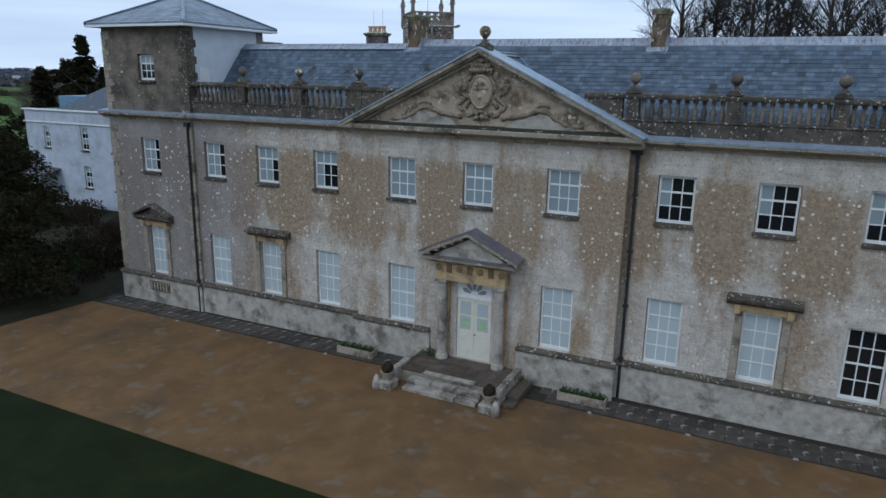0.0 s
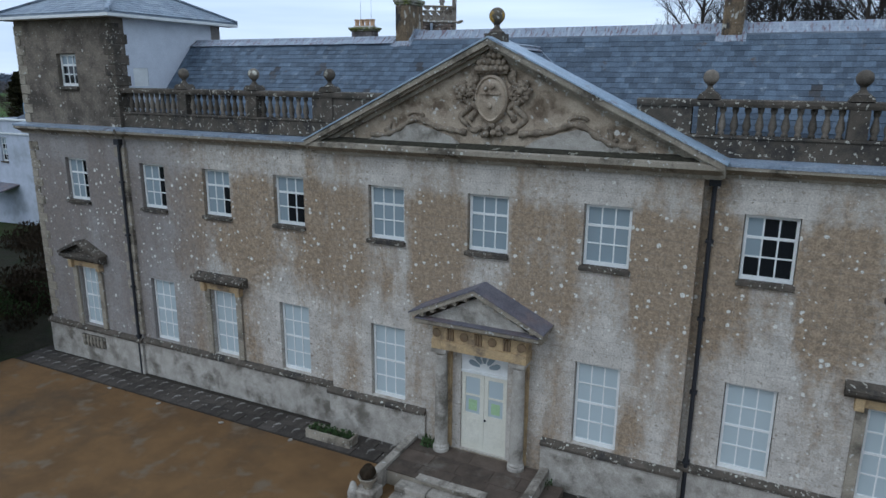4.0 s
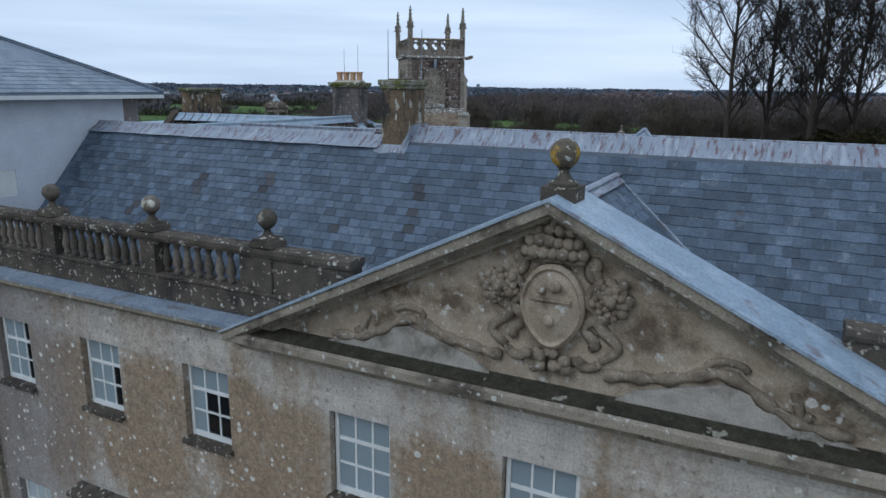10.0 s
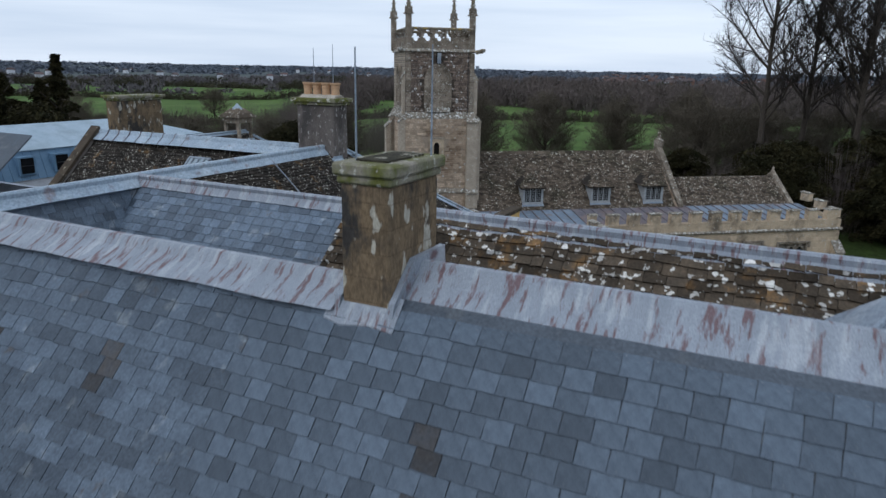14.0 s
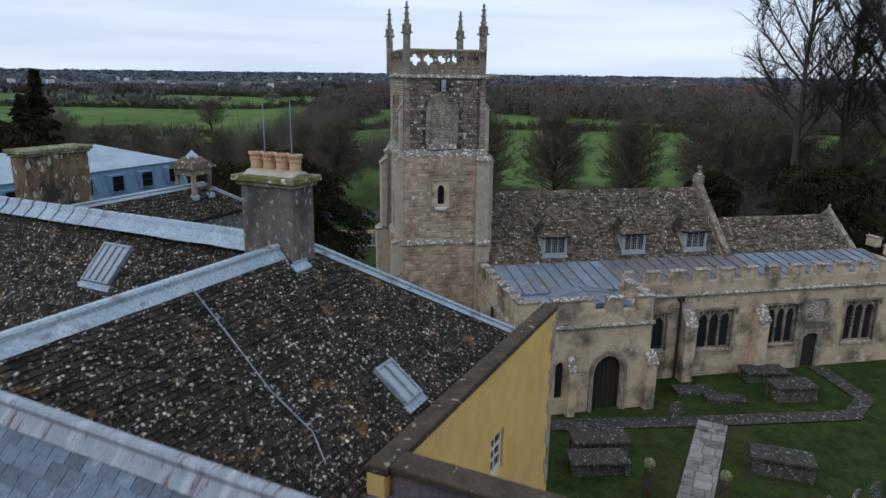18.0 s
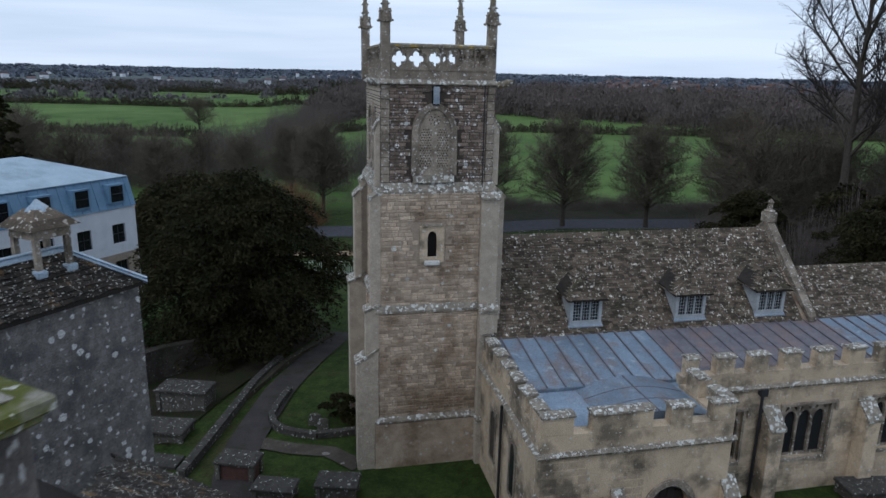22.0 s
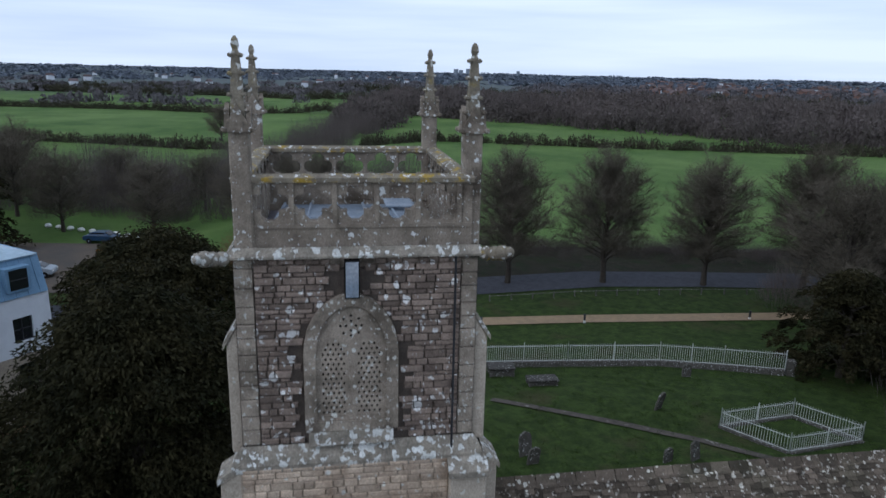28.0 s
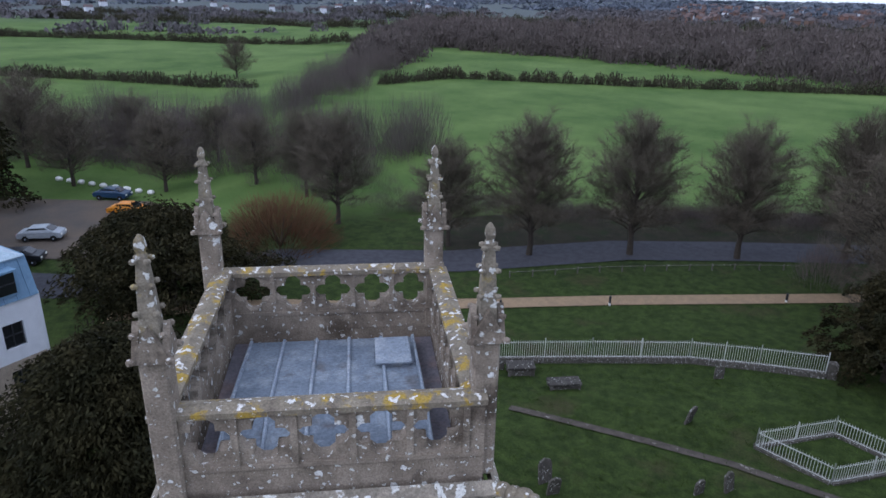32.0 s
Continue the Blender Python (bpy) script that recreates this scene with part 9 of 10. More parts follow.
scatter("distant_woods", tuft(5, 40, 0.30, 0.5), distant, "hazed_wood", "hazy wooded country on the horizon", "woods")


def houses(count, spread, material, name, label):
    """Small gabled houses strewn over a stretch of the far land, walls and roofs."""
    wv, wf, rv, rf = [], [], [], []
    for _ in range(count):
        a, d = radians(rnd.uniform(*spread[0])), rnd.uniform(*spread[1])
        x, y = -10 + d * math.cos(a), 20 + d * math.sin(a)
        z, t = ground_z(x, y) + rnd.uniform(1.0, 3.0), rnd.uniform(0, 3)
        w, l, h = rnd.uniform(1.8, 2.6), rnd.uniform(2.6, 4.6), rnd.uniform(2.4, 3.3)
        c, s = math.cos(t), math.sin(t)
        P = lambda p, q, r_: (x + p * c - q * s, y + p * s + q * c, z + r_)
        k = len(wv)
        wv += [P(-l, -w, -4), P(l, -w, -4), P(l, w, -4), P(-l, w, -4), P(-l, -w, h), P(l, -w, h), P(l, w, h), P(-l, w, h)]
        wf += [tuple(k + i for i in f) for f in ((0, 1, 5, 4), (1, 2, 6, 5), (2, 3, 7, 6), (3, 0, 4, 7))]
        k = len(rv)
        rv += [P(-l - 0.4, -w - 0.4, h), P(l + 0.4, -w - 0.4, h), P(l + 0.4, w + 0.4, h), P(-l - 0.4, w + 0.4, h), P(-l - 0.4, 0, h + 2.4), P(l + 0.4, 0, h + 2.4)]
        rf += [tuple(k + i for i in f) for f in ((0, 1, 5, 4), (2, 3, 4, 5), (1, 2, 5), (3, 0, 4))]
    town = fast(name, wv, wf, M[material])
    tagged(town, label, "town", kind="stuff")
    fast("roofs", rv, rf, M["town_roof"], town)["kind"] = "stuff"


houses(420, ((58, 104), (620, 1700)), "town_wall", "far_town", "distant town of small red brick houses")
houses(60, ((58, 104), (620, 1700)), "white_render", "far_town", "scattered white houses of the distant town")
houses(34, ((118, 158), (760, 1700)), "white_render", "far_village", "pale houses scattered on the far rise")
bm = bmesh.new()
for a, d, w, h in ((118.6, 2500, 6, 15), (118.2, 2500, 5, 12), (117.6, 2550, 7, 17), (117.1, 2550, 6, 13), (113.6, 2600, 4, 13)):
    x, y = -10 + d * math.cos(radians(a)), 20 + d * math.sin(radians(a))
    box(bm, x - w, x + w, y - 6, y + 6, 0, 10 + h)
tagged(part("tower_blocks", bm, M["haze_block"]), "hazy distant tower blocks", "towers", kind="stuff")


# ---- evergreens ----
def evergreen(name, label, at, rx, ry, z0, h, n, size, seed, material="evergreen", trunk=0.5, cone=False, droop=0.35, flat=0.35):
    t = thing(name, label, "tree", pose(at[0], at[1], ground_z(*at)))
    bm = bmesh.new()
    tube(bm, (0, 0, -0.3), (0.1, 0.1, z0 + h * 0.7), trunk, trunk * 0.3, 9)
    rr = random.Random(seed)
    for k in range(9):
        a = k * 2.4
        tube(bm, (0, 0, z0 + h * 0.08 * k), (math.cos(a) * rx * 0.6, math.sin(a) * ry * 0.6, z0 + h * (0.08 * k + 0.15)), trunk * 0.35, trunk * 0.1, 5)
    part("trunk", bm, M["bark"], t)
    vs, fs = [], []

    def spray(c, out, s):
        sd = out.cross(Vector((rr.uniform(-1, 1), rr.uniform(-1, 1), rr.uniform(-0.2, 1)))).normalized()
        k = len(vs)
        vs.extend((c - out * s, c + sd * s * 0.33, c + out * s * 1.1, c - sd * s * 0.33))
        fs.append((k, k + 1, k + 2, k + 3))

    per = 60 if cone else 200
    for j in range(n // per):
        a, q = rr.uniform(0, 2 * math.pi), rr.random() ** 0.85
        prof = (1 - q) ** 0.85 if cone else math.sqrt(max(0.0, 1 - (max(q - 0.25, 0) / 0.75) ** 2)) * (0.78 + 0.22 * min(q / 0.25, 1))
        lump = 1 + 0.38 * noise.noise(Vector((math.cos(a) * 1.6 + seed, math.sin(a) * 1.6, q * 3))) + 0.22 * noise.noise(Vector((math.cos(a) * 4 + seed, math.sin(a) * 4, q * 8)))
        if cone:
            lump *= rr.uniform(0.7, 1.25)
        f = (rr.random() ** 0.35 if j % 5 else rr.uniform(0.2, 0.7)) * prof * lump
        c = Vector((rx * f * math.cos(a), ry * f * math.sin(a), z0 + h * q))
        reach = (0.30 * rx * max(0.4, prof) if cone else 0.20 * rx) * rr.uniform(0.6, 1.3)
        way = Vector((math.cos(a), math.sin(a), -droop + rr.uniform(-0.2, 0.3))).normalized()
        across = way.cross(Vector((0, 0, 1))).normalized()
        for _ in range(per):
            p, w = rr.uniform(-1, 1), rr.uniform(-1, 1)
            b = c + way * (reach * p) + across * (reach * 0.75 * w * (1.1 - 0.5 * p)) + Vector((0, 0, reach * (flat * rr.uniform(-1, 1) - 0.25 * p * p)))
            out = (way + Vector((rr.uniform(-1, 1), rr.uniform(-1, 1), rr.uniform(-0.8, 0.7)))).normalized()
            spray(b, out, size * rr.uniform(0.5, 1.5))
    fast("crown", vs, fs, M[material], t, "dense dark needle sprays")
    return t


evergreen("yew_tree", "huge spreading dark yew beside the tower path", (-33.9, 39.6), 4.9, 5.1, 0.2, 9.2, 150000, 0.092, 3, material="yew_sprays", trunk=0.7, droop=0.45, flat=0.2)
evergreen("box_bush", "low dark bush at the foot of the tower", (-23.4, 34.0), 0.9, 0.8, 0.0, 1.1, 5000, 0.07, 41, trunk=0.06)
evergreen("laurel_bush", "green garden bush behind the old wall", (-38.2, 36.0), 2.0, 2.2, 0.1, 2.6, 9000, 0.13, 42, material="plant_green", trunk=0.12)
evergreen("yew_tree", "dark rounded evergreen beyond the yew", (-56, 58), 8.0, 6.5, 0.4, 7.0, 40000, 0.16, 5, trunk=0.5)
evergreen("yew_tree", "dark evergreen by the car park edge", (-66, 62), 6.0, 5.0, 0.3, 5.0, 24000, 0.16, 6, trunk=0.4)
evergreen("holly_bush", "dark holly at the end of the railings", (-10.2, 71.5), 3.4, 3.4, 0.2, 6.5, 26000, 0.12, 7, trunk=0.25)
evergreen("holly_bush", "dark holly behind the chancel", (-1.5, 62), 4.2, 4.0, 0.2, 7.5, 32000, 0.12, 8, trunk=0.3)
evergreen("holly_bush", "dark evergreen below the tall trees", (9, 62), 5.0, 4.5, 0.2, 8.0, 32000, 0.13, 9, trunk=0.3)
evergreen("holly_bush", "dark evergreen under the park trees", (20, 60), 5.5, 4.5, 0.2, 8.0, 28000, 0.14, 19, trunk=0.3)
evergreen("cypress", "big dark evergreen at the forecourt edge", (-25.4, -3.4), 4.4, 4.2, 0.1, 8.6, 56000, 0.095, 10, trunk=0.35)
for k, (x, y, h, r) in enumerate(((-98.5, 66.3, 17.8, 4.0), (-104, 60, 15, 5.5), (-92, 55, 12.5, 5.5), (-108, 70, 14, 4.5))):
    evergreen("conifer", "tall dark conifer behind the house", (x, y), r, r, 1.0, h, 14000, 0.27, 11 + k, cone=k in (0, 3), trunk=0.4)
evergreen("conifer", "ragged dark spruce beyond the white house", (-85.7, 48.9), 4.6, 4.6, 1.0, 18.5, 13000, 0.27, 23, cone=True, trunk=0.35, droop=0.1)
evergreen("conifer", "dark spruce beyond the white house", (-93, 47), 4.6, 4.6, 1.0, 14.0, 14000, 0.24, 24, cone=True, trunk=0.35, droop=0.1)
evergreen("evergreen_shrub", "round dark evergreen by the white house", (-76, 48), 6.0, 6.0, 0.3, 13.0, 16000, 0.22, 25, trunk=0.3)
dense = evergreen("holly_bush", "dark ivy-clad evergreen thicket below the tall trees", (14, 68), 5.0, 4.6, 0.1, 9.0, 12000, 0.24, 29, trunk=0.3)
for k, (x, y, s) in enumerate(((-9.5, 74, 0.6), (5.5, 69, 0.95), (-3.5, 74, 0.8), (0.5, 69.5, 0.85), (23, 70, 1.1), (31, 66, 1.1), (40, 62, 1.2), (10, 76, 1.0), (19, 76, 1.1), (29, 77, 1.1), (8, 62.5, 0.8), (14, 61, 0.95))):
    copy_thing(dense, pose(x, y, ground_z(x, y), 0, 0, k * 47)).scale = (s, s, s)
rust = thing("beech_bush", "rounded rust-brown bush of fine twigs", "bush", pose(-57.5, 71.0, ground_z(-57.5, 71)))
vs, fs = tuft(9, 10000, 0.055, 0.45, 0.3)
fast("twig_mass", [(v[0] * 5.2, v[1] * 5.2, v[2] * 4.6) for v in vs], fs, M["twig_rust"], rust)
bm = bmesh.new()
for k in range(6):
    tube(bm, (0, 0, -0.2), (math.cos(k) * 1.6, math.sin(k) * 1.6, 2.4), 0.1, 0.05, 5)
part("stems", bm, M["bark"], rust)
shrub_spots = [(-33.5 + rnd.uniform(-5, 3), 29 + rnd.uniform(-3, 4), 0, rnd.uniform(0.6, 1.2), rnd.uniform(0.8, 1.5), rnd.uniform(0, 6)) for _ in range(26)]
shrub_spots = [(x, y, ground_z(x, y), s, h, a) for x, y, _, s, h, a in shrub_spots if x < -36.2]
shrub_spots += [(x, y, ground_z(x, y), s, h, a) for x, y, s, h, a in [(-27 + rnd.uniform(-3, 2), 4 + rnd.uniform(-2.5, 2), rnd.uniform(0.5, 0.9), rnd.uniform(0.6, 1.1), rnd.uniform(0, 6)) for _ in range(14)]]
scatter("shrubs", tuft(12, 260, 0.13, 0.4), shrub_spots, "plant_green", "low green garden shrubs", "shrubs")

tall_shrubs = [(rnd.uniform(-31, -22.5), rnd.uniform(-2, 11), 0, rnd.uniform(0.6, 1.1), rnd.uniform(0.8, 1.7), rnd.uniform(0, 6)) for _ in range(34)]
tall_shrubs += [(rnd.uniform(-43, -25), rnd.uniform(8, 24), 0, rnd.uniform(0.8, 1.4), rnd.uniform(0.9, 2.0), rnd.uniform(0, 6)) for _ in range(46)]
scatter("garden_shrubs", tuft(14, 420, 0.10, 0.35), [(x, y, ground_z(x, y), s, h, a) for x, y, _, s, h, a in tall_shrubs], "dark_plant", "dark winter shrubs beside the corner tower", "shrubs")
blades = []
for _ in range(9000):
    x, y = rnd.uniform(-33, -6), rnd.uniform(48, 74)
    q = CHI @ Vector((x, y, 0))
    if q.y < 6.5 or q.y > 34:
        continue
    if noise.noise(Vector((x * 0.35, y * 0.35, 2))) < rnd.uniform(-0.35, 0.25):
        continue
    blades.append((x, y, ground_z(x, y) - 0.02, rnd.uniform(0.12, 0.32), rnd.uniform(0.05, 0.16), rnd.uniform(0, 6)))
scatter("rough_grass", tuft(15, 22, 0.30, 0.1, 0.8), blades, "grass_blade", "rough tussocky churchyard grass", "grass")

backdrop_tree = next(o for o in bpy.data.objects if o.name.startswith("evergreen_shrub") and o.parent is None)
for k, (x, y, s) in enumerate(((-88, 36, 0.8), (-98, 28, 0.75), (-106, 40, 0.9), (-112, 22, 0.8), (-84, 26, 0.6))):
    copy_thing(backdrop_tree, pose(x, y, ground_z(x, y), 0, 0, k * 71)).scale = (s, s, s)

# ---- white house beside the mansion ----
wh = thing("white_house", "plain white rendered two-storey house with slate roof", "house", pose(-52.9, 17.5, 0))
win = [(2.4, 3.2, 4.8, 6.75), (7.35, 8.3, 4.8, 6.85), (7.35, 8.3, 1.45, 3.4), (11.2, 12.1, 4.8, 6.85), (11.2, 12.1, 1.45, 3.4)]
bm = bmesh.new()
wall_grid(bm, 0, 14, -0.5, 8.14, 0.0, 0.35, win)
box(bm, 0, 0.35, 0.35, 5.5, -0.5, 8.14)
box(bm, 0.35, 14, 5.15, 5.5, -0.5, 8.14)
part("wall", bm, M["grey_render"], wh)
bm = bmesh.new()
box(bm, -0.12, 14, -0.12, 0.3, 7.05, 7.15)
box(bm, -0.15, 14, -0.15, 0.4, 8.142, 8.25)
part("cornice", bm, M["white_paint"], wh)
for k, (a, b, c, d) in enumerate(win):
    sash(wh, a + 0.02, b - 0.02, c, d - 0.02, 0.12, 2, 4, lambda i, j: "glass_dark" if j % 2 else "glass_grey", sill=True)
bm = bmesh.new()
slope(bm, [(4.0, 0.3, 8.2), (16, 0.3, 8.2), (16, 4.0, 11.3), (9.5, 4.0, 11.3)])
slope(bm, [(4.0, 5.6, 8.2), (4.0, 0.3, 8.2), (9.5, 4.0, 11.3)])
part("roof", bm, M["slate_plain"], wh, "hipped slate roof")
bm = bmesh.new()
slope(bm, [(0.8, -2.4, 2.4), (4.2, -2.4, 2.4), (4.2, 0.0, 3.0), (0.8, 0.0, 3.0)], 0.1)
for x in (0.95, 4.05):
    tube(bm, (x, -2.3, -0.4), (x, -2.3, 2.4), 0.07, 0.07, 6)
part("canopy", bm, M["lead_dull"], wh, "small lead-roofed veranda")

# ---- modern block behind the churchyard ----
mb = thing("modern_block", "white three-storey block with blue metal mansard roof", "building", pose(-47.6, 44.4, 0.15))
levels = ((4.3, 5.65), (2.4, 3.7))
EASTW = Matrix.Rotation(radians(90), 4, "Z")
xs_w = [-1.35 - 2.55 * k for k in range(8)]
bm = bmesh.new()
wall_grid(bm, -20, 0, 3.9, 7.0, 0, 0.3, [(x - 0.5, x + 0.5, 4.6, 5.9) for x in xs_w])
part("upper_wall", moved(bm, EASTW), M["white_render"], mb)
bm = bmesh.new()
wall_grid(bm, -20, 0, 0.2, 3.9, -0.02, 0.3, [(x - 0.5, x + 0.5, 2.0, 3.4) for x in xs_w])
part("base_wall", moved(bm, EASTW), M["buff_block"], mb, "buff stone ground floor")
bm = bmesh.new()
box(bm, -10, -0.3, -0.02, 0.3, 0.2, 7.0)
part("end_wall", bm, M["white_render"], mb)
bm = bmesh.new()
prism(bm, [(0.1, 7.0), (-0.55, 8.95), (-10, 8.95), (-10, 7.0)], "y", -20, 0.1)
part("mansard", bm, M["blue_metal"], mb, "blue standing-seam metal mansard")
bm = bmesh.new()
slope(bm, [(-0.4, -20, 8.96), (-0.4, 0.0, 8.96), (-5.2, -4, 10.3), (-5.2, -18, 10.3)], 0.05)
slope(bm, [(-10, 0.0, 8.96), (-5.2, -4, 10.3), (-0.4, 0.0, 8.96)], 0.05)
part("roof", bm, M["pale_metal"], mb, "pale grey metal roof")
for k in range(33):
    bm = bmesh.new()
    y = -0.3 - k * 0.6
    tube(bm, (0.12, y, 7.0), (-0.53, y, 8.95), 0.025, 0.025, 4)
    part("seam", bm, M["blue_metal"], mb)
for x in xs_w:
    for z0, z1, out in ((4.6, 5.9, 0.12), (2.0, 3.4, 0.12)):
        bm = bmesh.new()
        for a, b in ((x - 0.5, x - 0.43), (x + 0.43, x + 0.5), (x - 0.03, x + 0.03)):
            box(bm, a, b, out, out + 0.06, z0, z1)
        box(bm, x - 0.5, x + 0.5, out, out + 0.06, z0 + 0.62, z0 + 0.68)
        w_ = part("window", moved(bm, EASTW), M["iron"], mb, "dark-framed window")
        bm = bmesh.new()
        box(bm, x - 0.5, x + 0.5, out + 0.04, out + 0.05, z0, z1)
        part("pane", moved(bm, EASTW), M["glass_dark"], w_)
    bm = bmesh.new()
    prism(bm, [(0.16, 7.35), (0.16, 8.6), (-0.6, 8.6), (-0.3, 7.35)], "y", x - 0.62, x + 0.62)
    d_ = part("dormer", bm, M["blue_metal"], mb)
    bm = bmesh.new()
    box(bm, 0.162, 0.18, x - 0.45, x + 0.45, 7.45, 8.5)
    part("pane", bm, M["glass_dark"], d_)
    bm = bmesh.new()
    box(bm, 0.162, 0.2, x - 0.45, x + 0.45, 7.95, 8.0)
    part("bar", bm, M["iron"], d_)
fence_t = thing("wooden_fence", "low close-boarded wooden garden fence", "fence", pose(-45.9, 39.2, ground_z(-46, 39)))
for k in range(30):
    bm = bmesh.new()
    box(bm, 0.03 * (k % 2), 0.03 * (k % 2) + 0.025, k * 0.12 - 1.0, k * 0.12 - 0.89, 0, 1.5)
    part("board", bm, M["fence_wood"], fence_t)

# ---- churchyard ----
rnd = random.Random(44)


def headstone(at, w, h, tilt, turn, label="weathered leaning headstone in the grass"):
    ob = thing("headstone", label, "headstone", pose(at[0], at[1], ground_z(*at), tilt, rnd.uniform(-6, 6), turn), "headstones")
    bm = bmesh.new()
    pts = [(-w / 2, -0.2), (w / 2, -0.2), (w / 2, h * 0.75), (w * 0.38, h * 0.9), (w * 0.2, h * 0.93), (0, h), (-w * 0.2, h * 0.93), (-w * 0.38, h * 0.9), (-w / 2, h * 0.75)]
    prism(bm, pts, "y", -0.06, 0.06)
    part("slab", bm, M["headstone"], ob, bevel=0.015)


def chest_tomb(at, l, w, h, turn, label="lichened stone chest tomb with overhanging slab", body="headstone"):
    ob = thing("chest_tomb", label, "tomb", pose(at[0], at[1], ground_z(*at), 0, 0, turn), "chest tombs")
    bm = bmesh.new()
    box(bm, -l / 2, l / 2, -w / 2, w / 2, -0.3, h)
    part("chest", bm, M[body], ob, bevel=0.02)
    for sx in (-1, 1):
        for sy in (-1, 1):
            bm = bmesh.new()
            box(bm, sx * l / 2 - 0.08, sx * l / 2 + 0.08, sy * w / 2 - 0.08, sy * w / 2 + 0.08, 0, h - 0.002)
            part("corner", bm, M["headstone"], ob)
    bm = bmesh.new()
    prism(bm, [(-l / 2 - 0.15, h), (l / 2 + 0.15, h), (l / 2 + 0.13, h + 0.12), (-l / 2 - 0.13, h + 0.12)], "y", -w / 2 - 0.13, w / 2 + 0.13)
    part("slab", bm, M["lichen_slab"], ob, "slab white with lichen", bevel=0.02)


def ledger(at, l, w, turn):
    ob = thing("grave_slab", "flat mossy grave slab lying in the turf", "grave", pose(at[0], at[1], ground_z(*at), 2, 1, turn), "grave slabs")
    bm = bmesh.new()
    box(bm, -l / 2, l / 2, -w / 2, w / 2, -0.1, 0.16)
    part("slab", bm, M["lichen_slab"], ob, bevel=0.02)


chest_tomb((-30.4, 32.2), 2.0, 0.95, 0.85, 20)
chest_tomb((-29.4, 29.9), 2.1, 1.0, 0.45, 22, "low dark chest tomb with mossy slab")
chest_tomb((-24.4, 28.95), 1.25, 0.7, 0.62, 18, "red-brown chest tomb with a dark slab", "red_stone")
chest_tomb((-22.4, 28.5), 1.2, 0.6, 0.4, 20, "low dark tomb with a white-lichened slab")
chest_tomb((-20.6, 29.6), 1.2, 0.7, 0.5, 24, "small tomb with a white-lichened slab")
chest_tomb((-3.0, 36.6), 1.7, 0.8, 0.62, 32)
chest_tomb((-4.2, 38.2), 1.8, 0.8, 0.4, 30, "low tomb beneath a thick pale slab")
chest_tomb((-3.3, 29.8), 1.9, 0.85, 0.6, 8)
chest_tomb((-9.6, 28.2), 1.9, 0.8, 0.5, 30, "dark stepped tomb near the yellow wall")
chest_tomb((-9.3, 26.9), 1.9, 0.8, 0.4, 30, "low dark tomb near the yellow wall")
chest_tomb((-28.7, 61.3), 1.4, 0.7, 0.5, 35)
chest_tomb((-25.8, 60.9), 1.6, 0.6, 0.3, 38, "small grey kerbed tomb")
for at, w, h, tl, tu in (((-18.9, 60.6), 0.6, 1.15, 14, 70), ((-23.2, 52.2), 0.7, 1.2, -8, 60), ((-22.6, 51.6), 0.6, 0.9, 5, 50), ((-16.1, 55.9), 0.6, 1.0, -6, 65), ((-18.5, 66.8), 0.6, 0.9, 4, 40), ((-17.2, 55.0), 0.55, 0.8, 5, 60),
                         ((-1.2, 28.0), 0.7, 1.1, 6, 70), ((-0.4, 28.9), 0.6, 1.0, -5, 60), ((-7.3, 32.0), 0.6, 0.9, 4, 40), ((-2.2, 26.9), 0.7, 1.2, 10, 75), ((-24.2, 33.1), 0.5, 0.55, 5, 30), ((-23.7, 33.0), 0.45, 0.45, -8, 45), ((-30.0, 61.2), 0.5, 0.7, 8, 30)):
    headstone(at, w, h, tl, tu)
for at, l, w, tu in (((-7.0, 35.2), 1.8, 0.8, 35), ((-5.6, 35.0), 1.7, 0.7, 20), ((-2.6, 26.6), 1.9, 0.8, 55), ((-31.5, 30.2), 1.8, 0.8, 20), ((-27.9, 28.5), 1.6, 0.8, 20)):
    ledger(at, l, w, tu)


BARS = {}


def bar_mesh(h):
    if h not in BARS:
        bm = bmesh.new()
        box(bm, -0.011, 0.011, -0.011, 0.011, 0.05, h)
        BARS[h] = finish(bm, "bar")
    return BARS[h]


def railing(pts, h, gap, label, lift=0.0):
    """White iron railings: rails, posts and every bar."""
    ob = thing("railings", label, "railings", pose(pts[0][0], pts[0][1], ground_z(*pts[0])))
    o = Vector((pts[0][0], pts[0][1], ground_z(*pts[0])))
    for a, b in zip(pts, pts[1:]):
        A, B = Vector((*a, ground_z(*a) + lift)) - o, Vector((*b, ground_z(*b) + lift)) - o
        for z in (0.12, h - 0.12):
            bm = bmesh.new()
            tube(bm, A + Vector((0, 0, z)), B + Vector((0, 0, z)), 0.022, 0.022, 4)
            part("rail", bm, M["rail_paint"], ob)
        L = (B - A).length
        n = max(1, round(L / gap))
        for k in range(n):
            bar = part("bar", bar_mesh(h), M["rail_paint"], ob)
            bar.location = A.lerp(B, k / n)
        m_posts = max(1, round(L / 2.6))
        for k in range(m_posts + 1):
            p = A.lerp(B, k / m_posts)
            bm = bmesh.new()
            tube(bm, p, p + Vector((0, 0, h + 0.15)), 0.035, 0.03, 6)
            part("post", bm, M["rail_paint"], ob)
        bm = bmesh.new()
        sweep(bm, [A - Vector((0, 0, 0.25 + lift)), B - Vector((0, 0, 0.25 + lift))], 0.16, 0.36 + lift)
        part("kerb", bm, M["headstone"], ob)


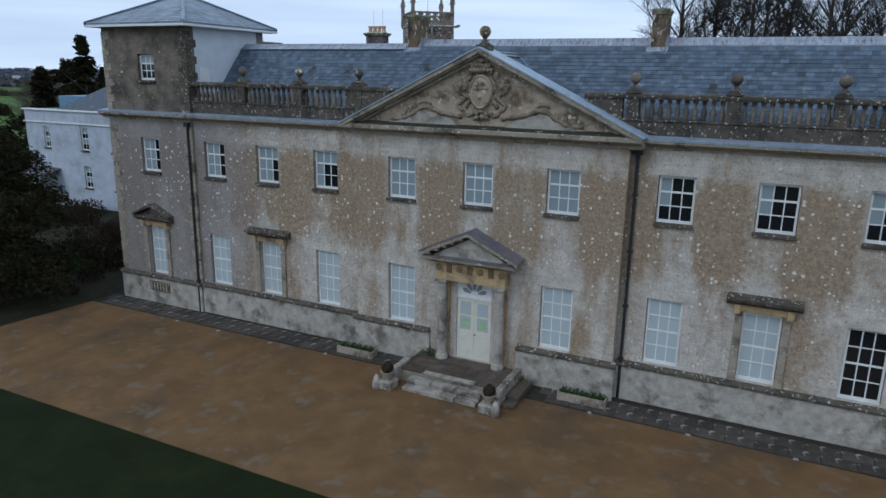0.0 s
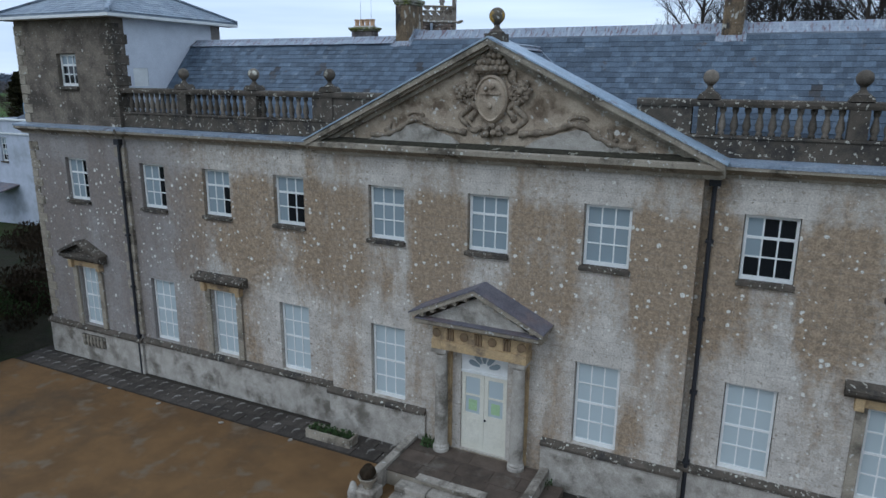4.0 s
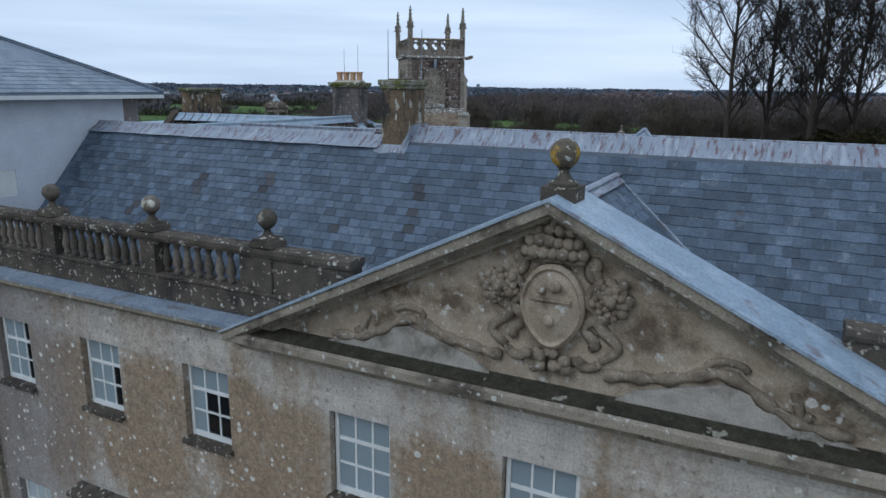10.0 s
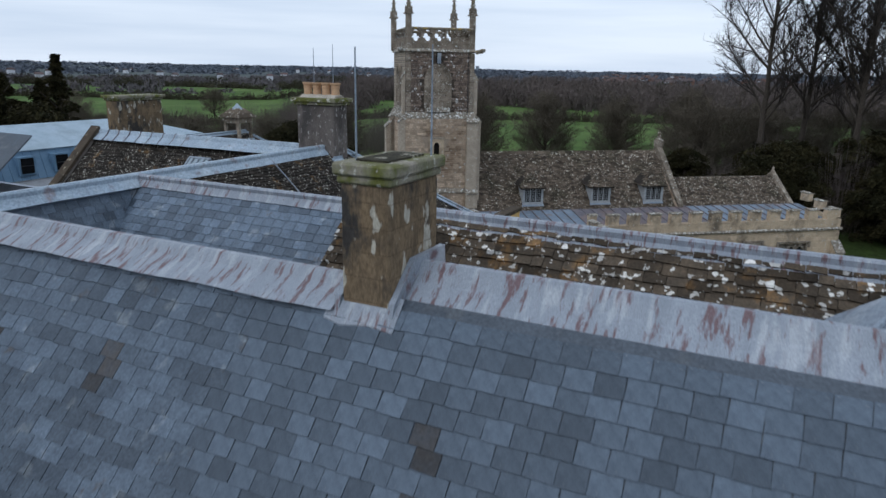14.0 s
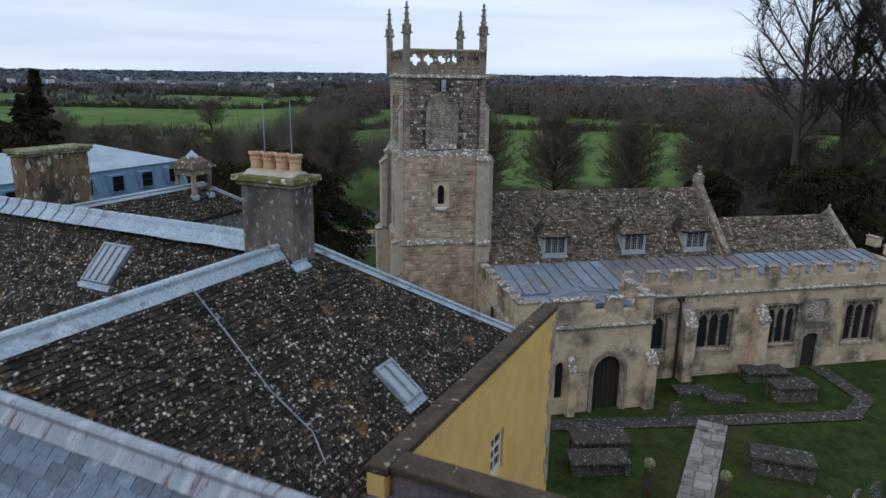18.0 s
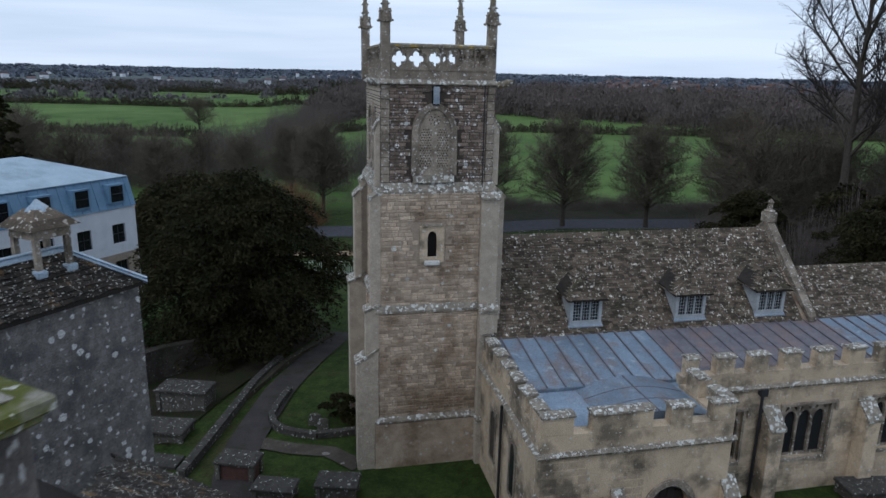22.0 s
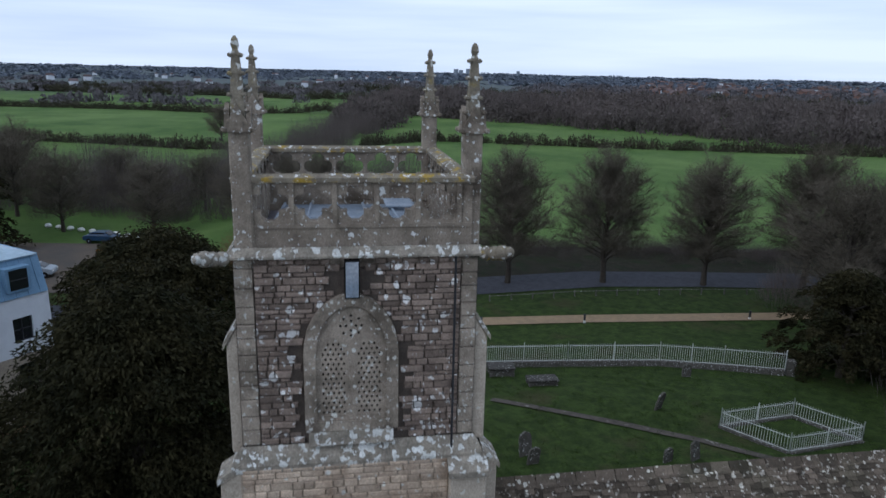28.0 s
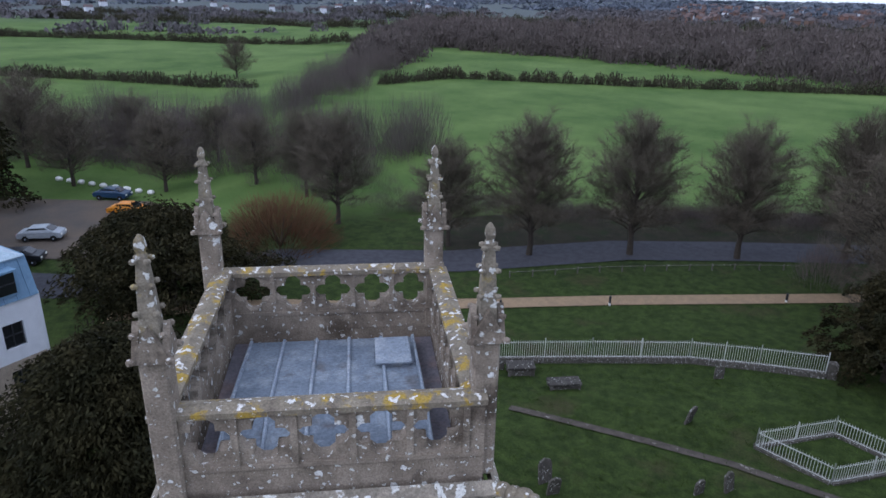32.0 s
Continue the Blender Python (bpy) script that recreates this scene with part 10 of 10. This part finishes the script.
railing([(-42, 54.5), (-36, 58.4), (-30.6, 62.0), (-25.7, 65.2), (-20.5, 68.3), (-16.7, 69.4), (-13.2, 70.2)], 1.25, 0.14, "white iron railings on a low stone kerb", 0.28)
railing([(-15.6, 60.2), (-12.4, 63.5), (-9.2, 62.2), (-12.3, 58.9), (-15.6, 60.2)], 0.95, 0.14, "white railings enclosing a grave plot")
bm = bmesh.new()
box(bm, -0.25, 0.25, -0.25, 0.25, -0.2, 1.0)
solid("gate_pier", bm, M["headstone"], "short stone pier ending the railings", "pier", pose(-12.9, 70.4, ground_z(-12.9, 70.4), 0, 0, 20), bevel=0.03)
for x, y in ((-27.8, 75.2), (-16.5, 83.4), (-34.4, 70.0)):
    b = thing("path_light", "short dark bollard light beside the footpath", "bollard", pose(x, y, ground_z(x, y)), "bollards")
    bm = bmesh.new()
    tube(bm, (0, 0, 0), (0, 0, 0.75), 0.09, 0.09, 8)
    part("post", bm, M["iron"], b)
    bm = bmesh.new()
    tube(bm, (0, 0, 0), (0, 0, 0.2), 0.095, 0.095, 8)
    part("white_band", bm, M["white_paint"], b)
for x, y in ((-7.4, 26.2), (-5.0, 26.6)):
    g = thing("ball_post", "stone gate post with mossy ball", "gate post", pose(x, y, ground_z(x, y)), "gate posts")
    bm = bmesh.new()
    box(bm, -0.16, 0.16, -0.16, 0.16, -0.2, 1.0)
    part("shaft", bm, M["brown_coping"], g, bevel=0.02)
    bm = bmesh.new()
    bmesh.ops.create_uvsphere(bm, u_segments=12, v_segments=8, radius=0.2, matrix=Matrix.Translation((0, 0, 1.15)))
    part("ball", bm, M["mossy_cap"], g, smooth=True)
bm = bmesh.new()
sweep(bm, [(x, y, ground_z(x, y) - 0.1) for x, y in ((-27.0, 35.0), (-26.45, 33.4), (-26.1, 32.7), (-25.6, 32.25), (-25.0, 32.05), (-24.3, 32.1), (-23.5, 32.35), (-22.3, 33.4))], 0.13, 0.33)
solid("kerb", bm, M["lichen_slab"], "low lichened stone kerb round the tower grass", "kerb", kind="structure")
bm = bmesh.new()
sweep(bm, [(x, y, ground_z(x, y) - 0.1) for x, y in ((-26.3, 28.0), (-27.0, 30.0), (-27.7, 31.9), (-28.9, 34.9), (-30.0, 38.0))], 0.16, 0.42)
solid("low_wall", bm, M["lichen_slab"], "low lichened stone wall edging the tower path", "wall", kind="structure")
bm = bmesh.new()
a, b = Vector((-36.0, 28.0, 0)), Vector((-34.6, 34.6, 0))
sweep(bm, [(a.x, a.y, 1.0), (b.x, b.y, 1.0), (-33.0, 37.5, 1.0)], 0.22, 2.0)
solid("boundary_wall", bm, M["damp_wall"], "old damp stone churchyard wall", "wall", kind="structure")


# ---- low timber fence on the verge ----
verge = thing("verge_fence", "low grey timber post and rail fence along the verge", "fence")
line = [(-36.5, 75.8), (-30.7, 81.2), (-26.0, 84.8), (-21.1, 88.3), (-15.7, 91.7)]
bm = bmesh.new()
box(bm, -0.05, 0.05, -0.05, 0.05, -0.2, 0.55)
post_me = finish(bm, "post", bevel=0.01)
post_me.materials.append(M["headstone"])
for a, b in zip(line, line[1:]):
    n = int(math.hypot(b[0] - a[0], b[1] - a[1]) / 1.8)
    for k in range(n):
        x, y = a[0] + (b[0] - a[0]) * k / n, a[1] + (b[1] - a[1]) * k / n
        ob = part("post", post_me, None, verge)
        ob.matrix_basis = pose(x, y, ground_z(x, y), 0, 0, 37)
    bm = bmesh.new()
    tube(bm, (a[0], a[1], ground_z(*a) + 0.45), (b[0], b[1], ground_z(*b) + 0.45), 0.03, 0.03, 5)
    part("rail", bm, M["headstone"], verge)

# ---- cars ----
def car(at, turn, paint, label):
    ob = thing("car", label, "car", pose(at[0], at[1], ground_z(*at) + 0.06, 0, 0, turn), "parked cars")
    side = [(-2.1, 0.35), (-2.15, 0.7), (-1.95, 0.95), (-1.5, 1.0), (-0.85, 1.42), (0.65, 1.46), (1.35, 1.05), (2.05, 0.92), (2.15, 0.6), (2.1, 0.35)]
    bm = bmesh.new()
    prism(bm, side, "y", -0.85, 0.85)
    for v in bm.verts:
        if v.co.z > 1.2:
            v.co.y *= 0.78
    part("body", bm, M[paint], ob, bevel=0.05)
    bm = bmesh.new()
    prism(bm, [(-1.38, 1.02), (-0.85, 1.36), (0.62, 1.40), (1.2, 1.06)], "y", -0.80, 0.80)
    for v in bm.verts:
        v.co.y *= 1.02 if v.co.z < 1.2 else 0.90
    part("side_windows", bm, M["glass_dark"], ob)
    bm = bmesh.new()
    prism(bm, [(0.72, 1.43), (1.36, 1.075), (1.40, 1.09), (0.76, 1.46)], "y", -0.62, 0.62)
    part("windscreen", bm, M["glass_dark"], ob)
    for x in (-1.3, 1.35):
        for y in (-0.8, 0.8):
            bm = bmesh.new()
            lathe(bm, [(0.18, -0.1), (0.32, -0.1), (0.33, 0), (0.32, 0.1), (0.18, 0.1)], 14)
            w_ = part("wheel", moved(bm, pose(x, y, 0.32, 90)), M["tyre"], ob)
            bm = bmesh.new()
            lathe(bm, [(0.05, -0.105), (0.19, -0.09), (0.19, 0.09), (0.05, 0.105)], 12)
            part("rim", moved(bm, pose(x, y, 0.32, 90)), M["lead"], w_)
    for x, mat_name in ((2.11, "white_paint"), (-2.11, "red_lamp")):
        for y in (-0.6, 0.6):
            bm = bmesh.new()
            box(bm, x - 0.05, x + 0.05, y - 0.18, y + 0.18, 0.66, 0.8)
            part("lamp", bm, M[mat_name], ob)


car((-90.4, 76.2), 25, "car_blue", "dark blue estate car parked at the kerb")
car((-83.5, 73.4), 28, "car_orange", "bright orange hatchback in the car park")
car((-75.6, 70.2), 30, "car_black", "black car half hidden by the bushes")
car((-83.3, 63.4), 40, "car_silver", "silver car parked among others")
car((-78.6, 58.6), 42, "car_black", "black estate car parked on tarmac")
for k in range(9):
    x, y = -104 + k * 1.9, 77.5 + 0.35 * k
    bm = bmesh.new()
    bmesh.ops.create_icosphere(bm, subdivisions=2, radius=0.42)
    for v in bm.verts:
        v.co = Vector((v.co.x * 1.3, v.co.y, v.co.z * 0.7)) * (1 + 0.2 * noise.noise(v.co * 2 + Vector((k, 0, 0))))
    solid("boulder", bm, M["white_paint"], "pale boulder edging the car park", "boulder", pose(x, y, ground_z(x, y) + 0.2), "edging boulders")

bm = bmesh.new()
edge = [(-30.5, 43.2), (-29.45, 37.8), (-28.2, 33.0), (-26.9, 29.4)]
sweep(bm, [(x, y, ground_z(x, y) - 0.1) for x, y in edge], 0.16, 0.32)
solid("path_kerb", bm, M["moss"], "low mossy stone edging beside the tarmac path", "kerb", kind="structure")
